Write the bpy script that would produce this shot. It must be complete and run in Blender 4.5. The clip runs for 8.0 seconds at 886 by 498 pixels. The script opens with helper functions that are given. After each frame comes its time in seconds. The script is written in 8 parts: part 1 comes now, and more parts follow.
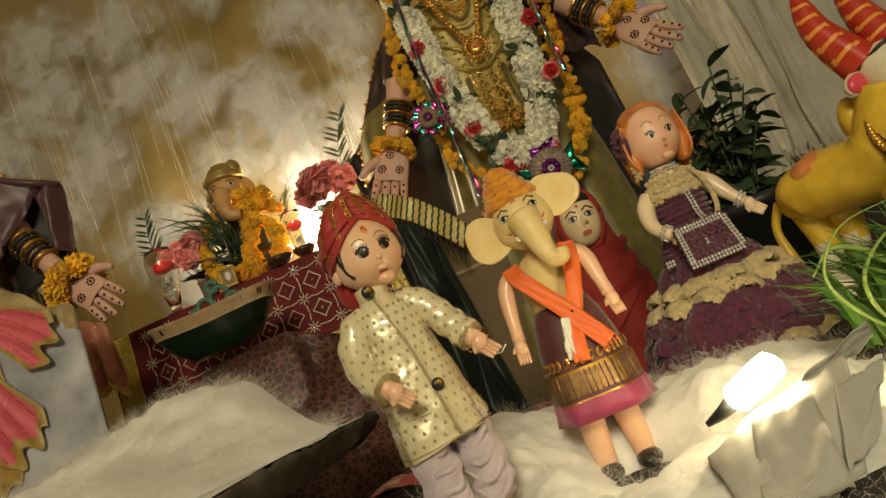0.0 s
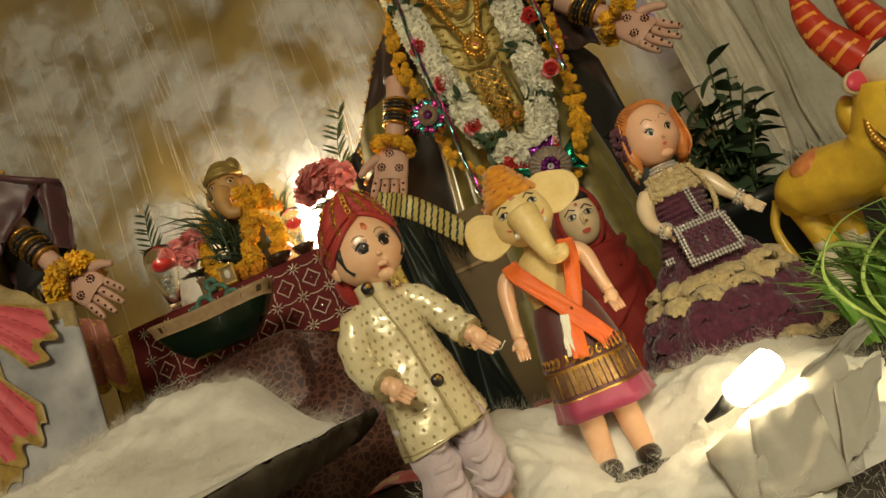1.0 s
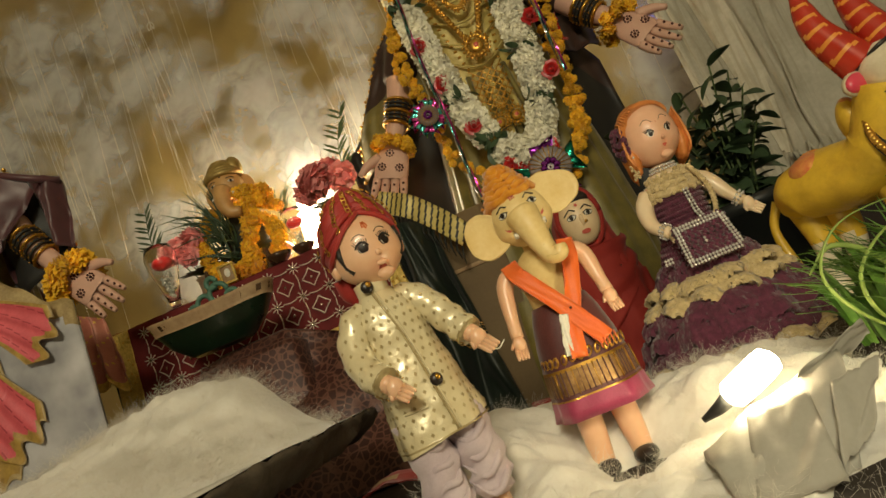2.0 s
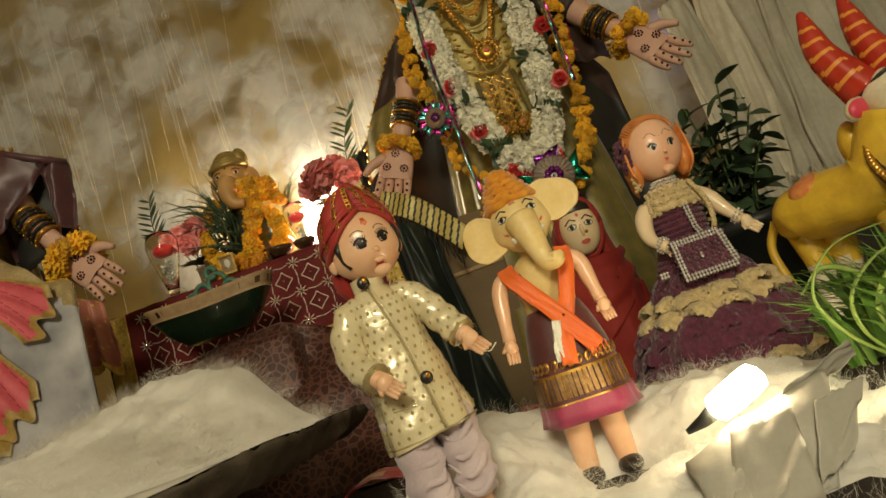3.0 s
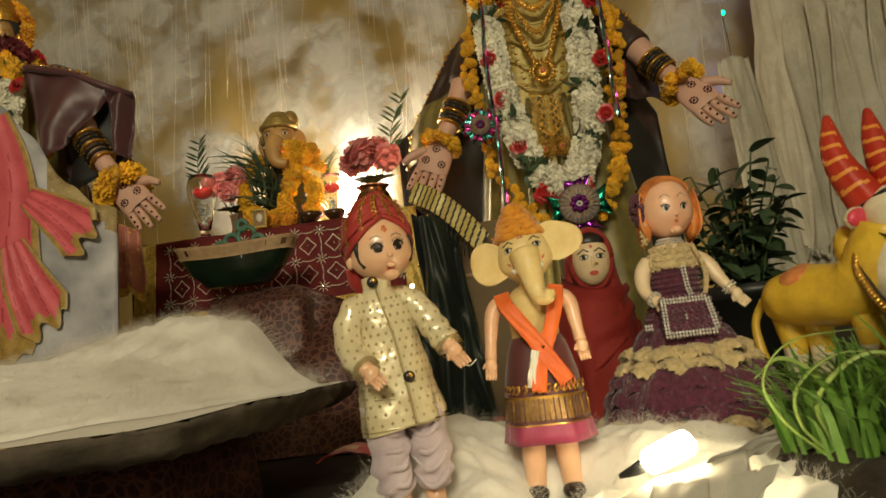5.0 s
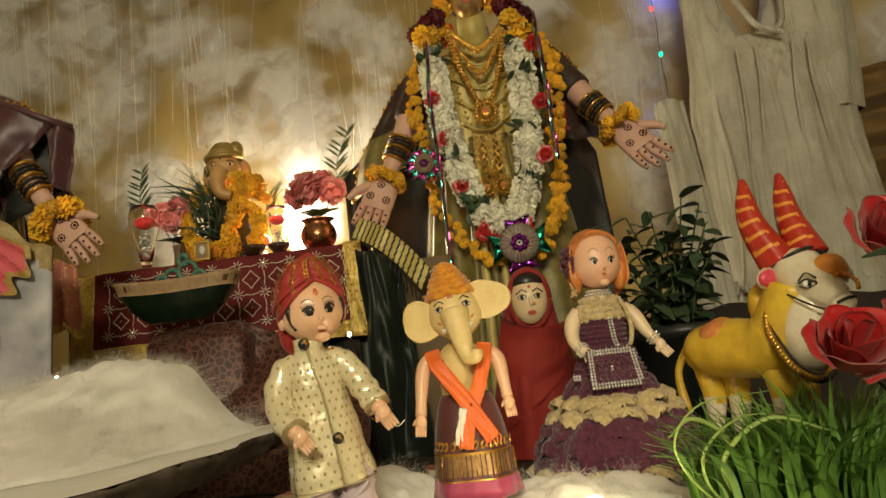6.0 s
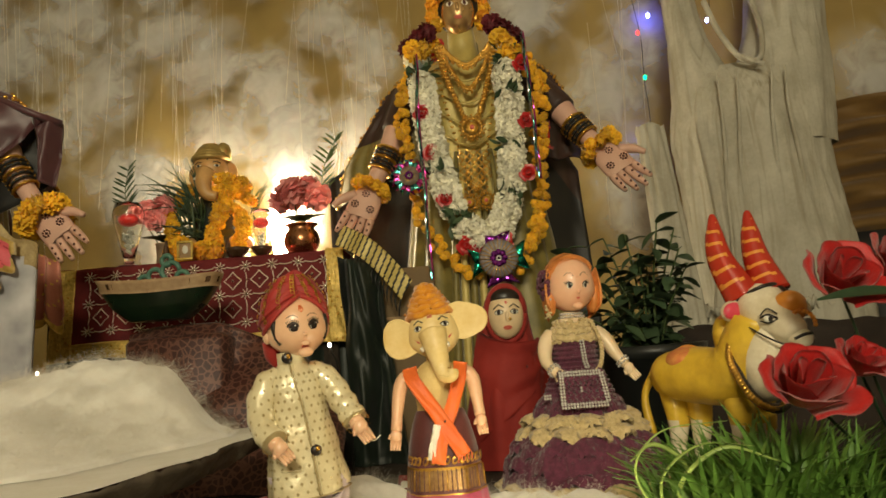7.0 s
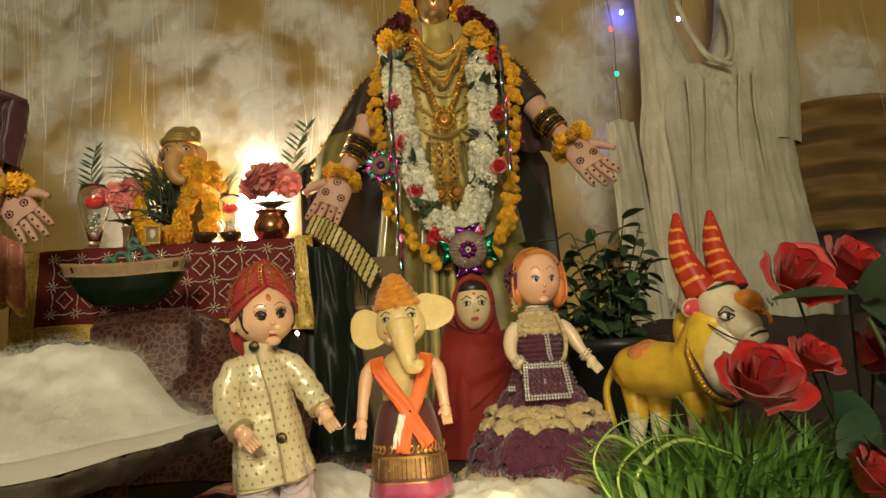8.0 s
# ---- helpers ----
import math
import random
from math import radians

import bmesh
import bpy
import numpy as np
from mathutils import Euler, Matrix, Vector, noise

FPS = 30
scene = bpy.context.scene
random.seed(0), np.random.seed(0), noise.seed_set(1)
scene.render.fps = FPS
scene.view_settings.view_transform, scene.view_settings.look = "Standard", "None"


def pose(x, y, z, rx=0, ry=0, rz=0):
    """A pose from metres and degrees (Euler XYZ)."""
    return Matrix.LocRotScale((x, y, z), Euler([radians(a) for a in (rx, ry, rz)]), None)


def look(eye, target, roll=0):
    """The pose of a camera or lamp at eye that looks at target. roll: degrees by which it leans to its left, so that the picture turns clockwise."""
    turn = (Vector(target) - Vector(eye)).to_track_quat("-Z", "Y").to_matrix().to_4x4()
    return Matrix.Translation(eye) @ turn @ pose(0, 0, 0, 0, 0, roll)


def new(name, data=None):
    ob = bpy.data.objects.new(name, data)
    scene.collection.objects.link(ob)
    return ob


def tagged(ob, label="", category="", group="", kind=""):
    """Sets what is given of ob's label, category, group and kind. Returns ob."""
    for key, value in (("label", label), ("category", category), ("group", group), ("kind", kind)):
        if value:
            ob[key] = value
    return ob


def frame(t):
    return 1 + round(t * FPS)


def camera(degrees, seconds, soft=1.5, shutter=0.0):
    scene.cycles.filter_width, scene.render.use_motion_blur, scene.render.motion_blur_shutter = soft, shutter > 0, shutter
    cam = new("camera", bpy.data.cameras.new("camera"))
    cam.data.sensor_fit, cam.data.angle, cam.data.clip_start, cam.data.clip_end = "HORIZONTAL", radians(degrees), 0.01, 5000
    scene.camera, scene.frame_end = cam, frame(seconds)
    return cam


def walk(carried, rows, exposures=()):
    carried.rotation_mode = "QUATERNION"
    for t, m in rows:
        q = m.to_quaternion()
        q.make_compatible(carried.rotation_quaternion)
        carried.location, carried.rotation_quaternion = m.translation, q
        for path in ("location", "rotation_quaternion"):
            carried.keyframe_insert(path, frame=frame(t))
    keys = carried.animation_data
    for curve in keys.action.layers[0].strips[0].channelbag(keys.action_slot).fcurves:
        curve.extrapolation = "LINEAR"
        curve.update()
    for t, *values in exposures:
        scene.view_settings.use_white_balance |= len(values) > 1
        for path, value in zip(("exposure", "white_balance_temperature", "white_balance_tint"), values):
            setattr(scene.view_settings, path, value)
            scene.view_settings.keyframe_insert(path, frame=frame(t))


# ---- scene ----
cam = camera(63.6, 8.0, 1.5, 0.5)
EXPOSURE = 0.0
PATH = [
    (0, (0.082, 0.022, 0.15), (-0.109, 1.992, 0.44), -22.7),
    (0.5, (0.082, 0.022, 0.151), (-0.105, 1.992, 0.438), -22.8),
    (1, (0.081, 0.021, 0.148), (-0.109, 1.991, 0.435), -22.6),
    (1.5, (0.081, 0.021, 0.147), (-0.113, 1.991, 0.433), -22.6),
    (3, (0.084, 0.014, 0.142), (-0.106, 1.983, 0.442), -19.2),
    (3.5, (0.09, 0.011, 0.137), (-0.122, 1.978, 0.433), -15.9),
    (4, (0.092, -0.014, 0.14), (-0.134, 1.954, 0.418), -12.7),
    (4.2, (0.094, -0.024, 0.139), (-0.156, 1.942, 0.406), -10.9),
    (5.3, (0.125, -0.064, 0.172), (-0.125, 1.902, 0.441), -5.7),
    (5.5, (0.131, -0.068, 0.18), (-0.079, 1.903, 0.452), -5.7),
    (6, (0.146, -0.08, 0.201), (0.005, 1.894, 0.49), -6.6),
    (6.5, (0.145, -0.096, 0.208), (0.012, 1.878, 0.497), -5.6),
    (7, (0.148, -0.114, 0.219), (0.063, 1.863, 0.506), -4.2),
    (7.5, (0.152, -0.117, 0.224), (0.127, 1.864, 0.493), -3.3),
    (8, (0.151, -0.124, 0.222), (0.145, 1.86, 0.472), -3.2),
]
walk(cam, [(t, look(eye, target, roll)) for t, eye, target, roll in PATH], [(0.0, EXPOSURE), (4.0, EXPOSURE), (6.5, EXPOSURE + 0.23), (8.0, EXPOSURE + 0.31)])

# ---- light ----
world = bpy.data.worlds.new("world")
scene.world = world
world.use_nodes = True
world.node_tree.nodes["Background"].inputs[0].default_value = (1.0, 0.85, 0.65, 1)
world.node_tree.nodes["Background"].inputs[1].default_value = 0.02


def area_lamp(name, place, target, size, power, color):
    d = bpy.data.lights.new(name, "AREA")
    d.shape, d.size, d.energy, d.color = "DISK", size, power, color
    ob = new(name, d)
    ob.matrix_world = look(place, target)
    return ob


# unseen fill lamp, added behind and above the walker to light the display
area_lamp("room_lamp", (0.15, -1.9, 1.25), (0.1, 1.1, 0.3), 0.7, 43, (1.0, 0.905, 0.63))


# ---- materials ----
def mat(name, a, b=None, rough=0.6, metal=0.0, scale=30.0, bump=0.15, fine=250.0, sheen=0.0, coat=0.0, glow=0.0, sub=0.0, trans=0.0, piece=0.0):
    m = bpy.data.materials.new(name)
    m.use_nodes = True
    nt = m.node_tree
    N, L = nt.nodes, nt.links
    p = N["Principled BSDF"]
    b = b or tuple(c * 0.72 for c in a)
    tc = N.new("ShaderNodeTexCoord")
    n1 = N.new("ShaderNodeTexNoise")
    n1.inputs["Scale"].default_value = scale
    n1.inputs["Detail"].default_value = 4
    n2 = N.new("ShaderNodeTexNoise")
    n2.inputs["Scale"].default_value = fine
    n2.inputs["Detail"].default_value = 3
    for n in (n1, n2):
        L.new(tc.outputs["Object"], n.inputs["Vector"])
    add = N.new("ShaderNodeMath")
    add.operation = "MULTIPLY_ADD"
    L.new(n2.outputs["Fac"], add.inputs[0])
    add.inputs[1].default_value = 0.35
    L.new(n1.outputs["Fac"], add.inputs[2])
    ramp = N.new("ShaderNodeMapRange")
    ramp.inputs["From Min"].default_value, ramp.inputs["From Max"].default_value = 0.45, 0.9
    L.new(add.outputs[0], ramp.inputs["Value"])
    mix = N.new("ShaderNodeMix")
    mix.data_type = "RGBA"
    mix.inputs[6].default_value, mix.inputs[7].default_value = (*a, 1), (*b, 1)
    L.new(ramp.outputs[0], mix.inputs[0])
    out = mix.outputs[2]
    if piece:
        oi = N.new("ShaderNodeObjectInfo")
        hsv = N.new("ShaderNodeHueSaturation")
        mr = N.new("ShaderNodeMapRange")
        mr.inputs["To Min"].default_value, mr.inputs["To Max"].default_value = 1 - piece, 1 + piece
        L.new(oi.outputs["Random"], mr.inputs["Value"])
        L.new(mr.outputs[0], hsv.inputs["Value"])
        L.new(out, hsv.inputs["Color"])
        out = hsv.outputs["Color"]
    L.new(out, p.inputs["Base Color"])
    rr = N.new("ShaderNodeMapRange")
    rr.inputs["To Min"].default_value, rr.inputs["To Max"].default_value = max(0.03, rough - 0.1), min(1, rough + 0.1)
    L.new(n1.outputs["Fac"], rr.inputs["Value"])
    L.new(rr.outputs[0], p.inputs["Roughness"])
    p.inputs["Metallic"].default_value = metal
    p.inputs["Sheen Weight"].default_value = sheen
    p.inputs["Coat Weight"].default_value = coat
    p.inputs["Transmission Weight"].default_value = trans
    if sub:
        p.inputs["Subsurface Weight"].default_value = sub
        p.inputs["Subsurface Radius"].default_value = (0.01, 0.006, 0.004)
    if bump:
        bp = N.new("ShaderNodeBump")
        bp.inputs["Strength"].default_value = bump
        bp.inputs["Distance"].default_value = 0.002
        L.new(add.outputs[0], bp.inputs["Height"])
        L.new(bp.outputs[0], p.inputs["Normal"])
    if glow:
        p.inputs["Emission Color"].default_value = (*a, 1)
        p.inputs["Emission Strength"].default_value = glow
    return m


ZARI = mat("copper_zari", (0.42, 0.25, 0.09), (0.20, 0.10, 0.035), 0.35, 0.5, 160, 0.4, 700)
GOLD = mat("gold", (0.80, 0.47, 0.09), (0.42, 0.22, 0.035), 0.3, 0.85, 90, 0.2, 700)
GOLDCLOTH = mat("gold_brocade", (0.80, 0.56, 0.13), (0.48, 0.31, 0.06), 0.42, 0.25, 130, 0.5, 600)
SKIN = mat("doll_plastic", (0.88, 0.55, 0.34), (0.80, 0.46, 0.27), 0.30, 0, 12, 0.03, 200, coat=0.35, sub=0.1)
FACEPINK = mat("doll_blush", (0.90, 0.55, 0.36), (0.82, 0.46, 0.29), 0.36, 0, 12, 0.03, 200, coat=0.2, sub=0.1)
SKINPINK = mat("painted_skin", (0.72, 0.45, 0.34), (0.62, 0.36, 0.27), 0.5, 0, 20, 0.06, 300)
CREAMSKIN = mat("cream_clay", (0.86, 0.67, 0.32), (0.74, 0.52, 0.19), 0.45, 0, 40, 0.3, 250, coat=0.15)
WHITE = mat("white_paint", (0.82, 0.79, 0.7), (0.7, 0.66, 0.55), 0.45, 0, 30, 0.1)
BLACK = mat("black_paint", (0.015, 0.012, 0.01), (0.03, 0.02, 0.015), 0.35, 0, 40, 0.05)
IRIS = mat("brown_eye", (0.022, 0.011, 0.008), (0.012, 0.006, 0.004), 0.3, 0, 60, 0.0)
LIPS = mat("red_lips", (0.66, 0.14, 0.10), (0.55, 0.10, 0.07), 0.3, 0, 60, 0.02)
TILAK = mat("orange_mark", (0.75, 0.16, 0.03), None, 0.5, 0, 60, 0.05)
MAROON = mat("maroon_velvet", (0.20, 0.014, 0.014), (0.11, 0.008, 0.01), 0.8, 0, 25, 0.3, 500, sheen=0.05)
PURPLECLOTH = mat("maroon_satin", (0.10, 0.03, 0.035), (0.055, 0.015, 0.02), 0.42, 0, 18, 0.2, 400, sheen=0.3)
UMBERCLOTH = mat("umber_silk", (0.058, 0.026, 0.018), (0.028, 0.013, 0.010), 0.55, 0, 18, 0.3, 400, sheen=0.03)
MAROONPETAL = mat("maroon_petal", (0.16, 0.014, 0.020), (0.08, 0.008, 0.012), 0.7, 0, 90, 0.3, 400, piece=0.25)
TURBAN = mat("red_turban", (0.42, 0.030, 0.022), (0.28, 0.016, 0.014), 0.6, 0, 30, 0.35, 600, sheen=0.1)
COAT = mat("cream_satin", (0.80, 0.71, 0.46), (0.66, 0.55, 0.32), 0.30, 0.12, 45, 0.8, 130, coat=1.0)
MOTIF = mat("brown_motif", (0.50, 0.40, 0.20), (0.36, 0.27, 0.12), 0.4, 0.3, 80, 0.1, coat=0.8)
LAVENDER = mat("lavender_cotton", (0.62, 0.52, 0.55), (0.48, 0.38, 0.42), 0.8, 0, 30, 0.3, 500, sheen=0.3)
ORANGE = mat("orange_ribbon", (0.88, 0.17, 0.015), (0.72, 0.11, 0.01), 0.5, 0, 25, 0.25, 800, sheen=0.3)
YARNORANGE = mat("orange_yarn", (0.82, 0.36, 0.02), (0.6, 0.2, 0.01), 0.9, 0, 120, 0.8, 500, sheen=0.4)
SKIRT = mat("maroon_silk", (0.13, 0.03, 0.03), (0.07, 0.015, 0.015), 0.5, 0, 30, 0.3, 500, sheen=0.2)
PINK = mat("magenta_border", (0.42, 0.05, 0.13), (0.3, 0.03, 0.08), 0.5, 0, 30, 0.3, 500, sheen=0.3)
REDCLOTH = mat("red_cotton", (0.34, 0.020, 0.012), (0.24, 0.012, 0.008), 0.75, 0, 25, 0.3, 700, sheen=0.1)
HAIR = mat("ginger_hair", (0.78, 0.30, 0.08), (0.6, 0.2, 0.04), 0.45, 0, 90, 0.6, 400)
PURPLEYARN = mat("purple_crochet", (0.13, 0.022, 0.055), (0.06, 0.01, 0.025), 0.9, 0, 160, 1.0, 500, sheen=0.3)
CREAMYARN = mat("cream_crochet", (0.66, 0.52, 0.28), (0.44, 0.32, 0.14), 0.9, 0, 160, 1.0, 500, sheen=0.3)
PEARL = mat("silver_bead", (0.85, 0.82, 0.78), (0.6, 0.58, 0.55), 0.2, 0.4, 200, 0.0, coat=0.5)
COWYELLOW = mat("yellow_paint", (0.76, 0.50, 0.04), (0.58, 0.35, 0.03), 0.4, 0, 45, 0.9, 160, coat=0.2)
COWWHITE = mat("ivory_paint", (0.80, 0.72, 0.55), (0.62, 0.52, 0.34), 0.4, 0, 40, 0.9, 250, coat=0.2)
HORNRED = mat("red_gloss", (0.48, 0.035, 0.015), (0.38, 0.02, 0.01), 0.22, 0, 30, 0.06, 250, coat=0.5)
ORANGEPAINT = mat("orange_paint", (0.78, 0.33, 0.05), (0.7, 0.25, 0.03), 0.35, 0, 50, 0.1, coat=0.3)
EARPINK = mat("pink_paint", (0.72, 0.07, 0.12), (0.6, 0.05, 0.08), 0.3, 0, 50, 0.05, coat=0.3)
COTTON = mat("cotton_wool", (0.86, 0.83, 0.76), (0.78, 0.74, 0.66), 1.0, 0, 40, 0.6, 160, sheen=0.5)
FIBRE = mat("cotton_fibre", (0.85, 0.82, 0.74), (0.75, 0.7, 0.6), 0.9, 0, 40, 0.0)
BOARD = mat("foam_board", (0.82, 0.80, 0.74), (0.72, 0.69, 0.6), 0.7, 0, 20, 0.2)
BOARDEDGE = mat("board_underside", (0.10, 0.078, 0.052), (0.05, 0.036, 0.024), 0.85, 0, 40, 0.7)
PAPER = mat("white_paper", (0.47, 0.45, 0.39), (0.40, 0.375, 0.31), 0.65, 0, 14, 0.1, 300)
PLASTER = mat("plastered_cloth", (0.55, 0.52, 0.43), (0.39, 0.36, 0.28), 0.75, 0, 14, 0.9, 120)
BACKCLOTH = mat("golden_backcloth", (0.44, 0.315, 0.105), (0.33, 0.225, 0.068), 0.6, 0, 5, 0.15, 300, sheen=0.2)
BROWNDRAPE = mat("brown_drape", (0.23, 0.13, 0.035), (0.14, 0.075, 0.02), 0.5, 0.1, 8, 0.2, 300, sheen=0.2)
DARKGREEN = mat("dark_green_cloth", (0.012, 0.021, 0.014), (0.007, 0.011, 0.007), 0.5, 0, 15, 0.3, 400, sheen=0.05)
BLACKCLOTH = mat("black_satin", (0.010, 0.010, 0.010), (0.020, 0.017, 0.013), 0.55, 0, 15, 0.2, 400, sheen=0.02)
OLIVE = mat("olive_gold_silk", (0.25, 0.195, 0.045), (0.135, 0.11, 0.026), 0.45, 0.1, 28, 0.35, 500, sheen=0.2)
GOLDSILK = mat("pale_gold_silk", (0.66, 0.53, 0.17), (0.50, 0.38, 0.10), 0.45, 0.1, 40, 0.4, 500, sheen=0.2)
GOLDFACE = mat("gold_mask", (0.72, 0.48, 0.22), (0.55, 0.33, 0.13), 0.25, 0.7, 40, 0.06, 300)
MARIGOLD = mat("marigold_yellow", (0.90, 0.56, 0.02), (0.80, 0.42, 0.012), 0.75, 0, 150, 0.3, 500, sheen=0.2, piece=0.22)
MARIORANGE = mat("marigold_orange", (0.90, 0.47, 0.018), (0.80, 0.33, 0.012), 0.75, 0, 150, 0.3, 500, sheen=0.2, piece=0.22)
CHRYSANTH = mat("white_petal", (0.90, 0.87, 0.74), (0.82, 0.78, 0.62), 0.7, 0, 120, 0.3, 400, sheen=0.2, piece=0.14)
ROSERED = mat("rose_red", (0.56, 0.014, 0.012), (0.36, 0.006, 0.006), 0.36, 0, 30, 0.3, 300, sheen=0.2, piece=0.14)
ROSEPINK = mat("rose_pink", (0.95, 0.46, 0.43), (0.85, 0.24, 0.24), 0.6, 0, 50, 0.2, 300, piece=0.2)
LEAFDARK = mat("dark_leaf", (0.065, 0.105, 0.05), (0.032, 0.060, 0.028), 0.45, 0, 40, 0.25, 200, piece=0.3)
LEAFSILK = mat("silk_leaf", (0.03, 0.065, 0.03), (0.018, 0.04, 0.018), 0.4, 0, 40, 0.25, 200, piece=0.2)
GRASS = mat("grass_blade", (0.17, 0.33, 0.055), (0.08, 0.18, 0.030), 0.42, 0, 25, 0.15, 200)
PALEGRASS = mat("pale_grass", (0.36, 0.48, 0.12), (0.25, 0.36, 0.08), 0.42, 0, 25, 0.1, 200)
STEM = mat("green_stem", (0.07, 0.11, 0.03), None, 0.6, 0, 60, 0.2)
SOIL = mat("dark_soil", (0.04, 0.028, 0.018), (0.02, 0.014, 0.01), 0.95, 0, 90, 1.0, 300)
GROUND = mat("dark_table_cloth", (0.036, 0.023, 0.016), (0.018, 0.012, 0.009), 0.85, 0, 12, 0.5, 200)
COPPER = mat("copper", (0.52, 0.25, 0.12), (0.34, 0.14, 0.06), 0.25, 0.95, 50, 0.1)
BRONZE = mat("brown_glass", (0.10, 0.05, 0.025), (0.05, 0.025, 0.012), 0.2, 0.2, 50, 0.05, coat=0.5)
GREENBOWL = mat("green_enamel", (0.009, 0.022, 0.010), (0.005, 0.012, 0.006), 0.3, 0, 30, 0.1, coat=0.3)
TERRA = mat("cream_band", (0.44, 0.30, 0.16), (0.30, 0.18, 0.09), 0.6, 0, 60, 0.3)
TEAL = mat("teal_clay", (0.10, 0.24, 0.17), (0.06, 0.14, 0.10), 0.5, 0, 60, 0.2)
PLASTICBLACK = mat("black_pot", (0.012, 0.014, 0.014), (0.02, 0.022, 0.02), 0.4, 0, 20, 0.1)
FOILGREEN = mat("green_foil", (0.02, 0.32, 0.20), (0.01, 0.16, 0.12), 0.18, 0.95, 60, 0.5)
FOILPURPLE = mat("purple_foil", (0.36, 0.06, 0.5), (0.2, 0.03, 0.3), 0.18, 0.95, 60, 0.5)
FOILPINK = mat("pink_foil", (0.75, 0.1, 0.42), (0.5, 0.05, 0.3), 0.18, 0.95, 60, 0.5)
FOILSILVER = mat("silver_foil", (0.75, 0.72, 0.7), (0.55, 0.5, 0.5), 0.2, 0.95, 60, 0.5)
FOILTEAL = mat("teal_foil", (0.15, 0.62, 0.55), (0.08, 0.4, 0.4), 0.18, 0.95, 60, 0.5)
PRINTPINK = mat("printed_pink", (0.68, 0.12, 0.15), (0.5, 0.07, 0.09), 0.5, 0, 22, 0.05)
PRINTGOLD = mat("printed_gold", (0.46, 0.30, 0.07), (0.24, 0.14, 0.03), 0.5, 0, 60, 0.05)
PRINTSKY = mat("printed_storm_sky", (0.56, 0.55, 0.57), (0.14, 0.14, 0.16), 0.45, 0, 8, 0.05, 22)
PRINTROCK = mat("printed_rock", (0.5, 0.38, 0.18), (0.2, 0.13, 0.05), 0.5, 0, 25, 0.05)
THREAD = mat("clear_thread", (0.78, 0.7, 0.55), None, 0.3, 0, 30, 0.0)
HENNA = mat("henna_brown", (0.09, 0.02, 0.012), (0.06, 0.012, 0.008), 0.6, 0, 60, 0.1)
WALLPAINT = mat("cream_wall", (0.62, 0.56, 0.45), (0.55, 0.49, 0.38), 0.8, 0, 3, 0.1)
FLOORTILE = mat("beige_floor", (0.42, 0.36, 0.28), (0.34, 0.28, 0.2), 0.4, 0, 4, 0.05)
CARD = mat("brown_card", (0.20, 0.135, 0.065), (0.15, 0.10, 0.05), 0.75, 0, 9, 0.2, 200)
CABLE = mat("dark_cable", (0.02, 0.02, 0.018), None, 0.5, 0, 30, 0.1)


def brocade():
    m = mat("brown_brocade", (0.060, 0.015, 0.011), (0.032, 0.008, 0.007), 0.5, 0.15, 30, 0.3, 400, sheen=0.08)
    N, L = m.node_tree.nodes, m.node_tree.links
    tc = N.new("ShaderNodeTexCoord")
    vo = N.new("ShaderNodeTexVoronoi")
    vo.feature = "DISTANCE_TO_EDGE"
    vo.inputs["Scale"].default_value = 75
    L.new(tc.outputs["Object"], vo.inputs["Vector"])
    mr = N.new("ShaderNodeMapRange")
    mr.inputs["From Min"].default_value, mr.inputs["From Max"].default_value = 0.05, 0.14
    mr.inputs["To Min"].default_value, mr.inputs["To Max"].default_value = 1, 0
    L.new(vo.outputs["Distance"], mr.inputs["Value"])
    p = N["Principled BSDF"]
    mix = N.new("ShaderNodeMix")
    mix.data_type = "RGBA"
    L.new(mr.outputs[0], mix.inputs[0])
    L.new(p.inputs["Base Color"].links[0].from_socket, mix.inputs[6])
    mix.inputs[7].default_value = (0.15, 0.062, 0.042, 1)
    L.new(mix.outputs[2], p.inputs["Base Color"])
    return m


BROCADE = brocade()


def streaked(m):
    """Dirt and drips that run down the plastered cloth."""
    N, L = m.node_tree.nodes, m.node_tree.links
    p = N["Principled BSDF"]
    tc = N.new("ShaderNodeTexCoord")
    mp = N.new("ShaderNodeMapping")
    mp.inputs["Scale"].default_value = (38, 38, 3.5)
    L.new(tc.outputs["Object"], mp.inputs["Vector"])
    no = N.new("ShaderNodeTexNoise")
    no.inputs["Scale"].default_value, no.inputs["Detail"].default_value, no.inputs["Distortion"].default_value = 1, 6, 1.2
    L.new(mp.outputs[0], no.inputs["Vector"])
    mr = N.new("ShaderNodeMapRange")
    mr.inputs["From Min"].default_value, mr.inputs["From Max"].default_value = 0.52, 0.72
    L.new(no.outputs["Fac"], mr.inputs["Value"])
    mix = N.new("ShaderNodeMix")
    mix.data_type = "RGBA"
    L.new(mr.outputs[0], mix.inputs[0])
    L.new(p.inputs["Base Color"].links[0].from_socket, mix.inputs[6])
    mix.inputs[7].default_value = (0.34, 0.30, 0.22, 1)
    L.new(mix.outputs[2], p.inputs["Base Color"])
    bp = N.new("ShaderNodeBump")
    bp.inputs["Strength"].default_value, bp.inputs["Distance"].default_value = 0.6, 0.006
    L.new(no.outputs["Fac"], bp.inputs["Height"])
    L.new(p.inputs["Normal"].links[0].from_socket, bp.inputs["Normal"])
    L.new(bp.outputs[0], p.inputs["Normal"])


streaked(PLASTER)


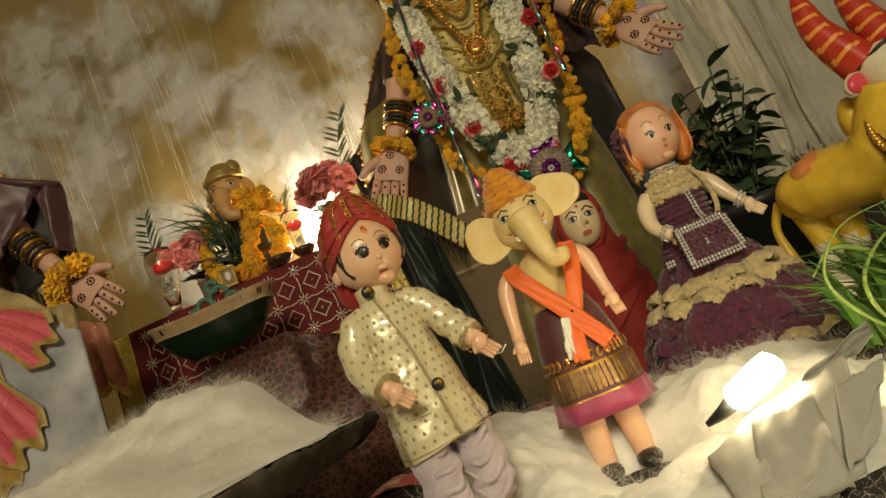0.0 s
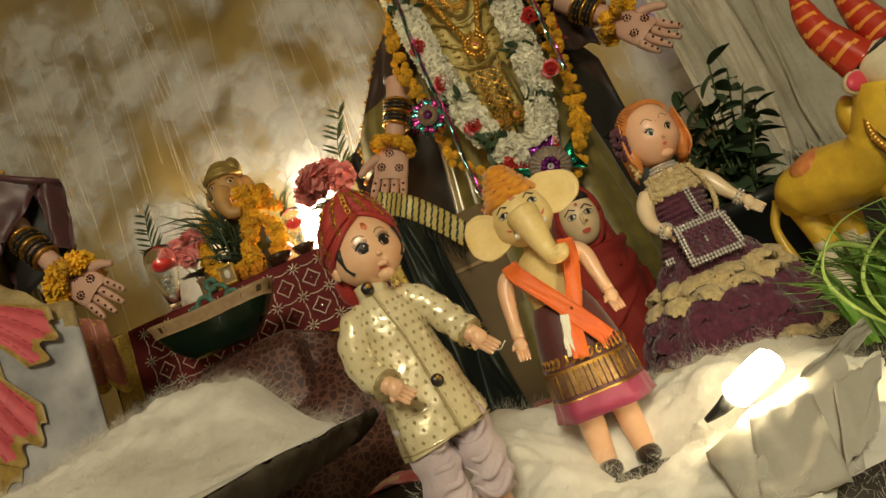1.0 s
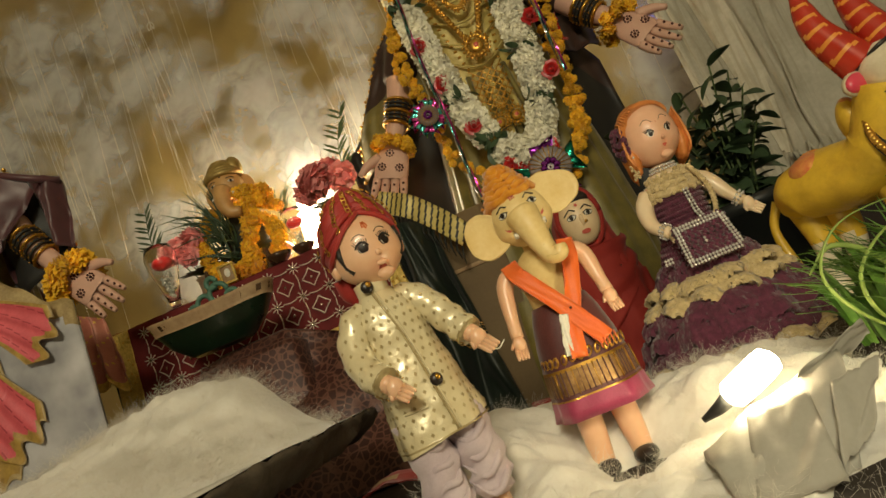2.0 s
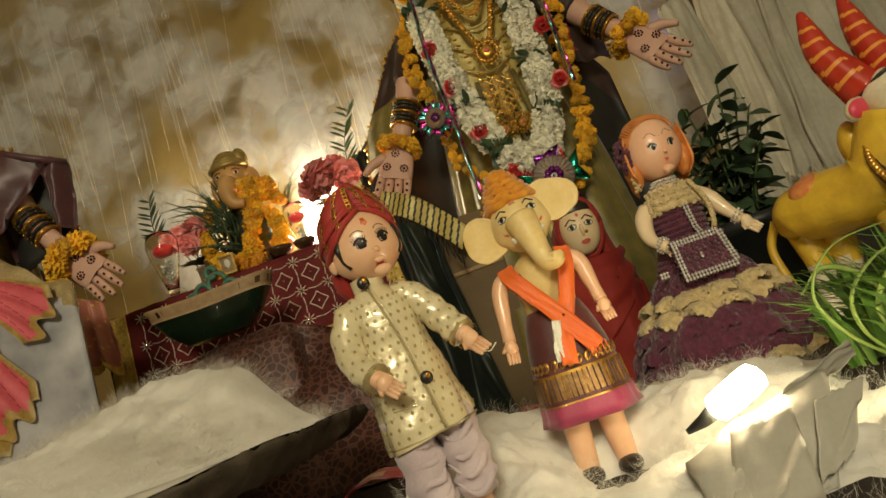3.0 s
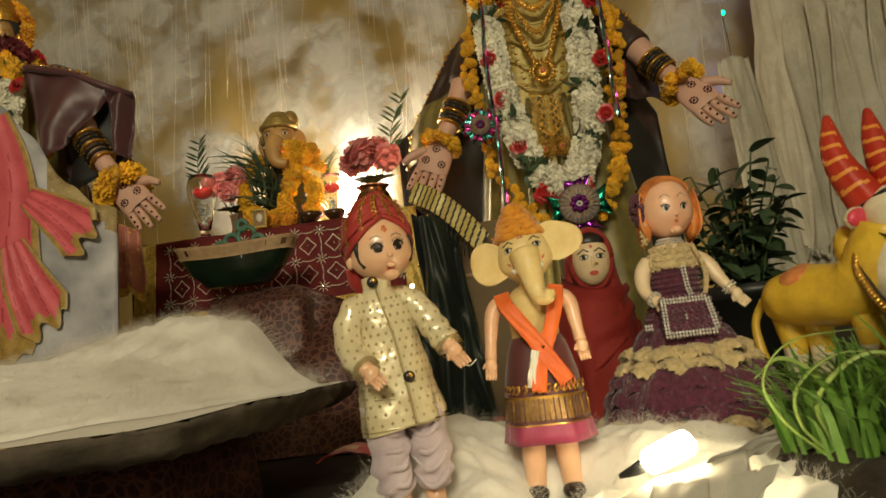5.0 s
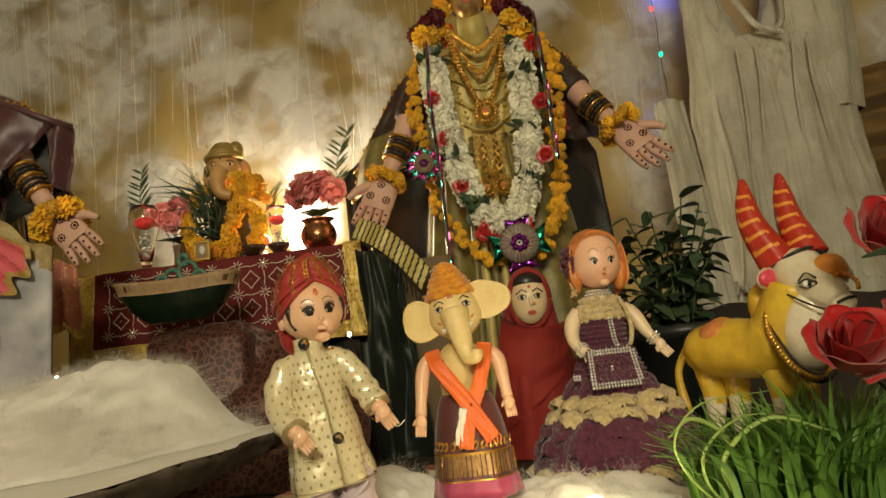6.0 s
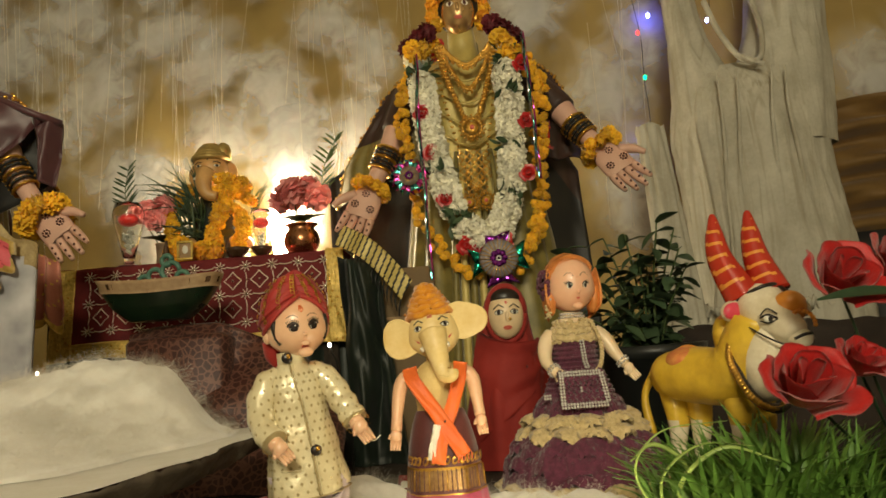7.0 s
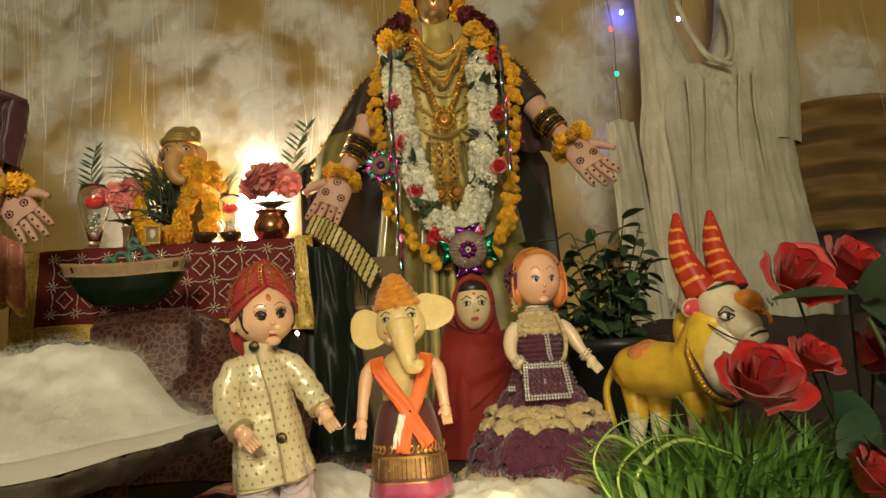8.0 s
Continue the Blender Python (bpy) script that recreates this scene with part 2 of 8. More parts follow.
def cloud_material():
    """Cotton wool teased out thin: it thins into wisps towards its rim."""
    m = mat("teased_cotton", (0.80, 0.82, 0.84), (0.66, 0.68, 0.70), 1.0, 0, 14, 0.3, 80)
    N, L = m.node_tree.nodes, m.node_tree.links
    p = N["Principled BSDF"]
    tc = N.new("ShaderNodeTexCoord")
    mp = N.new("ShaderNodeMapping")
    mp.inputs["Location"].default_value = (-1, -1, -1)
    mp.inputs["Scale"].default_value = (2, 2, 2)
    L.new(tc.outputs["Generated"], mp.inputs["Vector"])
    sep = N.new("ShaderNodeSeparateXYZ")
    L.new(mp.outputs[0], sep.inputs[0])
    com = N.new("ShaderNodeCombineXYZ")
    L.new(sep.outputs["X"], com.inputs["X"])
    L.new(sep.outputs["Z"], com.inputs["Z"])
    gr = N.new("ShaderNodeTexGradient")
    gr.gradient_type = "SPHERICAL"
    L.new(com.outputs[0], gr.inputs["Vector"])
    no = N.new("ShaderNodeTexNoise")
    no.inputs["Scale"].default_value, no.inputs["Detail"].default_value, no.inputs["Distortion"].default_value = 14, 7, 0.6
    L.new(tc.outputs["Object"], no.inputs["Vector"])
    ma = N.new("ShaderNodeMath")
    ma.operation = "MULTIPLY_ADD"
    L.new(gr.outputs["Fac"], ma.inputs[0])
    ma.inputs[1].default_value = 0.75
    L.new(no.outputs["Fac"], ma.inputs[2])
    mr = N.new("ShaderNodeMapRange")
    mr.interpolation_type = "SMOOTHSTEP"
    mr.inputs["From Min"].default_value, mr.inputs["From Max"].default_value = 0.56, 1.22
    mr.inputs["To Max"].default_value = 0.58
    L.new(ma.outputs[0], mr.inputs["Value"])
    rim = N.new("ShaderNodeMapRange")
    rim.inputs["From Max"].default_value = 0.45
    L.new(gr.outputs["Fac"], rim.inputs["Value"])
    mu = N.new("ShaderNodeMath")
    mu.operation = "MULTIPLY"
    L.new(mr.outputs[0], mu.inputs[0])
    L.new(rim.outputs[0], mu.inputs[1])
    L.new(mu.outputs[0], p.inputs["Alpha"])
    return m


CLOUD = cloud_material()


def glass():
    m = bpy.data.materials.new("clear_glass")
    m.use_nodes = True
    p = m.node_tree.nodes["Principled BSDF"]
    p.inputs["Base Color"].default_value = (0.95, 0.95, 0.92, 1)
    p.inputs["Transmission Weight"].default_value = 1
    p.inputs["Roughness"].default_value = 0.03
    p.inputs["IOR"].default_value = 1.45
    return m


GLASS = glass()


def lit(name, color, strength):
    m = bpy.data.materials.new(name)
    m.use_nodes = True
    p = m.node_tree.nodes["Principled BSDF"]
    p.inputs["Base Color"].default_value = (*color, 1)
    p.inputs["Emission Color"].default_value = (*color, 1)
    p.inputs["Emission Strength"].default_value = strength
    return m


BULB = lit("lit_bulb", (1.0, 0.84, 0.50), 62)
BACKBULB = lit("lit_back_bulb", (1.0, 0.85, 0.54), 130)
LEDWARM = lit("lit_led_warm", (1.0, 0.82, 0.6), 22)
LEDGREEN = lit("lit_led_green", (0.0, 1.0, 0.40), 2.2)
LEDRED = lit("lit_led_red", (1.0, 0.06, 0.04), 2.5)
LEDBLUE = lit("lit_led_blue", (0.10, 0.13, 1.0), 60)
TUBEGLOW = lit("lit_lamp_cover", (1.0, 0.85, 0.6), 1.5)


# ---- mesh building ----
rnd = random.Random(7)


def V(*a):
    return Vector(a)


def spline(pts, n=6):
    """A smooth line through the points (Catmull-Rom)."""
    p = [Vector(q) for q in pts]
    p = [2 * p[0] - p[1]] + p + [2 * p[-1] - p[-2]]
    out = []
    for i in range(1, len(p) - 2):
        a, b, c, d = p[i - 1 : i + 3]
        for k in range(n):
            t = k / n
            out.append(0.5 * ((2 * b) + (c - a) * t + (2 * a - 5 * b + 4 * c - d) * t * t + (3 * b - a - 3 * c + d) * t**3))
    out.append(p[-2])
    return out


class Geo:
    def __init__(self):
        self.v, self.f, self.m, self.x = [], [], [], None

    def put(self, co):
        self.v.append(tuple(self.x @ Vector(co)) if self.x else tuple(co))
        return len(self.v) - 1

    def face(self, idx, m=0):
        self.f.append(tuple(idx))
        self.m.append(m)

    def grid(self, fn, nu, nv, m=0, cu=False, cv=False, mfn=None):
        a, b = nu + (not cu), nv + (not cv)
        ids = [[self.put(fn(i / nu, j / nv)) for j in range(b)] for i in range(a)]
        for i in range(nu):
            for j in range(nv):
                q = (ids[i][j], ids[(i + 1) % a][j], ids[(i + 1) % a][(j + 1) % b], ids[i][(j + 1) % b])
                self.face(q, mfn((i + 0.5) / nu, (j + 0.5) / nv) if mfn else m)
        return ids

    def blob(self, c, r, m=0, n=14, k=9, rot=None, mfn=None, warp=None):
        r = (r, r, r) if isinstance(r, (int, float)) else r
        R = Euler([radians(a) for a in rot]).to_matrix() if rot else Matrix.Identity(3)
        c = Vector(c)

        def fn(u, v):
            a, b = u * math.tau, (v - 0.5) * math.pi * 0.998
            p = Vector((math.cos(b) * math.cos(a) * r[0], math.cos(b) * math.sin(a) * r[1], math.sin(b) * r[2]))
            if warp:
                p = warp(p)
            return c + R @ p

        self.grid(fn, n, k, m, cu=True, mfn=mfn)

    def tube(self, pts, r, m=0, n=8, mfn=None, flat=1.0, cap=True):
        pts = [Vector(p) for p in pts]
        rs = r if isinstance(r, (list, tuple)) else [r] * len(pts)
        if len(rs) != len(pts):
            rs = [float(q) for q in np.interp(np.linspace(0, 1, len(pts)), np.linspace(0, 1, len(rs)), rs)]
        t0 = (pts[1] - pts[0]).normalized()
        side = t0.cross(V(0, 0, 1) if abs(t0.z) < 0.9 else V(0, 1, 0)).normalized()
        rings = []
        for i, p in enumerate(pts):
            t = (pts[min(i + 1, len(pts) - 1)] - pts[max(i - 1, 0)]).normalized()
            side = (side - t * side.dot(t)).normalized()
            up = t.cross(side)
            rings.append([self.put(p + rs[i] * (side * math.cos(math.tau * j / n) + up * flat * math.sin(math.tau * j / n))) for j in range(n)])
        for i in range(len(pts) - 1):
            for j in range(n):
                mm = mfn(i / (len(pts) - 1), j / n) if mfn else m
                self.face((rings[i][j], rings[i][(j + 1) % n], rings[i + 1][(j + 1) % n], rings[i + 1][j]), mm)
        if cap:
            self.face(rings[0][::-1], mfn(0, 0) if mfn else m)
            self.face(rings[-1], mfn(0.99, 0) if mfn else m)

    def lathe(self, prof, m=0, n=24, at=(0, 0, 0), sx=1.0, sy=1.0, wob=None, mats=None):
        """Turns a profile of (radius, height) round z; wob(angle, j) scales the radius; mats: a material for each step."""
        k = len(prof) - 1

        def fn(u, v):
            j = round(v * k)
            r, z = prof[j]
            a = u * math.tau
            w = wob(a, j / k) if wob else 1
            return (at[0] + r * w * sx * math.cos(a), at[1] + r * w * sy * math.sin(a), at[2] + z)

        self.grid(fn, n, k, m, cu=True, mfn=(lambda u, v: mats[min(int(v * k), k - 1)]) if mats else None)

    def sheet(self, fn, nu, nv, m=0, t=0.003, mfn=None):
        """A sheet with thickness t."""
        e = 1e-3

        def off(s):
            def g(u, v):
                p = Vector(fn(u, v))
                du = Vector(fn(min(u + e, 1), v)) - Vector(fn(max(u - e, 0), v))
                dv = Vector(fn(u, min(v + e, 1))) - Vector(fn(u, max(v - e, 0)))
                n = du.cross(dv)
                return p + (n.normalized() if n.length > 0 else V(0, 0, 1)) * s
            return g

        a = self.grid(off(t / 2), nu, nv, m, mfn=mfn)
        b = self.grid(off(-t / 2), nu, nv, m, mfn=mfn)
        for i in range(nu):
            for j in (0, nv):
                mm = mfn((i + 0.5) / nu, 0.01 if j == 0 else 0.99) if mfn else m
                self.face((a[i][j], a[i + 1][j], b[i + 1][j], b[i][j]), mm)
        for j in range(nv):
            for i in (0, nu):
                mm = mfn(0.01 if i == 0 else 0.99, (j + 0.5) / nv) if mfn else m
                self.face((a[i][j], a[i][j + 1], b[i][j + 1], b[i][j]), mm)

    def box(self, c, s, m=0, rot=None, bev=0.1):
        """A box with chamfered edges; bev is a share of the least side."""
        R = Euler([radians(a) for a in rot]).to_matrix() if rot else Matrix.Identity(3)
        b = min(s) * bev
        bm = bmesh.new()
        bmesh.ops.create_cube(bm, size=1)
        for v in bm.verts:
            v.co = Vector((v.co.x * s[0], v.co.y * s[1], v.co.z * s[2]))
        if b > 0:
            bmesh.ops.bevel(bm, geom=bm.edges[:], offset=b, segments=1, affect="EDGES")
        bm.verts.ensure_lookup_table()
        base = len(self.v)
        for v in bm.verts:
            self.put(Vector(c) + R @ v.co)
        for f in bm.faces:
            self.face([base + v.index for v in f.verts], m)
        bm.free()

    def leaf(self, p, d, up, length, width, m=0, curl=0.2, cup=0.15, k=4, tip=0.02):
        """A pointed leaf or petal from p along d."""
        d = Vector(d).normalized()
        up = Vector(up)
        up = (up - d * up.dot(d)).normalized()
        s = d.cross(up)
        p = Vector(p)
        rows = []
        for i in range(k + 1):
            t = i / k
            w = width * (math.sin(math.pi * min(0.97, 0.1 + 0.9 * t)) ** 0.8) * 0.5 + tip * width
            c = p + d * length * t + up * (-curl * length * t * t)
            rows.append([self.put(c - s * w + up * cup * w), self.put(c), self.put(c + s * w + up * cup * w)])
        for a, b in zip(rows, rows[1:]):
            for j in (0, 1):
                self.face((a[j], a[j + 1], b[j + 1], b[j]), m)

    def mesh(self, name, mats, smooth=True):
        me = bpy.data.meshes.new(name)
        me.from_pydata(self.v, [], self.f)
        for q in mats:
            me.materials.append(q)
        me.polygons.foreach_set("material_index", self.m)
        me.polygons.foreach_set("use_smooth", [smooth] * len(self.f))
        me.update()
        return me


def part(name, geo, mats, parent=None, label="", smooth=True):
    """One mesh object, under a thing or a part."""
    me = geo if isinstance(geo, bpy.types.Mesh) else geo.mesh(name, mats if isinstance(mats, (list, tuple)) else [mats], smooth)
    ob = new(name, me)
    if parent:
        ob.parent = parent
    return tagged(ob, label)


def thing(name, label, category, at=(0, 0, 0), rz=0.0, group="", kind=""):
    """An Empty at the base of a thing, which carries its parts."""
    ob = new(name)
    ob.empty_display_size = 0.02
    ob.matrix_world = pose(*at, 0, 0, rz)
    return tagged(ob, label, category, group, kind)


def solid(name, geo, mats, label, category, m=None, group="", kind="", smooth=True):
    """A thing of one mesh."""
    ob = part(name, geo, mats, None, "", smooth)
    if m is not None:
        ob.matrix_world = m
    return tagged(ob, label, category, group, kind)


def nz(x, y, z=0.0, s=1.0):
    return noise.noise(Vector((x * s, y * s, z * s)))


# ---- the added room shell and the backdrop ----
def slab(name, c, s, m, label):
    g = Geo()
    g.box(c, s, 0, None, 0.02)
    return solid(name, g, [m], label, "structure", kind="structure", smooth=False)


# unseen slabs, added to close the room round the light
slab("floor", (0, 0, -0.80), (5.2, 5.2, 0.1), FLOORTILE, "beige floor slab added unseen below the platform")
slab("ceiling", (0, 0, 1.95), (5.2, 5.2, 0.1), WALLPAINT, "plain cream ceiling added out of view")
slab("wall_north", (0, 2.45, 0.575), (4.8, 0.1, 2.65), WALLPAINT, "cream wall added unseen behind the backcloth")
slab("wall_south", (0, -2.55, 0.575), (5.2, 0.1, 2.65), WALLPAINT, "cream wall added out of view")
slab("wall_east", (2.45, -0.05, 0.575), (0.1, 4.9, 2.65), WALLPAINT, "cream wall added out of view")
# unseen tube fixture, added to go with the fill lamp
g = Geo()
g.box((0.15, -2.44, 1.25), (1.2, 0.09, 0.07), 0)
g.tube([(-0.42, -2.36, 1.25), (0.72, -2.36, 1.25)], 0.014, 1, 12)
solid("tube_lamp", g, [WHITE, TUBEGLOW], "white tube fixture added unseen on the opposite wall", "lamp")
slab("wall_west", (-2.45, -0.05, 0.575), (0.1, 4.9, 2.65), WALLPAINT, "cream wall added out of view")

g = Geo()
g.sheet(lambda u, v: (-2.2 + 4.4 * u, 2.02 + 0.018 * math.sin(u * 75) + 0.012 * math.sin(u * 31 + 1), -0.02 + 1.85 * v), 220, 2, 0, 0.004)
solid("backdrop", g, [BACKCLOTH], "golden brown cloth backdrop hung in soft folds", "backdrop", kind="structure")

# the display platform
g = Geo()
g.sheet(lambda u, v: (-1.7 + 3.4 * u, 0.22 + 1.85 * v, -0.012 + 0.006 * nz(u * 60, v * 40)), 90, 60, 0, 0.02)
g.box((0, 1.14, -0.40), (3.3, 1.78, 0.74), 0)
solid("platform", g, [GROUND], "long display platform covered in dark cloth", "platform", kind="structure")


def brown_drape():
    g = Geo()

    def fn(u, v):
        z = 0.30 + 0.52 * v + 0.03 * math.sin(u * 6) + 0.09 * (u - 0.3) * v
        return (1.02 + 0.95 * u, 1.88 + 0.03 * math.sin(v * 34 + u * 5) + 0.012 * math.sin(v * 61 - u * 9), z)

    g.sheet(fn, 26, 50, 0, 0.004)
    solid("drape", g, [BROWNDRAPE], "brown satin cloth hung in horizontal folds behind the trunk", "drape")
    # dark sheet added where the foot of the tree lies in the dark
    g = Geo()
    g.sheet(lambda u, v: (0.60 + 1.0 * u, 1.53 + 0.015 * math.sin(u * 30) + 0.03 * v, -0.005 + (0.235 + 0.02 * nz(u * 9, 1)) * v), 40, 8, 0, 0.004)
    solid("foot_cloth", g, [GROUND], "dark sheet added to darken the foot of the tree", "cloth")
    # black sheet added to fill the dark area under the brown drape
    g = Geo()
    g.sheet(lambda u, v: (1.12 + 0.8 * u, 1.80 + 0.02 * math.sin(u * 40), -0.005 + 0.46 * v), 40, 8, 0, 0.004)
    solid("dark_drape", g, [BLACKCLOTH], "black sheet added to fill the dark below the brown drape", "drape")


brown_drape()


def cloud(x, z, w, h, y=1.97, seed=0):
    g = Geo()

    def fn(u, v):
        a, b = v * math.cos(u * math.tau), v * math.sin(u * math.tau)
        d = max(0, 1 - a * a - b * b)
        n = nz(a * 2.2 + seed, b * 2.2, seed * 3.1) * 0.5 + nz(a * 5 + seed, b * 5, seed) * 0.25
        return (x + a * w, y - 0.015 - 0.03 * d * (1 + 0.5 * n), z + b * h)

    g.grid(fn, 40, 16, 0, cu=True)
    return solid("cotton_cloud", g, [CLOUD], "wispy white cotton-wool cloud stuck on the backcloth", "cloud", group="cotton clouds on the backcloth")


for i, (x, z, w, h) in enumerate(((-0.98, 1.08, 0.24, 0.24), (-1.12, 0.95, 0.18, 0.2), (-0.62, 1.15, 0.24, 0.20), (-0.42, 1.04, 0.22, 0.24), (-0.36, 0.86, 0.26, 0.26),
                                  (-0.60, 0.90, 0.20, 0.22), (-0.12, 1.12, 0.16, 0.2), (-0.16, 0.88, 0.16, 0.24), (-0.80, 0.72, 0.2, 0.3), (-0.24, 1.24, 0.2, 0.18),
                                  (0.58, 0.95, 0.22, 0.28), (0.72, 1.12, 0.22, 0.24), (1.36, 0.92, 0.24, 0.26), (0.62, 0.62, 0.2, 0.3), (-0.75, 1.25, 0.3, 0.18),
                                  (-1.42, 1.12, 0.26, 0.26), (0.36, 1.22, 0.24, 0.2), (-0.36, 0.74, 0.11, 0.27), (-0.33, 0.62, 0.12, 0.22), (-0.76, 0.62, 0.20, 0.24), (-0.86, 0.78, 0.22, 0.20), (-1.26, 1.24, 0.28, 0.24), (-1.05, 1.32, 0.26, 0.2), (-1.32, 0.82, 0.2, 0.24), (-0.76, 1.44, 0.24, 0.18), (-1.02, 1.50, 0.24, 0.2), (-0.46, 1.46, 0.22, 0.18), (-1.30, 1.48, 0.24, 0.22))):
    cloud(x, z, 0.95 * w, 0.95 * h, 1.97 - 0.004 * (i % 5) - (0.05 if 16 < i < 21 else 0), i * 1.7)


def threads():
    top = thing("rain_threads", "shiny nylon threads hanging like rain before the backcloth", "threads", (0, 1.84, 1.5))
    for i in range(78):
        x = rnd.uniform(-1.3, 0.05) if i < 64 else rnd.uniform(0.5, 1.5)
        y = rnd.uniform(-0.06, 0.05)
        z0, ln = rnd.uniform(-0.55, -0.05), rnd.uniform(0.25, 0.7)
        g = Geo()
        k = rnd.uniform(-0.05, 0.05)
        g.tube([(x + k * s + 0.004 * nz(x * 9, s * 4), y, z0 + 0.15 - s * ln) for s in (0, 0.25, 0.5, 0.75, 1)], 0.0005, 0, 4)
        part("thread", g, [THREAD], top)


threads()


def string_knots():
    """Small looped knots where the threads are tied."""
    for x, z in ((-0.772, 1.437), (-0.640, 1.372)):
        g = Geo()
        for k in (-1, 1):
            g.tube(spline([(0, 0, 0), (k * 0.010, -0.002, -0.012), (k * 0.007, 0, -0.026), (k * 0.001, 0.002, -0.014), (0, 0, 0.002)], 6), 0.0012, 0, 5)
        g.tube([(0, 0, 0.0), (0.001, 0, 0.12), (0, 0, 0.38)], 0.0007, 0, 4)
        solid("string_knot", g, [THREAD], "pale looped string knot hanging before the backcloth", "string", pose(x, 1.88, z), group="string knots")


string_knots()


# ---- plaster trunk, stump ----
def plaster_trunk():
    t = thing("plaster_tree", "pale plastered cloth tree with a forked trunk", "tree", (0.90, 1.74, 0))

    def ridge(a, z, s):
        v = 0.016 * math.sin(a * 13 + 6 * nz(a * 2, z * 2.2, s)) * max(0, 0.1 + 1.6 * nz(a * 1.5, z * 1.6, s + 5)) + 0.11 * nz(a * 2.6, z * 1.5, s) + 0.03 * nz(a * 9, z * 3.2, s) + 0.012 * abs(nz(a * 22, z * 5, s)) + 0.016 * nz(a * 40, z * 18, s)
        return 1 + v

    g = Geo()

    def main(u, v):
        a, z = u * math.tau, -0.005 + 0.91 * v
        r = (0.205 + 0.018 * (1 - v) ** 2 + 0.010 * math.sin(v * 7)) * (1 - 0.32 * max(0, (v - 0.78) / 0.22) ** 1.5)
        w = ridge(a, z, 0)
        k = 1 if v < 0.9 else 1 - 0.35 * ((v - 0.9) / 0.1) ** 2
        return (0.012 * math.sin(v * 5) + r * w * math.cos(a), 0.62 * r * k * w * math.sin(a), z)

    g.grid(main, 190, 90, 0, cu=True)
    part("trunk", g, [PLASTER], t)

    def limb(pts, rad, s):
        g = Geo()
        line = spline(pts, 7)

        def f(u, v):
            i = v * (len(line) - 1)
            k = min(int(i), len(line) - 2)
            c = line[k].lerp(line[k + 1], i - k)
            a = u * math.tau
            r = float(np.interp(v, np.linspace(0, 1, len(rad)), rad)) * ridge(a, c.z, s)
            return (c.x + r * math.cos(a), c.y + 0.72 * r * math.sin(a), c.z)

        g.grid(f, 90, 34, 0, cu=True)
        part("limb", g, [PLASTER], t)

    limb([(-0.085, 0.0, 0.72), (-0.112, -0.005, 0.86), (-0.137, 0, 1.0), (-0.15, 0, 1.12), (-0.17, 0, 1.45)], (0.115, 0.085, 0.052, 0.044, 0.044), 3)
    limb([(0.05, 0.0, 0.68), (0.085, -0.005, 0.85), (0.115, 0, 1.0), (0.13, 0, 1.12), (0.16, 0, 1.45)], (0.15, 0.128, 0.105, 0.1, 0.095), 6)
    # rolled hem along the fork, frayed loops
    g = Geo()
    g.tube(spline([(-0.100, -0.055, 1.08), (-0.082, -0.085, 0.98), (-0.052, -0.105, 0.905), (-0.02, -0.11, 0.885), (0.008, -0.105, 0.905), (0.02, -0.09, 0.98), (0.018, -0.06, 1.08)], 6), 0.0075, 0, 7)
    g.tube(spline([(-0.052, -0.108, 0.905), (-0.025, -0.125, 0.88), (0.0, -0.128, 0.868)], 6), 0.006, 0, 7)
    part("hem", g, [PLASTER], t)
    g = Geo()
    for q in range(1, 5):
        a = -2.6 + 0.33 * q + 0.1 * (q % 2)
        pts = []
        for k in range(9):
            z = 0.86 - 0.1 * k
            r = (0.207 + 0.01 * math.sin(z * 9)) * ridge(a, z, 0) * 1.01
            b = a + 0.06 * math.sin(k * 0.9 + q) + 0.05 * nz(q, k * 0.6)
            pts.append((r * math.cos(b), 0.62 * r * math.sin(b), z))
        g.tube(spline(pts, 4), [0.002, 0.006, 0.0035, 0.007, 0.003], 0, 6)
    part("creases", g, [PLASTER], t)
    g = Geo()
    for i in range(26):
        a = -math.pi * (0.05 + 0.9 * i / 25)
        r = 0.222 + rnd.uniform(-0.004, 0.006)
        pts = []
        for k in range(5):
            b = a + 0.03 * k + rnd.uniform(-0.02, 0.02)
            pts.append(((r + rnd.uniform(-0.004, 0.008)) * math.cos(b), 0.62 * (r + 0.006) * math.sin(b), 0.265 + rnd.uniform(-0.02, 0.025)))
        g.tube(spline(pts, 3), [0.003, 0.006, 0.002], 0, 5)
    part("frayed_edge", g, [PLASTER], t)

    g = Geo()

    def st(u, v):
        a, z = u * math.tau, 0.735 * v
        r = (0.048 - 0.016 * v) * (1 + 0.12 * nz(a * 2, z * 4, 9) + 0.1 * math.sin(a * 9 + 3 * nz(a, z * 3)))
        top = 0.02 * nz(a * 3, 3, 3) if v > 0.98 else 0
        return (0.665 - 0.055 * v + r * math.cos(a), 1.64 + r * math.sin(a), z + top)

    g.grid(st, 60, 36, 0, cu=True)
    g.blob((0.61, 1.64, 0.730), (0.029, 0.029, 0.02), 0, 14, 6)
    solid("tree_stump", g, [PLASTER], "slim whitewashed branch stump standing upright", "stump")


plaster_trunk()


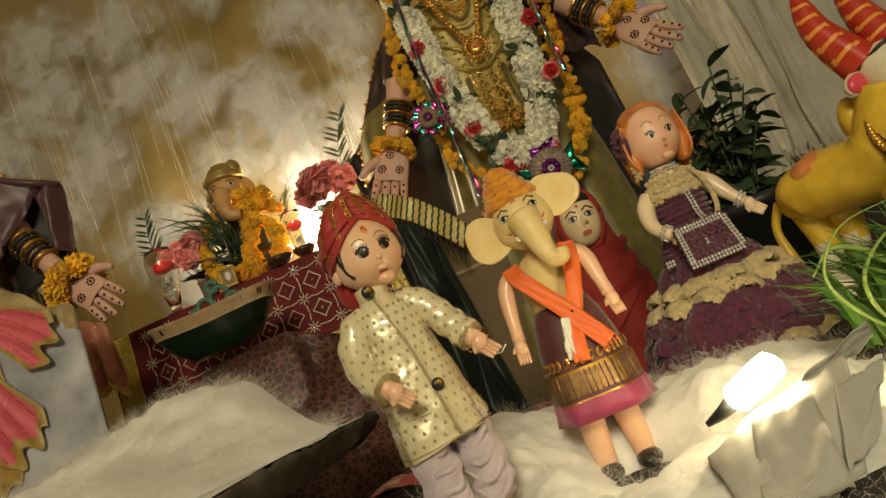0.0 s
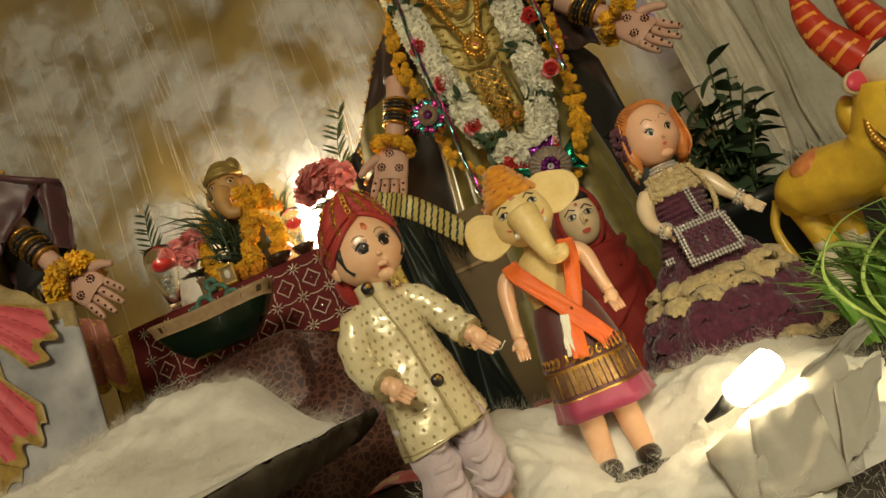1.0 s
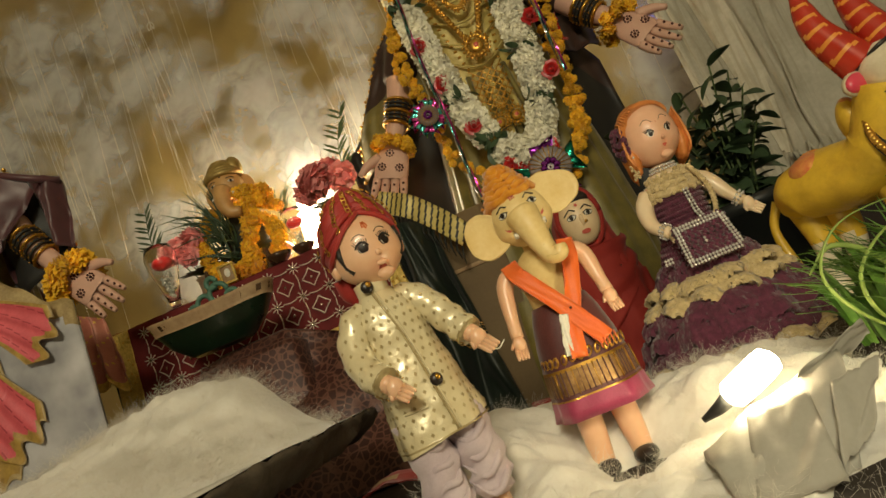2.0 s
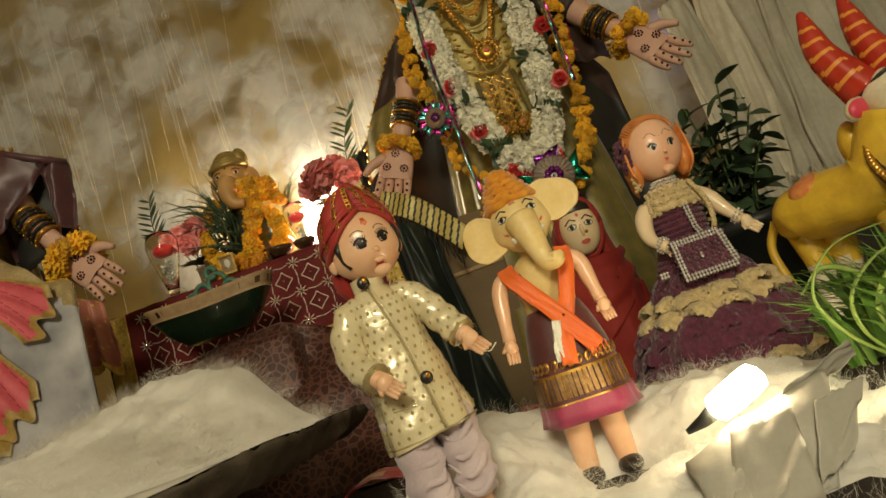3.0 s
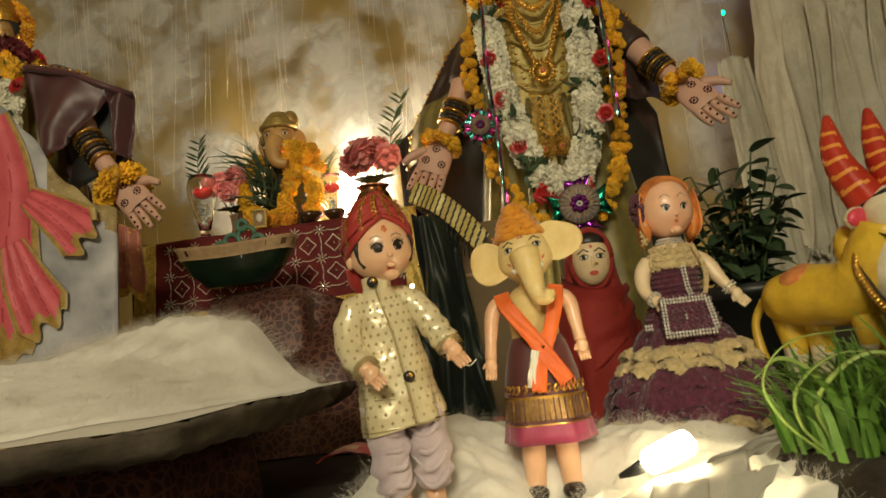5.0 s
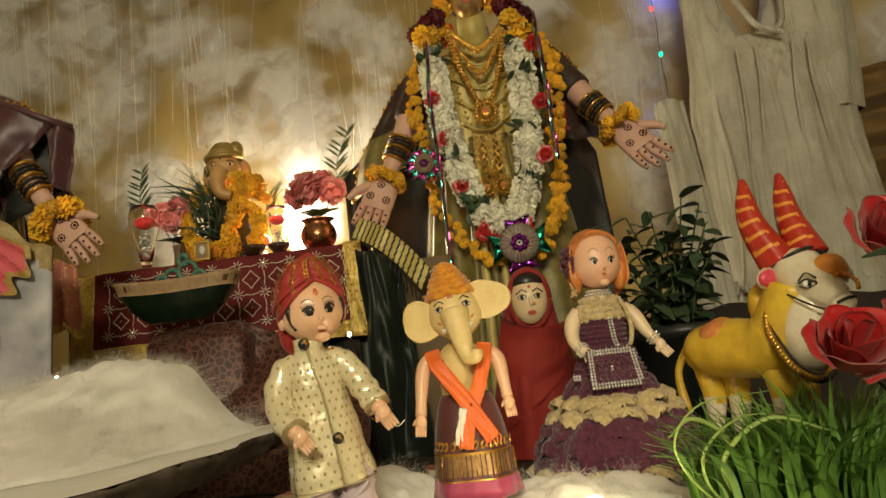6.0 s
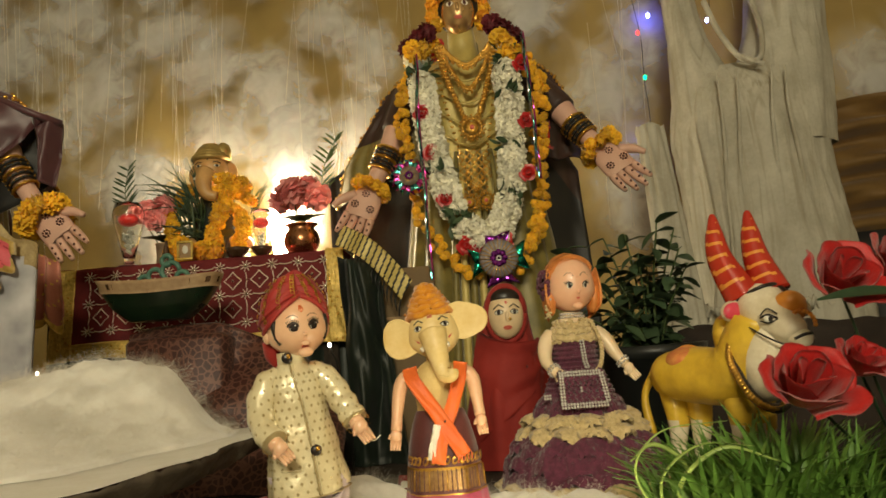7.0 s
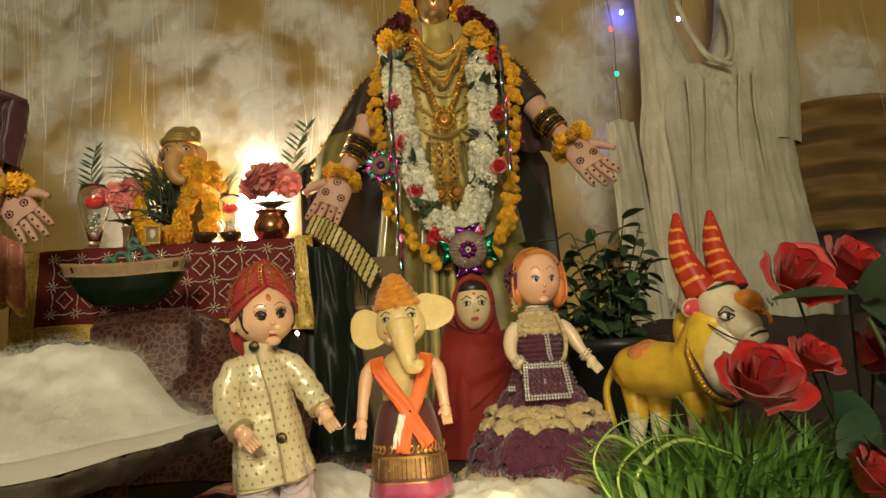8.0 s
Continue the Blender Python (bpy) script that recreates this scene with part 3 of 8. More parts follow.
# ---- cotton ----
def fibres(g, pts, n, length, r, spread, m=0, lift=0.6):
    """Loose fine fibres that curl out of cotton near the given points (place, outward)."""
    for _ in range(n):
        p, d = rnd.choice(pts)
        p = Vector(p) + V(rnd.uniform(-1, 1), rnd.uniform(-1, 1), rnd.uniform(-0.4, 0.2)) * spread
        d = (Vector(d).normalized() + V(rnd.uniform(-1, 1), rnd.uniform(-1, 1), rnd.uniform(-0.5, 1)) * lift).normalized()
        line = [p]
        for k in range(4):
            d = (d + V(rnd.uniform(-1, 1), rnd.uniform(-1, 1), rnd.uniform(-1, 0.8)) * 0.75).normalized()
            line.append(line[-1] + d * length * rnd.uniform(0.15, 0.42))
        g.tube(line, [r, r, r, r, r * 0.5], m, 3, cap=False)


def tray():
    """A foam board heaped with cotton wool."""
    cx, cy, z = -0.52, 0.750, 0.117

    def edge(a):
        c, s = math.cos(a), math.sin(a)
        k = (abs(c) ** 4.2 + abs(s) ** 4.2) ** (-1 / 4.2)
        k *= 1 + 0.035 * nz(c * 2.2, s * 2.2, 4) + 0.03 * nz(c * 7, s * 7, 1) + 0.010 * nz(c * 26, s * 26, 7)
        return cx + 0.362 * k * c, cy + 0.30 * k * s

    def lift(x, y):
        return 0.007 * (x - cx) / 0.36 + 0.005 * max(0, (x + 0.26) / 0.1) ** 2 + 0.003 * nz(x * 11, y * 11)

    t = thing("cotton_tray", "white foam board with a dark torn edge", "tray", (cx, cy, 0))
    g = Geo()

    def top(u, v):
        x, y = edge(u * math.tau)
        px, py = cx + (x - cx) * v, cy + (y - cy) * v
        return (px - cx, py - cy, z + lift(px, py))

    g.grid(top, 240, 14, 0, cu=True)
    part("top", g, [BOARD], t)
    # ragged rim and underside, coloured dark brown unlike the white top
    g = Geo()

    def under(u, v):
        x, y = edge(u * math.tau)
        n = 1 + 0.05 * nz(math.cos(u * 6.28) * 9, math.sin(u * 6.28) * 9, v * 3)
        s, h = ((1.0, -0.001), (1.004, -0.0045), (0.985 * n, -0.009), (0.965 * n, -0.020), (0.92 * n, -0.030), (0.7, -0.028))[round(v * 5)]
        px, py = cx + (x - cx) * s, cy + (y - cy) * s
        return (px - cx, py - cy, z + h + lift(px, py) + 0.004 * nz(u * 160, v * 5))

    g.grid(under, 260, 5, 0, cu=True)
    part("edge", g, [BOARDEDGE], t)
    g = Geo()
    g.lathe([(0.25, 0), (0.25, 0.072), (0.22, 0.082)], 0, 40, wob=lambda a, j: 1 + 0.08 * math.sin(9 * a) * (1 - j))
    part("support", g, [BROCADE], t)

    g = Geo()

    def heap(u, v):
        a = u * math.tau
        x, y = edge(a)
        near = max(0, math.cos(a + 0.6)) ** 1.2
        s = v * (0.985 - 0.34 * near + 0.05 * nz(math.cos(a) * 3, math.sin(a) * 3, 2))
        px, py = cx + (x - cx) * s, cy + (y - cy) * s
        h = 0.0
        for hx, hy, hh, w in ((-0.37, 0.95, 0.105, 0.12), (-0.49, 0.98, 0.085, 0.13), (-0.70, 0.92, 0.070, 0.18), (-0.27, 0.90, 0.035, 0.08), (-0.5, 0.76, 0.035, 0.2), (-0.66, 0.62, 0.03, 0.2)):
            h += hh * math.exp(-((px - hx) ** 2 + (py - hy) ** 2) / (w * w))
        e = min(1, (1 - v) * 3.2)
        h = h / (1 + (h / 0.17) ** 2) ** 0.5 * e * e * (3 - 2 * e)
        h *= 1 + 0.14 * nz(px * 13, py * 13) + 0.08 * nz(px * 34, py * 34) + 0.04 * nz(px * 90, py * 90)
        return (px, py, z + 0.0045 - 0.004 * (v > 0.97) + h + lift(px, py))

    g.grid(heap, 200, 80, 0, cu=True)
    tuft = []
    for k in range(420):
        u, v = rnd.random(), rnd.uniform(0.55, 0.97)
        p = Vector(heap(u, v))
        tuft.append((p, ((p.x - cx) * 1.2, (p.y - cy) * 0.8, 0.2)))
    for k in range(420):
        p = Vector(heap(rnd.uniform(-0.06, 0.40), rnd.uniform(0.3, 0.97)))
        tuft.append((p, (0.5, 0.3, 0.45)))
    fibres(g, tuft, 11000, 0.020, 0.00009, 0.011, 1, 1.1)
    skin = [(Vector(heap(rnd.random(), math.sqrt(rnd.random()) * 0.95)), (0, 0, 0.3)) for _ in range(1500)]
    fibres(g, skin, 7000, 0.012, 0.00009, 0.014, 1, 1.6)
    solid("cotton_heap", g, [COTTON, FIBRE], "soft white cotton-wool heap lying on the board", "cotton", kind="stuff")


tray()


def ground_cotton():
    g = Geo()

    def fn(u, v):
        x, y = -0.16 + 0.64 * u, 0.40 + 0.52 * v
        e = min(1, 5 * min(u, 1 - u)) * min(1, 5 * min(v, 1 - v))
        h = 0.014 + 0.045 * math.exp(-((x + 0.06) ** 2 + (y - 0.72) ** 2) / 0.010) + 0.036 * math.exp(-((x - 0.22) ** 2 + (y - 0.70) ** 2) / 0.006)
        h += 0.020 * nz(x * 13, y * 13, 3) + 0.010 * nz(x * 32, y * 32) + 0.005 * nz(x * 85, y * 85)
        h += 0.040 * math.exp(-((x - 0.03) ** 2 / 0.030 + (y - 0.755) ** 2 / 0.0040))
        h -= 0.035 * math.exp(-((x - 0.04) ** 2 + (y - 0.87) ** 2) / 0.004) + 0.02 * math.exp(-((x + 0.10) ** 2 + (y - 0.85) ** 2) / 0.003)
        for dx, dy, dh in ((0.10, 0.650, 0.036), (-0.03, 0.60, 0.016)):
            h -= dh * math.exp(-((x - dx) ** 2 + (y - dy) ** 2) / 0.0018)
        return (x + 0.03 * nz(u * 3, v * 5, 2), y + 0.03 * nz(u * 5, v * 3, 4), -0.012 + (h + 0.012) * e)

    g.grid(fn, 170, 150, 0)
    pts = []
    for _ in range(1100):
        p = Vector(fn(rnd.random(), rnd.random()))
        pts.append((p, (0, 0, 0.5)))
    for _ in range(260):
        p = Vector(fn(rnd.uniform(0.05, 0.95), rnd.uniform(0.72, 0.98)))
        pts.append((p, (0, 0.2, 0.8)))
    fibres(g, pts, 14000, 0.017, 0.00009, 0.012, 1, 1.1)
    solid("ground_cotton", g, [COTTON, FIBRE], "teased white cotton wool spread on the platform", "cotton", kind="stuff")


ground_cotton()


# ---- altar table with red cloth ----
def altar():
    t = thing("altar_table", "low altar table under a maroon velvet cloth", "table", (-0.478, 1.66, 0))
    g = Geo()
    g.box((0, 0, 0.452), (0.64, 0.38, 0.02), 0)
    for sx in (-0.29, 0.29):
        for sy in (-0.16, 0.16):
            g.box((sx, sy, 0.22), (0.035, 0.035, 0.445), 0)
    part("frame", g, [SOIL], t, "dark wooden frame")
    c = thing("altar_cloth", "maroon velvet cloth with gold borders and silver embroidery", "tablecloth", (-0.45, 1.47, 0))
    z0, z1 = 0.466, 0.258

    def at(s, h, out=0.0):
        """s across from 0 to 1, h down from 0 to 1: the cloth spreads to its right as it hangs."""
        x0, x1 = -0.357 - 0.020 * h, 0.302 + 0.006 * h
        x = x0 + (x1 - x0) * s
        y = -0.004 + 0.007 * h * math.sin(s * 19) + 0.004 * h * math.sin(s * 43 + 1) + 0.003 * nz(s * 14, h * 4) - out
        return V(x, y, z0 + (z1 - z0) * h + 0.006 * h * math.sin(s * 9))

    g = Geo()
    g.sheet(lambda u, v: at(u, v), 90, 20, 0, 0.003)
    g.sheet(lambda u, v: (-0.357 + 0.659 * u, -0.004 + 0.384 * v, z0 + 0.002 * nz(u * 20, v * 20)), 40, 14, 0, 0.003)
    part("velvet", g, [MAROON], c)
    for sa, sb, ha, hb in ((-0.004, 0.072, 0.0, 1.006), (0.945, 1.004, -0.02, 1.006), (0.072, 0.945, 0.83, 1.006)):
        g = Geo()
        g.sheet(lambda u, v: at(sa + (sb - sa) * u, ha + (hb - ha) * v, 0.004 + 0.0012 * nz(u * 30, v * 30)), 40, 24, 0, 0.003)
        part("gold_border", g, [GOLDCLOTH], c, "wide gold brocade border")
        g = Geo()
        for k in range(int(90 * max(sb - sa, 0.25 * (hb - ha)))):
            q = at(rnd.uniform(sa, sb), rnd.uniform(ha + 0.03, hb - 0.02), 0.0062)
            g.blob(q, (0.003, 0.0008, 0.003), 0, 7, 4, (0, rnd.uniform(0, 90), 0))
        tagged(part("woven_motifs", g, [GOLD], c), "raised gold motifs", kind="stuff")
    # embroidery: stars, arcs between them and sequins
    g, q = Geo(), Geo()

    def stitch(pts):
        g.tube(spline([at(s, h, 0.0035) for s, h in pts], 4), 0.0013, 0, 4)

    xs, hs = [0.125 + 0.0905 * i for i in range(10)], (0.10, 0.40, 0.70)
    for j, h in enumerate(hs):
        for i, s in enumerate(xs):
            for k in range(8):
                a = math.tau * k / 8 + 0.2
                stitch([(s + 0.006 * math.cos(a), h + 0.018 * math.sin(a)), (s + 0.021 * math.cos(a), h + 0.062 * math.sin(a))])
            q.blob(at(s, h, 0.0045), (0.0042, 0.0014, 0.0042), 0, 8, 5, (rnd.uniform(-25, 25), 0, rnd.uniform(-25, 25)))
            if i + 1 < len(xs):
                m = (s + xs[i + 1]) / 2
                stitch([(s + 0.022, h), (m, h + 0.012), (xs[i + 1] - 0.022, h)])
                if j < 2:
                    hm = h + 0.15
                    for b in (-1, 1):
                        stitch([(m + b * 0.030, hm), (m + b * 0.012, hm + 0.05), (m, hm + 0.095)])
                        stitch([(m + b * 0.030, hm), (m + b * 0.012, hm - 0.05), (m, hm - 0.095)])
                    q.blob(at(m, hm, 0.0045), (0.0034, 0.0012, 0.0034), 0, 7, 4, (rnd.uniform(-25, 25), 0, rnd.uniform(-25, 25)))
            if j < 2:
                stitch([(s, h + 0.07), (s + 0.003, h + 0.15), (s, h + 0.23)])
                q.blob(at(s + 0.003, h + 0.15, 0.0045), (0.0018, 0.001, 0.0018), 0, 7, 4)
    part("embroidery", g, [mat("silver_thread", (0.92, 0.82, 0.68), (0.72, 0.58, 0.45), 0.35, 0.1, 90, 0.1)], c)
    tagged(part("sequins", q, [mat("silver_sequin", (0.95, 0.88, 0.78), (0.8, 0.72, 0.6), 0.12, 1.0, 90, 0.0)], c), "bright silver sequins", kind="stuff")
    # dark green skirt under the cloth
    g = Geo()
    g.sheet(lambda u, v: (-0.85 + 0.80 * u, 1.485 + 0.010 * math.sin(u * 60) + 0.02 * v, -0.005 + 0.45 * v), 110, 6, 0, 0.003)
    solid("table_skirt", g, [DARKGREEN], "dark green cloth hanging in pleats under the altar cloth", "cloth")
    # brocade draped in front
    g = Geo()

    def dr(u, v):
        x = -0.565 + 0.43 * u
        top = 0.312 - 0.20 * max(0, u - 0.45) - 0.5 * max(0, u - 0.8) ** 1.2 - 0.1 * max(0, 0.12 - u)
        y = 1.32 - 0.12 * v - 0.05 * v * v
        fold = 0.014 * math.sin(u * 11 + v * 9 + 2 * nz(u * 3, v * 3)) + 0.010 * nz(u * 9, v * 6, 2)
        return (x + 0.03 * v * u, y + fold - 0.015 * (1 - v) * (0.05 < u < 0.5), max(-0.003, top * (1 - v ** 1.3)))

    g.sheet(dr, 70, 34, 0, 0.003)
    g.sheet(lambda u, v: (-0.565 + 0.43 * u, 1.32 + 0.10 * v, dr(u, 0)[2] - 0.02 * v), 40, 4, 0, 0.003)
    g.box((-0.44, 1.30, 0.145), (0.20, 0.12, 0.29), 0)
    solid("brocade_drape", g, [BROCADE], "dark red brocade cloth draped over a low block", "cloth")
    # plain card box beside the statue
    b = thing("card_box", "plain brown cardboard box standing behind the drapes", "box", (-0.015, 1.47, 0), -6)
    g = Geo()
    g.box((0, 0, 0.205), (0.15, 0.06, 0.41), 0, None, 0.03)
    part("body", g, [CARD], b)
    g = Geo()
    g.box((0, -0.032, 0.30), (0.148, 0.003, 0.008), 0, None, 0.1)
    part("seam", g, [TERRA], b)


altar()


def side_drape():
    g = Geo()
    g.sheet(lambda u, v: (-0.145 + 0.085 * u + (0.015 + 0.03 * u) * v, 1.40 + 0.02 * math.sin(u * 9 + v * 3 + 2 * nz(u * 2, v * 3)) + 0.02 * nz(u * 5, v * 5), 0.44 - 0.03 * u - (0.44 - 0.03 * u) * v), 44, 24, 0, 0.004)
    solid("green_drape", g, [DARKGREEN], "dark bottle-green satin cloth hanging in heavy folds", "cloth")
    # striped sari end with tassels
    f = thing("fringed_scarf", "black and gold striped scarf end with tassels", "scarf", (-0.08, 1.40, 0.43))
    a, b = V(-0.060, 0.0, 0.058), V(0.080, -0.01, -0.075)
    g = Geo()

    def band(u, v):
        p = a.lerp(b, u) + V(0.013, 0, 0.019) * (v - 0.5) * 2 + V(0, 0.006 * math.sin(u * 12), 0.02 * math.sin(u * 3.1))
        return p

    g.sheet(band, 90, 6, 0, 0.003, mfn=lambda u, v: 1 if (u * 15 + 0.5 * v) % 1.0 < 0.36 else 0)
    part("scarf", g, [GOLDSILK, BLACKCLOTH], f)
    for i in range(13):
        p = Vector(band(0.3 + 0.7 * i / 12, 0))
        g = Geo()
        g.tube([p, p + V(-0.004, -0.004, -0.015), p + V(-0.002 + rnd.uniform(-0.004, 0.004), -0.004, -0.036)], [0.0018, 0.0026, 0.001], 0, 5)
        part("tassel", g, [BLACKCLOTH], f)


side_drape()


# ---- dolls ----
def on_ball(c, r, yaw, pitch, lift=1.0):
    """A point on a ball's front: yaw to the doll's left (+x), pitch up; and the outward way there."""
    a, b = radians(yaw), radians(pitch)
    d = V(math.sin(a) * math.cos(b), -math.cos(a) * math.cos(b), math.sin(b))
    return Vector(c) + V(d.x * r[0], d.y * r[1], d.z * r[2]) * lift, d


def patch(g, c, r, yaw, pitch, wy, wp, m, lift=1.01, rot=0.0, n=12):
    """An oval of paint on the ball, slightly proud."""
    mid = g.put(on_ball(c, r, yaw, pitch, lift + 0.006)[0])
    ring = []
    for i in range(n):
        q = math.tau * i / n
        dy, dp = wy * math.cos(q), wp * math.sin(q)
        k = radians(rot)
        ring.append(g.put(on_ball(c, r, yaw + dy * math.cos(k) - dp * math.sin(k), pitch + dy * math.sin(k) + dp * math.cos(k), lift)[0]))
    for i in range(n):
        g.face((mid, ring[i], ring[(i + 1) % n]), m)


def stroke(g, c, r, pts, w, m, lift=1.008):
    g.tube([on_ball(c, r, y, p, lift)[0] for y, p in pts], w, m, 5)


def tiny_palm(g, p, d, m, s=1.0):
    """A doll's small cupped palm with stub fingers."""
    p, d = Vector(p), Vector(d).normalized()
    g.blob(p + d * 0.006 * s, (0.0065 * s, 0.0045 * s, 0.008 * s), m, 10, 7)
    side = d.cross(V(0, 1, 0)).normalized()
    for k in (-1.5, -0.5, 0.5, 1.5):
        q = p + d * 0.010 * s + side * k * 0.0028 * s
        g.tube([q, q + d * 0.006 * s + V(0, -0.001, 0), q + d * 0.010 * s + V(0, -0.003 * s, 0)], [0.0019 * s, 0.0018 * s, 0.0012 * s], m, 6)
    q = p + d * 0.004 * s - side * 0.005 * s
    g.tube([q, q + d * 0.005 * s - side * 0.003 * s], [0.002 * s, 0.0013 * s], m, 6)


def diamond(g, p, n, s, m):
    """A small woven lozenge lying on a surface at p with outward n."""
    p, n = Vector(p), Vector(n).normalized()
    a = n.cross(V(0, 0, 1)).normalized()
    b = a.cross(n)
    p = p + n * 0.0005
    g.face([g.put(p + a * s * 0.8), g.put(p + b * s), g.put(p - a * s * 0.8), g.put(p - b * s)], m)


def sleeve(g, line, radii, m, seed, dots=None, amp=0.08):
    """A cloth sleeve along a line, creased across; dots: the material of its woven lozenges."""
    k = len(line)
    rs = [float(q) for q in np.interp(np.linspace(0, 1, k), np.linspace(0, 1, len(radii)), radii)]
    side = V(1, 0, 0)
    rings, pts = [], []
    for i, p in enumerate(line):
        t = (line[min(i + 1, k - 1)] - line[max(i - 1, 0)]).normalized()
        side = (side - t * side.dot(t)).normalized()
        up = t.cross(side)
        ring = []
        for j in range(24):
            a = math.tau * j / 24
            d = side * math.cos(a) + up * math.sin(a)
            r = rs[i] * (1 + amp * nz(math.cos(a) * 1.6 + seed, math.sin(a) * 1.6, i * 0.42) + amp * 0.7 * math.sin(i * 1.25 + 2.4 * math.cos(a + seed)))
            q = p + d * r
            ring.append(g.put(q))
            if dots is not None and i > 1 and (j + 2 * (i % 4 == 0)) % 4 == 0 and i % 2 == 0:
                pts.append((q, d))
        rings.append(ring)
    for i in range(k - 1):
        for j in range(24):
            g.face((rings[i][j], rings[i][(j + 1) % 24], rings[i + 1][(j + 1) % 24], rings[i + 1][j]), m)
    g.face(rings[-1], m)
    for q, d in pts:
        diamond(g, q, d, 0.0019, dots)


def boy_doll():
    g = Geo()
    SK, CT, MO, PA, TB, BK, WH, IR, LP, TI, GO, RB = range(12)
    # gathered trousers, bare legs
    for s in (-1, 1):
        line = spline([(s * 0.016, 0.0, 0.022), (s * 0.019, -0.002, 0.05), (s * 0.016, 0.001, 0.105)], 10)
        sleeve(g, line, [0.0115, 0.0175, 0.0165, 0.0185, 0.0185, 0.0195], PA, 4 + s, None, 0.16)
        for k in range(4):
            z = 0.030 + 0.015 * k
            g.tube(spline([(s * 0.017 - 0.017, -0.004, z + 0.010 * s), (s * 0.017 - 0.006, -0.0175, z - 0.004 * s), (s * 0.018 + 0.008, -0.0175, z + 0.004), (s * 0.018 + 0.016, -0.004, z + 0.016)], 4), [0.0006, 0.0030, 0.0034, 0.0006], PA, 6)
        g.tube([(s * 0.016, 0, -0.004), (s * 0.016, 0, 0.028)], 0.0095, SK, 12)
        g.blob((s * 0.016, -0.008, -0.002), (0.010, 0.018, 0.008), SK, 10, 6)
    # coat: narrow shoulders, easy waist, flared skirt
    prof = [(0.033, 0.086), (0.0400, 0.083), (0.0395, 0.092), (0.0375, 0.106), (0.0355, 0.120), (0.033, 0.136), (0.0305, 0.152), (0.0295, 0.168), (0.0295, 0.180), (0.028, 0.190), (0.0235, 0.200), (0.0165, 0.208), (0.0125, 0.213)]

    def rip(a, j):
        return 1 + 0.055 * math.sin(5 * a + 1) * (1 - j) ** 2 + 0.045 * nz(math.cos(a) * 2, math.sin(a) * 2, j * 6) + 0.03 * nz(math.cos(a) * 5, math.sin(a) * 5, j * 13 + 4)

    def coat_at(a, z):
        r = float(np.interp(z, [q[1] for q in prof[1:]], [q[0] for q in prof[1:]])) * rip(a, (z - 0.083) / 0.13)
        return V(r * math.cos(a), 0.74 * r * math.sin(a), z + 0.004 * math.cos(a) * max(0, (0.10 - z) / 0.017))

    g.grid(lambda u, v: coat_at(u * math.tau, 0.083 + 0.13 * v), 64, 44, CT, cu=True)
    g.grid(lambda u, v: coat_at(u * math.tau, 0.084) * (1 - 0.15 * v) + V(0, 0, 0.014 * v), 64, 1, CT, cu=True)
    for j in range(15):
        z = 0.090 + 0.0078 * j
        for i in range(26):
            a = math.tau * (i + 0.5 * (j % 2)) / 26
            diamond(g, coat_at(a, z), (math.cos(a), 1.3 * math.sin(a), 0), 0.0020, MO)
    # stand collar
    g.lathe([(0.0128, 0.209), (0.0140, 0.212), (0.0138, 0.222), (0.0126, 0.2225), (0.0118, 0.214)], CT, 26, sy=0.86, wob=lambda a, j: 1 + 0.03 * math.sin(5 * a))
    # overlapped front edge, pocket and buttons
    fr = [coat_at(-math.pi / 2 + q, z) + V(0, -0.0008, 0) for q, z in ((-0.30, 0.212), (-0.10, 0.196), (0.06, 0.17), (0.12, 0.14), (0.14, 0.11), (0.16, 0.084))]
    g.tube(spline(fr, 6), 0.0010, MO, 5)
    g.tube(spline([q + V(0.0026, 0.0004, 0) for q in fr], 6), 0.0011, CT, 5)
    pk = [coat_at(-math.pi / 2 - 0.75 + q, 0.112 - 0.004 * q) for q in (0, 0.2, 0.4, 0.55)]
    g.tube(spline(pk, 4), 0.0012, CT, 5)
    for at, r in ((V(-0.0055, -0.0135, 0.2165), 0.0054), (coat_at(-math.pi / 2 + 0.24, 0.126) + V(0, -0.0015, 0), 0.0054)):
        g.blob(at, (r, 0.0032, r), BK, 16, 8)
        g.blob(at + V(0.0012, -0.0026, 0.0014), (r * 0.45, 0.0012, r * 0.45), GO, 8, 5)
    g.lathe([(0.0400, 0.0828), (0.0404, 0.0836), (0.0400, 0.0844)], MO, 50, sy=0.74, wob=lambda a, j: rip(a, 0))
    # sleeves slope from the collar; cuffs and palms
    arms = (((-0.014, 0.0, 0.203), (-0.0275, -0.002, 0.193), (-0.0365, -0.007, 0.172), (-0.0355, -0.020, 0.153), (-0.029, -0.033, 0.141)), ((0.014, 0.0, 0.203), (0.0275, -0.002, 0.194), (0.0385, -0.008, 0.176), (0.0445, -0.018, 0.160), (0.0495, -0.028, 0.147)))
    for q, pts in enumerate(arms):
        line = spline(pts, 6)
        sleeve(g, line, [0.0085, 0.0125, 0.0132, 0.0130, 0.0124, 0.0128], CT, 3 + 5 * q, MO)
        d = (line[-1] - line[-2]).normalized()
        g.tube([line[-1] - d * 0.0012, line[-1] + d * 0.0004], [0.0130, 0.0128], MO, 20)
        g.tube([line[-1] - d * 0.002, line[-1] + d * 0.006], 0.0075, SK, 10)
        tiny_palm(g, line[-1] + d * 0.004, d, SK, 1.15)
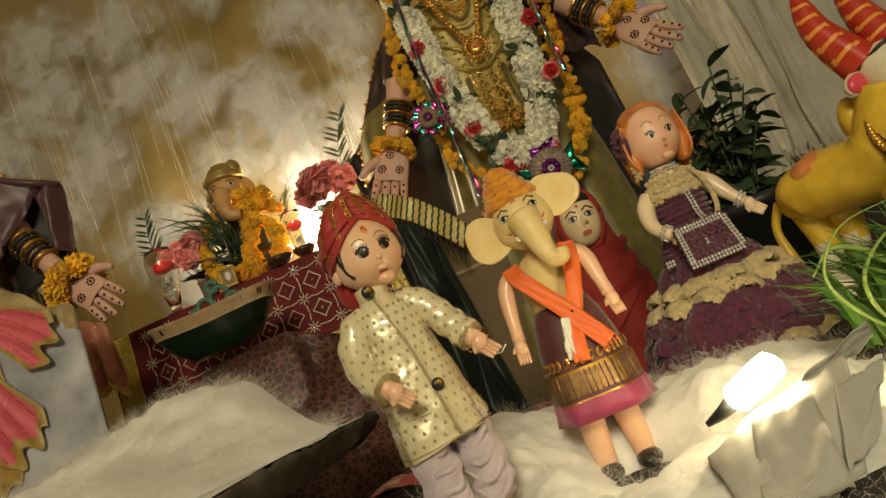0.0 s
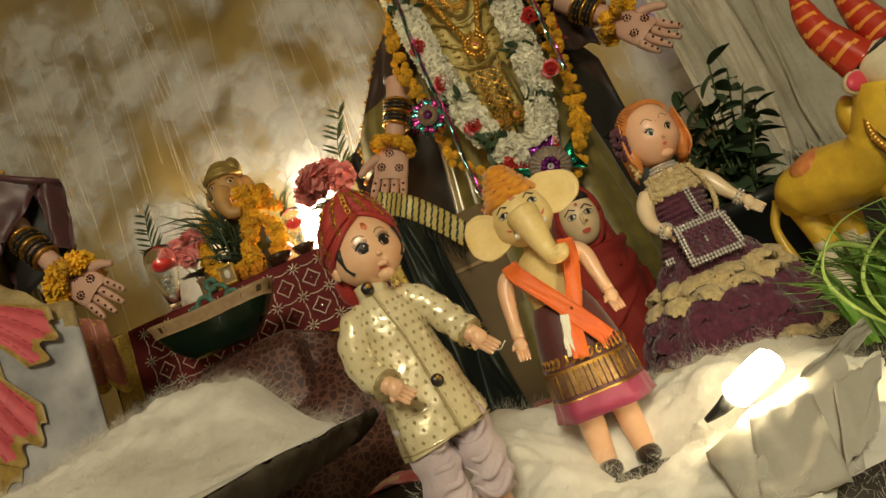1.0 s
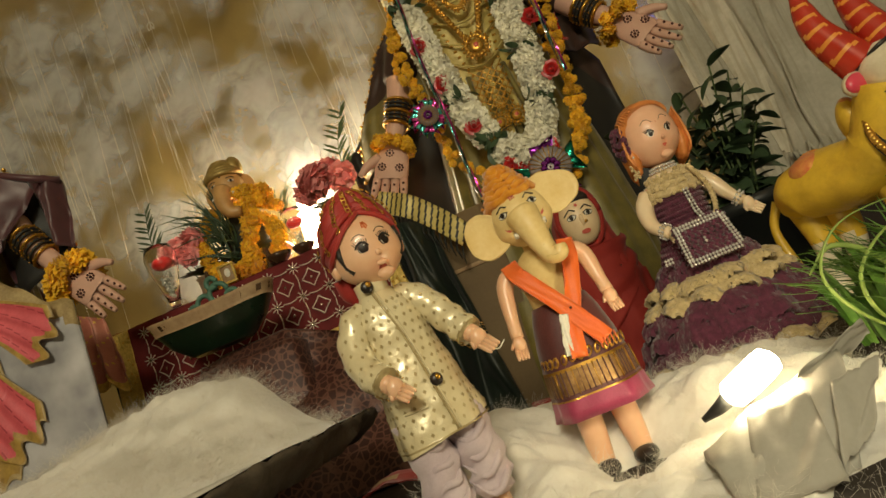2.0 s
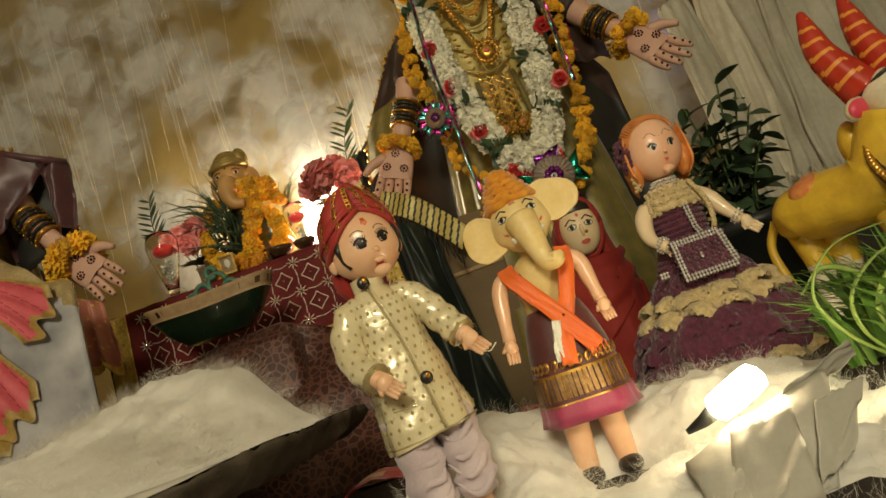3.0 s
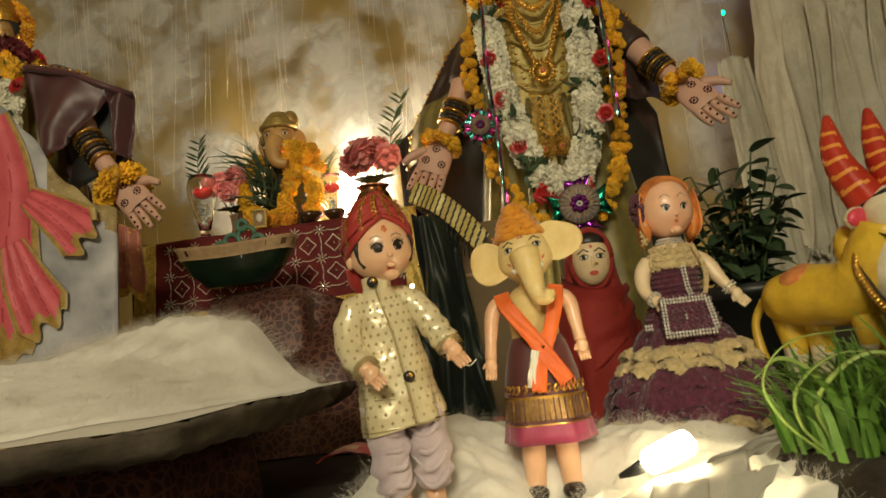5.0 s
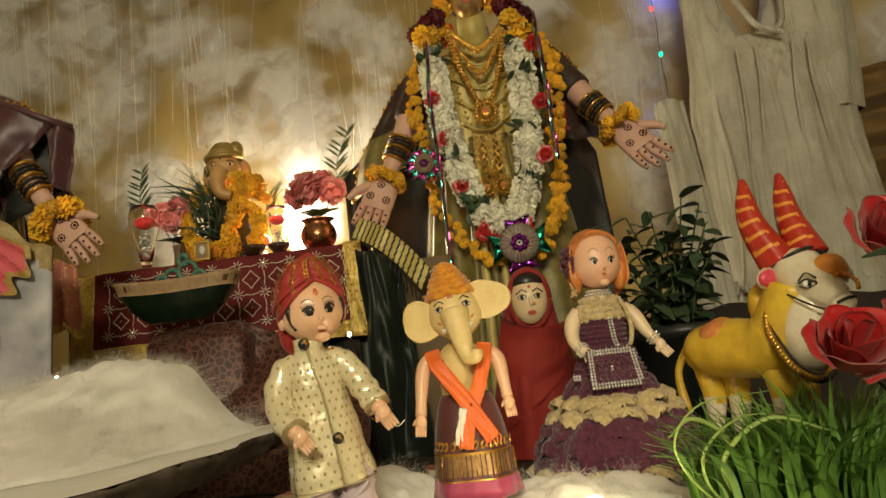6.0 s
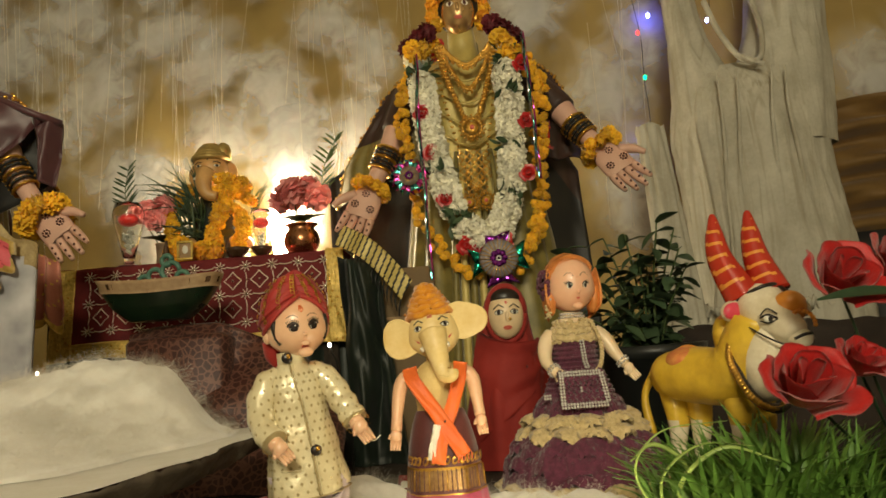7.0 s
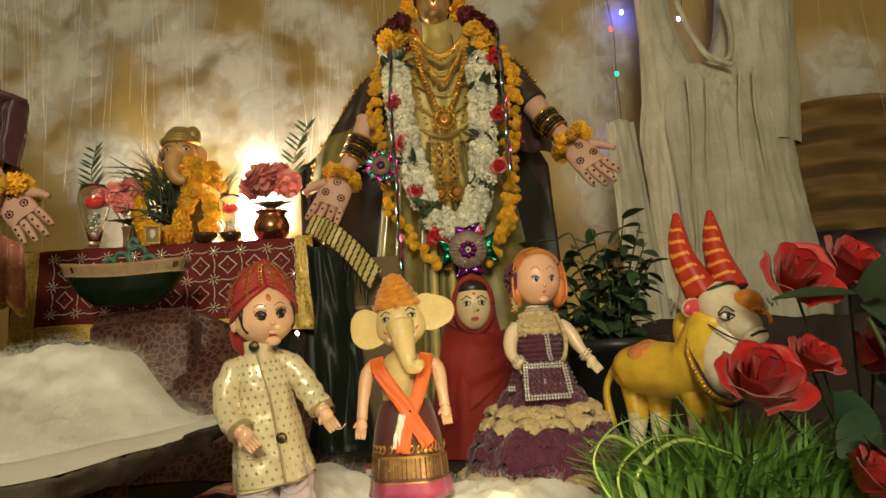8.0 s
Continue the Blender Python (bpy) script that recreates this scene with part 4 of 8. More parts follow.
        for k in range(30):
            a = math.tau * k / 30
            p = line[-1] + V(math.cos(a), 0.4 * math.sin(a), math.sin(a)) * 0.0122
            g.tube([p, p + d * 0.002 + V(rnd.uniform(-1, 1), rnd.uniform(-1, 1), rnd.uniform(-1, 1)) * 0.0018], 0.0004, GO, 3)
    # head, turned to its left
    g.tube([(0.001, 0, 0.205), (0.005, -0.001, 0.236)], 0.0105, SK, 12)
    r = (0.0278, 0.0270, 0.0298)
    c = V(0, 0, 0)
    g.x = pose(0.0095, -0.002, 0.2470, 2, 0, 7) @ Matrix.Scale(1.05, 4)

    def cheeks(p):
        k = math.exp(-((p.z + 0.012) / 0.010) ** 2)
        f = max(0.0, -p.y / 0.027)
        s = math.exp(-((p.z + 0.0005) / 0.006) ** 2) * math.exp(-((abs(p.x) - 0.009) / 0.006) ** 2) * f
        chin = math.exp(-((p.z + 0.0265) / 0.006) ** 2) * f
        return V(p.x * (1 + 0.085 * k - 0.03 * max(0, p.z / 0.03)), p.y * (1 + 0.05 * k - 0.045 * s + 0.10 * chin), p.z)

    g.blob(c, r, SK, 44, 30, warp=cheeks)
    g.blob((0, -0.0272, -0.0088), (0.0026, 0.0026, 0.0022), SK, 12, 8)
    g.blob((0, -0.0258, -0.0172), (0.0046, 0.0020, 0.0022), SK, 14, 8)
    g.blob((0, -0.0225, -0.0255), (0.0075, 0.006, 0.0045), SK, 14, 8)
    for s in (-1, 1):
        g.blob((s * 0.0285, 0.004, -0.006), (0.0040, 0.0058, 0.0078), SK, 12, 8)
        stroke(g, c, r, [(s * 61, 14), (s * 63, 0), (s * 61, -18), (s * 55, -31)], 0.0027, BK, 1.005)
        # dark brown oval round the eye, under the white
        patch(g, c, r, s * 19.5, -3.5, 9.0, 8.6, RB, 1.012, 0, 18)
        patch(g, c, r, s * 19.5 - 0.3, -4.6, 6.8, 4.6, WH, 1.022, 0, 18)
        patch(g, c, r, s * 19.5 + 0.4, -3.3, 6.6, 6.8, IR, 1.034, 0, 16)
        patch(g, c, r, s * 19.5 + 1.5, -3.3, 3.4, 4.0, BK, 1.046, 0, 12)
        # white dot paints a glint into the eye
        patch(g, c, r, s * 19.5 + 3.5, 0.2, 1.1, 1.1, WH, 1.06, n=8)
        stroke(g, c, r, [(s * 9.5, -2.5), (s * 13, 3.8), (s * 20, 6.4), (s * 27, 3.6), (s * 31, -1)], 0.0008, BK, 1.03)
        for k in range(8):
            y = 10.5 + 2.8 * k
            b = 1.5 + 4.6 * math.sin(math.pi * (k + 0.6) / 8.2)
            stroke(g, c, r, [(s * y, b), (s * (y + 0.7 * (k - 2.5)), b + 5.4)], 0.00026, BK, 1.035)
        stroke(g, c, r, [(s * 9, 13.5), (s * 16, 18.5), (s * 25, 18.5), (s * 32, 14.5)], 0.00032, RB, 1.008)
    stroke(g, c, r, [(-7.2, -40), (-3.6, -36.4), (0, -37.2), (3.6, -36.4), (7.2, -40)], 0.0008, LP, 1.075)
    patch(g, c, r, 0, -39.6, 4.2, 1.8, LP, 1.10, 0, 12)
    for q in (-4.5, 0, 4.5):
        stroke(g, c, r, [(q, 26), (q * 0.9, 31), (q * 0.45, 37)], 0.0006, TI, 1.012)
    patch(g, c, r, 0, 24, 2.4, 1.6, TI, 1.016)
    # turban: wraps that rise from the nape and cross over the brow
    ea, ee = (-180, -110, -67, -30, 8, 36, 54, 82, 120, 180), (-30, -16, 6, 36, 58, 42, 24, 4, -16, -30)

    def tur(u, v):
        yaw = u * 360 - 180
        edge = float(np.interp(yaw, ea, ee))
        el = radians(90 + (edge - 90) * v)
        fold = 0.05 * abs(math.sin(v * 11.5 + 0.9 * math.sin(radians(yaw)) + 0.4 * nz(u * 5, v * 3))) ** 0.7 + 0.03 * nz(math.cos(u * 6.28) * 2, math.sin(u * 6.28) * 2, v * 4)
        k = 1.08 + 0.70 * (1 - v) ** 1.3 + fold * min(1, 4 * v + 0.3)
        a = radians(yaw)
        f = 0.30 * (1 - v) ** 2
        return V(k * r[0] * (math.cos(el) * math.sin(a) + 0.25 * f), k * r[1] * (-math.cos(el) * math.cos(a) - 0.4 * f) + 0.002, k * r[2] * math.sin(el))

    g.grid(tur, 96, 56, TB, cu=True)
    g.tube([tur(i / 72, 1.0) for i in range(73)], 0.0022, TB, 7, cap=False)
    g.tube([tur(i / 72, 0.80) * 1.005 for i in range(73)], 0.0020, TB, 7, cap=False)
    for yaw in (-150, -112, -78, -48, -16, 24, 44, 70, 110, 150):
        for i in range(9):
            v = 0.26 + 0.08 * i
            u = (yaw + 180 + 6 * v) / 360
            p, q = tur(u, v), tur(u, v + 0.02)
            d = (q - p).normalized()
            n = (p - V(0, 0.002, 0.004)).normalized()
            n = (n - d * n.dot(d)).normalized()
            e = d.cross(n)
            p = p + n * 0.0016
            w = 0.0016
            g.tube([p + d * w * y + e * w * x for x, y in ((-1, -1), (1, -1), (1, 1), (-1, 1), (-1, -1))], 0.00055, GO, 4, cap=False)
    g.tube(spline([(-0.022, 0.018, -0.012), (-0.021, 0.021, -0.026), (-0.016, 0.021, -0.038)], 5), [0.009, 0.008, 0.003], TB, 10)
    g.x = None
    # loose thread at the cuff
    g.tube(spline([(0.049, -0.029, 0.143), (0.056, -0.029, 0.133), (0.064, -0.029, 0.124), (0.072, -0.03, 0.128)], 5), 0.0006, WH, 4)
    solid("boy_doll", g, [SKIN, COAT, MOTIF, LAVENDER, TURBAN, BLACK, WHITE, IRIS, LIPS, TILAK, GOLD, mat("brown_lash", (0.10, 0.045, 0.025), (0.05, 0.02, 0.012), 0.5, 0, 60, 0.0)], "boy doll in a cream satin coat and red turban", "doll", pose(-0.023, 0.607, 0.010, 0, -5.5, 21))


boy_doll()


def ribbon(g, pts, w, m, t=0.0012, nrm=(0, -1, 0)):
    line = spline(pts, 8)
    n = Vector(nrm)

    def fn(u, v):
        i = u * (len(line) - 1)
        k = min(int(i), len(line) - 2)
        p = line[k].lerp(line[k + 1], i - k)
        d = (line[k + 1] - line[k]).normalized()
        s = d.cross(n).normalized()
        return p + s * (v - 0.5) * w + n * 0.0012 * math.sin(v * 9 + u * 11)

    g.sheet(fn, 24, 5, m, t)


def elephant_doll():
    g = Geo()
    SK, SH, SR, GB, PK, YE, OR, CR, YA, BK, WH, RD, GO = range(13)
    for s in (-1, 1):
        g.tube(spline([(s * 0.018, 0, 0.008), (s * 0.017, 0, 0.035), (s * 0.015, 0, 0.075)], 4), [0.0095, 0.0115, 0.013], SK, 14)
        g.blob((s * 0.018, -0.006, 0.006), (0.0115, 0.018, 0.0085), SH, 14, 8)
    wob = lambda a, j: 1 + (0.07 * math.sin(5 * a + 0.5) + 0.03 * math.sin(11 * a + 1) + 0.05 * math.cos(a)) * (1 - j)
    g.lathe([(0.036, 0.058), (0.0455, 0.055), (0.0435, 0.064), (0.0425, 0.073), (0.042, 0.0745), (0.0415, 0.078), (0.041, 0.088), (0.0400, 0.098), (0.0395, 0.101), (0.0365, 0.122), (0.031, 0.145), (0.026, 0.158), (0.02, 0.16)],
            SR, 44, sx=1.0, sy=0.8, wob=wob, mats=[PK, PK, PK, GO, SR, GB, GB, GO, SR, SR, SR, SR])
    for i in range(16):
        a = -math.pi * (0.02 + 0.96 * i / 15)
        w = wob(a, 0.45)
        p = V(0.0392 * w * math.cos(a), 0.0392 * 0.8 * w * math.sin(a), 0.108)
        g.blob(p, (0.0035, 0.0012, 0.0052), GO, 8, 6, (0, 25, math.degrees(a) + 90))
        g.blob(p + V(math.cos(a), math.sin(a), 0) * 0.0008, (0.0018, 0.001, 0.003), SR, 6, 5, (0, 25, math.degrees(a) + 90))
    for i in range(26):
        a = -math.pi * (0.02 + 0.96 * i / 25)
        w = wob(a, 0.25)
        g.tube([(0.0419 * w * math.cos(a), 0.0419 * 0.8 * w * math.sin(a), 0.077), (0.0405 * w * math.cos(a), 0.0405 * 0.8 * w * math.sin(a), 0.099)], 0.0006, SR if i % 4 else GO, 4)
    # torso
    g.lathe([(0.024, 0.15), (0.0245, 0.165), (0.027, 0.185), (0.027, 0.197), (0.018, 0.207), (0.011, 0.212), (0.011, 0.225)], YE, 26, sy=0.75)
    for pts in (((-0.027, 0, 0.200), (-0.040, -0.002, 0.188), (-0.045, -0.006, 0.165), (-0.048, -0.014, 0.140)), ((0.027, 0, 0.200), (0.038, -0.002, 0.190), (0.041, -0.006, 0.170), (0.043, -0.012, 0.150))):
        line = spline(pts, 5)
        g.tube(line, [0.0075, 0.0085, 0.0078, 0.0072, 0.0060, 0.0060], SK, 14)
        d = (line[-1] - line[-2]).normalized()
        tiny_palm(g, line[-1], d, SK, 1.0)
    # sash
    ribbon(g, [(-0.030, -0.006, 0.205), (-0.026, -0.0225, 0.19), (-0.004, -0.029, 0.157), (0.012, -0.037, 0.13), (0.022, -0.040, 0.113)], 0.0155, OR)
    ribbon(g, [(0.026, -0.010, 0.208), (0.022, -0.0245, 0.19), (0.012, -0.0275, 0.16), (0.0, -0.033, 0.135), (-0.006, -0.0405, 0.106)], 0.0145, OR)
    ribbon(g, [(-0.004, -0.033, 0.145), (-0.010, -0.037, 0.125), (-0.013, -0.039, 0.11)], 0.007, WH)
    g.blob((0.004, -0.0335, 0.148), (0.0012, 0.0012, 0.0012), BK, 6, 4)
    for i in range(5):
        x = 0.015 + 0.0035 * i
        g.tube([(x, -0.040, 0.113 + 0.001 * i), (x + rnd.uniform(-0.001, 0.001), -0.0415, 0.106 + 0.001 * i)], 0.0006, OR, 4)
    # elephant head
    c, r = V(0, -0.004, 0.243), (0.027, 0.025, 0.029)
    g.x = pose(0, -0.004, 0.235, 0, -8, -4) @ pose(0, 0.004, -0.235)
    g.blob(c, r, CR, 36, 24, warp=lambda p: V(p.x * (1 + 0.10 * math.exp(-((p.z + 0.012) / 0.010) ** 2)), p.y, p.z))

    def ear(p):
        a = math.atan2(p.z, p.x)
        k = 1 + 0.07 * math.cos(2 * a + 0.6) + 0.05 * math.cos(3 * a) + 0.03 * nz(math.cos(a) * 3, math.sin(a) * 3, 2)
        q = (p.x * p.x + p.z * p.z) / 0.0006
        return V(p.x * k, p.y * (1 + 0.5 * (q > 0.75)) - 0.006 * q, p.z * k)

    for s, (ex, ez, ax, az, tilt) in ((-1, (-0.035, -0.001, 0.0215, 0.0235, 12)), (1, (0.035, 0.006, 0.0245, 0.0220, 0))):
        g.blob(c + V(ex, 0.004, ez), (ax, 0.0045, az), CR, 44, 28, (0, tilt, s * 14), warp=ear)
    trunk = spline([c + V(0, -0.022, -0.002), c + V(0.001, -0.029, -0.018), c + V(0.002, -0.030, -0.036), c + V(0.004, -0.034, -0.047), c + V(0.011, -0.037, -0.049), c + V(0.013, -0.037, -0.043)], 6)
    g.tube(trunk, [0.0158, 0.0128, 0.0100, 0.0086, 0.0076, 0.0060], CR, 22)
    for k in range(3, 24, 3):
        g.tube([trunk[k] + V(-0.007 + 0.0001 * k, -0.0085 + 0.0001 * k, 0), trunk[k] + V(0, -0.0122 + 0.00017 * k, -0.001), trunk[k] + V(0.007 - 0.0001 * k, -0.0085 + 0.0001 * k, 0)], 0.0004, YE, 4)
    for s in (-1, 1):
        g.tube([c + V(s * 0.011, -0.021, -0.014), c + V(s * 0.014, -0.028, -0.018), c + V(s * 0.015, -0.034, -0.016)], [0.0028, 0.0024, 0.0012], WH, 7)
        patch(g, c, r, s * 35, 11, 11, 6.5, BK, 1.008)
        patch(g, c, r, s * 35, 11, 10, 5.2, WH, 1.02)
        patch(g, c, r, s * 34, 11, 4.6, 4.8, BK, 1.035)
        stroke(g, c, r, [(s * 22, 12), (s * 33, 16), (s * 44, 11)], 0.0006, BK, 1.02)
        stroke(g, c, r, [(s * 20, 22), (s * 33, 29), (s * 48, 21)], 0.0007, BK, 1.015)
        patch(g, c, r, s * 44, -16, 9, 3.0, RD, 1.03, s * 25)
    for q in (-5, 0, 5):
        stroke(g, c, r, [(q, 30), (q, 38)], 0.0007, RD, 1.015)
    # yarn crown
    cc = c + V(0, 0.006, 0.020)
    for k in range(6):
        rr = 0.0245 - 0.0034 * k
        ring = [cc + V(rr * math.cos(a), rr * 0.95 * math.sin(a), 0.0058 * k + 0.002 * math.sin(7 * a + k)) for a in (math.tau * i / 20 for i in range(21))]
        g.tube(ring, 0.0046, YA, 7)
    g.blob(cc + V(0, 0, 0.030), (0.008, 0.008, 0.007), YA, 10, 7)
    for k in range(60):
        a, h = rnd.uniform(0, math.tau), rnd.uniform(0, 0.03)
        rr = 0.028 - 0.62 * h
        p = cc + V(rr * math.cos(a), rr * math.sin(a), h)
        g.tube([p, p + V(math.cos(a) * 0.002, math.sin(a) * 0.002, rnd.uniform(-0.004, 0.004))], 0.0012, YA, 4)
    g.x = None
    solid("elephant_headed_doll", g, [SKIN, BLACK, SKIRT, ZARI, PINK, mat("cream_blouse", (0.74, 0.56, 0.24), (0.6, 0.42, 0.15), 0.7, 0, 40, 0.3), ORANGE, CREAMSKIN, YARNORANGE, BLACK, WHITE, LIPS, GOLD],
          "elephant-headed doll with orange sash and maroon gold-bordered skirt", "doll", pose(0.097, 0.685, 0.0, 0, 0, 5))


elephant_doll()


def pearls(g, pts, m, r=0.0019, step=0.0036):
    line = [Vector(p) for p in pts]
    for a, b in zip(line, line[1:]):
        n = max(1, int((b - a).length / step))
        for i in range(n):
            g.blob(a.lerp(b, i / n), r, m, 6, 4)


def girl_doll():
    g = Geo()
    SK, PU, CR, HA, PE, WH, IR, BK, LP, FA = range(10)

    def frill(r0, z0, r1, z1, m, n, amp, seed):
        """A ruffled, lumpy crochet tier."""
        def fn(u, v):
            a = u * math.tau
            ruf = math.sin(n * a + 2.5 * nz(math.cos(a) * 2, math.sin(a) * 2, seed))
            lump = nz(math.cos(a) * 30, math.sin(a) * 30, v * 9 + seed) + 0.6 * nz(math.cos(a) * 75, math.sin(a) * 75, v * 22 + seed)
            w = 1 + amp * v * ruf + 0.05 * nz(math.cos(a) * 3, math.sin(a) * 3, seed) + 0.020 * lump
            r = 0.90 * (r0 + (r1 - r0) * math.sin(v * 1.57)) * w
            return (r * math.cos(a), 0.9 * r * math.sin(a), z0 + (z1 - z0) * v ** 1.4 + 0.0045 * v * math.sin(n * a + 1.1 + seed) + 0.006 * v * nz(math.cos(a) * 4, math.sin(a) * 4, seed + 2) + 0.0010 * lump)
        g.sheet(fn, 260, 12, m, 0.0055)

    g.lathe([(0.095, 0.0), (0.107, 0.004), (0.104, 0.03), (0.09, 0.055), (0.077, 0.08), (0.063, 0.11), (0.045, 0.14), (0.034, 0.16), (0.031, 0.175)], PU, 48, sy=0.9)
    for k, (r0, z0, r1, z1, m, n, amp) in enumerate(((0.112, 0.030, 0.134, 0.004, PU, 15, 0.03), (0.106, 0.046, 0.128, 0.032, CR, 17, 0.05), (0.098, 0.064, 0.121, 0.044, PU, 14, 0.03), (0.088, 0.084, 0.115, 0.056, PU, 13, 0.035),
                                                     (0.078, 0.100, 0.106, 0.076, PU, 16, 0.03), (0.066, 0.110, 0.094, 0.094, CR, 12, 0.07), (0.056, 0.124, 0.082, 0.110, CR, 11, 0.08), (0.046, 0.144, 0.066, 0.120, PU, 12, 0.04))):
        frill(r0, z0, r1, z1, m, n, amp, 3.7 * k + 1)
    # close purple bodice of knotted yarn
    rz, rr = (0.125, 0.135, 0.155, 0.172, 0.184, 0.2, 0.214), (0.052, 0.050, 0.043, 0.035, 0.0295, 0.0295, 0.0315)
    g.lathe(list(zip(rr, rz)) + [(0.024, 0.222)], PU, 30, sy=0.82)
    for j in range(14):
        for i in range(30):
            a = -math.pi * (i + 0.5 * (j % 2)) / 30
            z = 0.128 + 0.0063 * j
            r = float(np.interp(z, rz, rr))
            g.blob((r * math.cos(a), 0.82 * r * math.sin(a), z), (0.0026 + rnd.uniform(0, 0.0008), 0.0020, 0.0026), PU, 5, 4)
    # shoulders and crochet collar
    g.lathe([(0.027, 0.21), (0.0305, 0.218), (0.029, 0.230), (0.016, 0.243), (0.012, 0.25)], SK, 24, sy=0.75)
    for k in range(3):
        ring = [V((0.0305 - 0.0045 * k) * math.cos(a), (0.0255 - 0.0035 * k) * math.sin(a) - 0.001, 0.219 + 0.008 * k + 0.003 * math.sin(a) + 0.0012 * math.sin(13 * a)) for a in (math.tau * i / 40 for i in range(41))]
        g.tube(ring, 0.0046, CR, 7)
    for i in range(170):
        a = rnd.uniform(-math.pi, 0)
        z = rnd.uniform(0.211, 0.240)
        r = 0.0342 - 0.48 * max(0, z - 0.218)
        g.blob((r * math.cos(a), 0.84 * r * math.sin(a), z), rnd.uniform(0.0017, 0.0026), CR, 6, 4)
    # cream crochet strap to the purse
    st = spline([(0.021, -0.022, 0.236), (0.0285, -0.0265, 0.215), (0.029, -0.031, 0.195), (0.0225, -0.0365, 0.178), (0.012, -0.041, 0.174)], 10)
    for i, p in enumerate(st):
        g.blob(p, (0.0030, 0.0026, 0.0026), CR, 7, 5)
        g.blob(p + V(0.0016 * (-1) ** i, -0.0015, 0), 0.0017, CR, 6, 4)
    # slim plastic arms with bead bracelets
    for pts in (((-0.029, 0, 0.224), (-0.040, -0.006, 0.208), (-0.0425, -0.018, 0.188), (-0.033, -0.036, 0.174)), ((0.029, 0, 0.224), (0.043, -0.004, 0.211), (0.052, -0.012, 0.194), (0.063, -0.018, 0.178))):
        line = spline(pts, 5)
        g.tube(line, [0.0095, 0.0108, 0.0100, 0.0085, 0.0066, 0.0064], SK, 16)
        d = (line[-1] - line[-2]).normalized()
        tiny_palm(g, line[-1], d, SK, 1.1)
        s = d.cross(V(0, 1, 0)).normalized()
        t = d.cross(s)
        for o in (0.0, 0.0042):
            q = line[-2] - d * o
            pearls(g, [q + (s * math.cos(a) + t * math.sin(a)) * 0.0082 for a in (math.tau * i / 12 for i in range(13))], PE, 0.0016)
    # beads at the neck and down the front
    for z, r in ((0.2475, 0.0150), (0.2435, 0.0172)):
        pearls(g, [V(r * math.cos(a), r * 0.85 * math.sin(a) - 0.001, z) for a in (-math.pi * i / 14 for i in range(15))], PE, 0.0018)
    for x in (0.004, 0.0078):
        pearls(g, [(x - 0.002, -0.030, 0.212), (x, -0.031, 0.186), (x + 0.002, -0.036, 0.176)], PE)

    # beaded purse over the skirt
    def pan(x, z, out=0.0):
        return V(x, -0.0505 - 0.30 * (0.176 - z) - out, z)

    g.sheet(lambda u, v: pan(-0.036 + 0.058 * u, 0.176 - 0.043 * v, 0.0014 * math.sin(u * 50) * math.sin(v * 40)), 40, 30, PU, 0.007)
    for d in (0, 0.0036):
        pearls(g, [pan(-0.035, 0.175 - d, 0.005), pan(0.020, 0.175 - d, 0.005)], PE)
        pearls(g, [pan(-0.037, 0.134 + d, 0.005), pan(0.024, 0.134 + d, 0.005)], PE)
        pearls(g, [pan(-0.035 + d, 0.172, 0.005), pan(-0.037 + d, 0.136, 0.005)], PE)
        pearls(g, [pan(0.020 - d, 0.172, 0.005), pan(0.024 - d, 0.136, 0.005)], PE)
        pearls(g, [pan(-0.010, 0.156 - d, 0.005), pan(-0.003, 0.156 - d, 0.005)], PE)
        pearls(g, [(-0.053, -0.040, 0.148 - d), (-0.044, -0.046, 0.148 - d)], PE)
    # head: high bare forehead, small features low on the face
    g.x = pose(0.003, 0.0, 0.2865, 0, 0, 6)
    c, r = V(0, 0, 0), (0.0318, 0.0310, 0.0370)

    def cheeks(p):
        k = math.exp(-((p.z + 0.014) / 0.012) ** 2)
        f = max(0.0, -p.y / 0.031)
        s = math.exp(-((p.z + 0.0035) / 0.006) ** 2) * math.exp(-((abs(p.x) - 0.011) / 0.006) ** 2) * f
        return V(p.x * (1 + 0.075 * k), p.y * (1 + 0.05 * k - 0.05 * s), p.z)

    g.blob(c, r, FA, 44, 30, warp=cheeks)
    g.blob((0, -0.0315, -0.0125), (0.0024, 0.0032, 0.0024), FA, 12, 8)
    g.blob((0, -0.0235, -0.0300), (0.0075, 0.006, 0.0045), FA, 14, 8)
    for s in (-1, 1):
        patch(g, c, r, s * 20, -6, 7.2, 6.8, BK, 1.002, 0, 18)
        patch(g, c, r, s * 20, -6.2, 6.4, 5.8, WH, 1.014, 0, 18)
        patch(g, c, r, s * 20 + 0.6, -5.8, 4.4, 5.4, IR, 1.026, 0, 16)
        patch(g, c, r, s * 20 + 0.6, -5.8, 2.4, 3.0, BK, 1.038, 0, 12)
        # glint of the eye, put on as a small white oval
        patch(g, c, r, s * 20 + 2.2, -3.6, 0.9, 0.9, WH, 1.05, n=8)
        stroke(g, c, r, [(s * 12, -5), (s * 16, 0), (s * 21, 1.4), (s * 27, -1.5), (s * 30, -3)], 0.0007, BK, 1.012)
        for k in range(4):
            stroke(g, c, r, [(s * (22 + 2.2 * k), 0.8 - 0.9 * k), (s * (24 + 3.0 * k), 4.2 - 1.0 * k)], 0.00024, BK, 1.02)
        stroke(g, c, r, [(s * 8, 12), (s * 15, 19), (s * 24, 20), (s * 33, 14)], 0.00034, IR, 1.006)
    patch(g, c, r, -2.4, -30.2, 3.0, 1.6, LP, 1.055, 14)
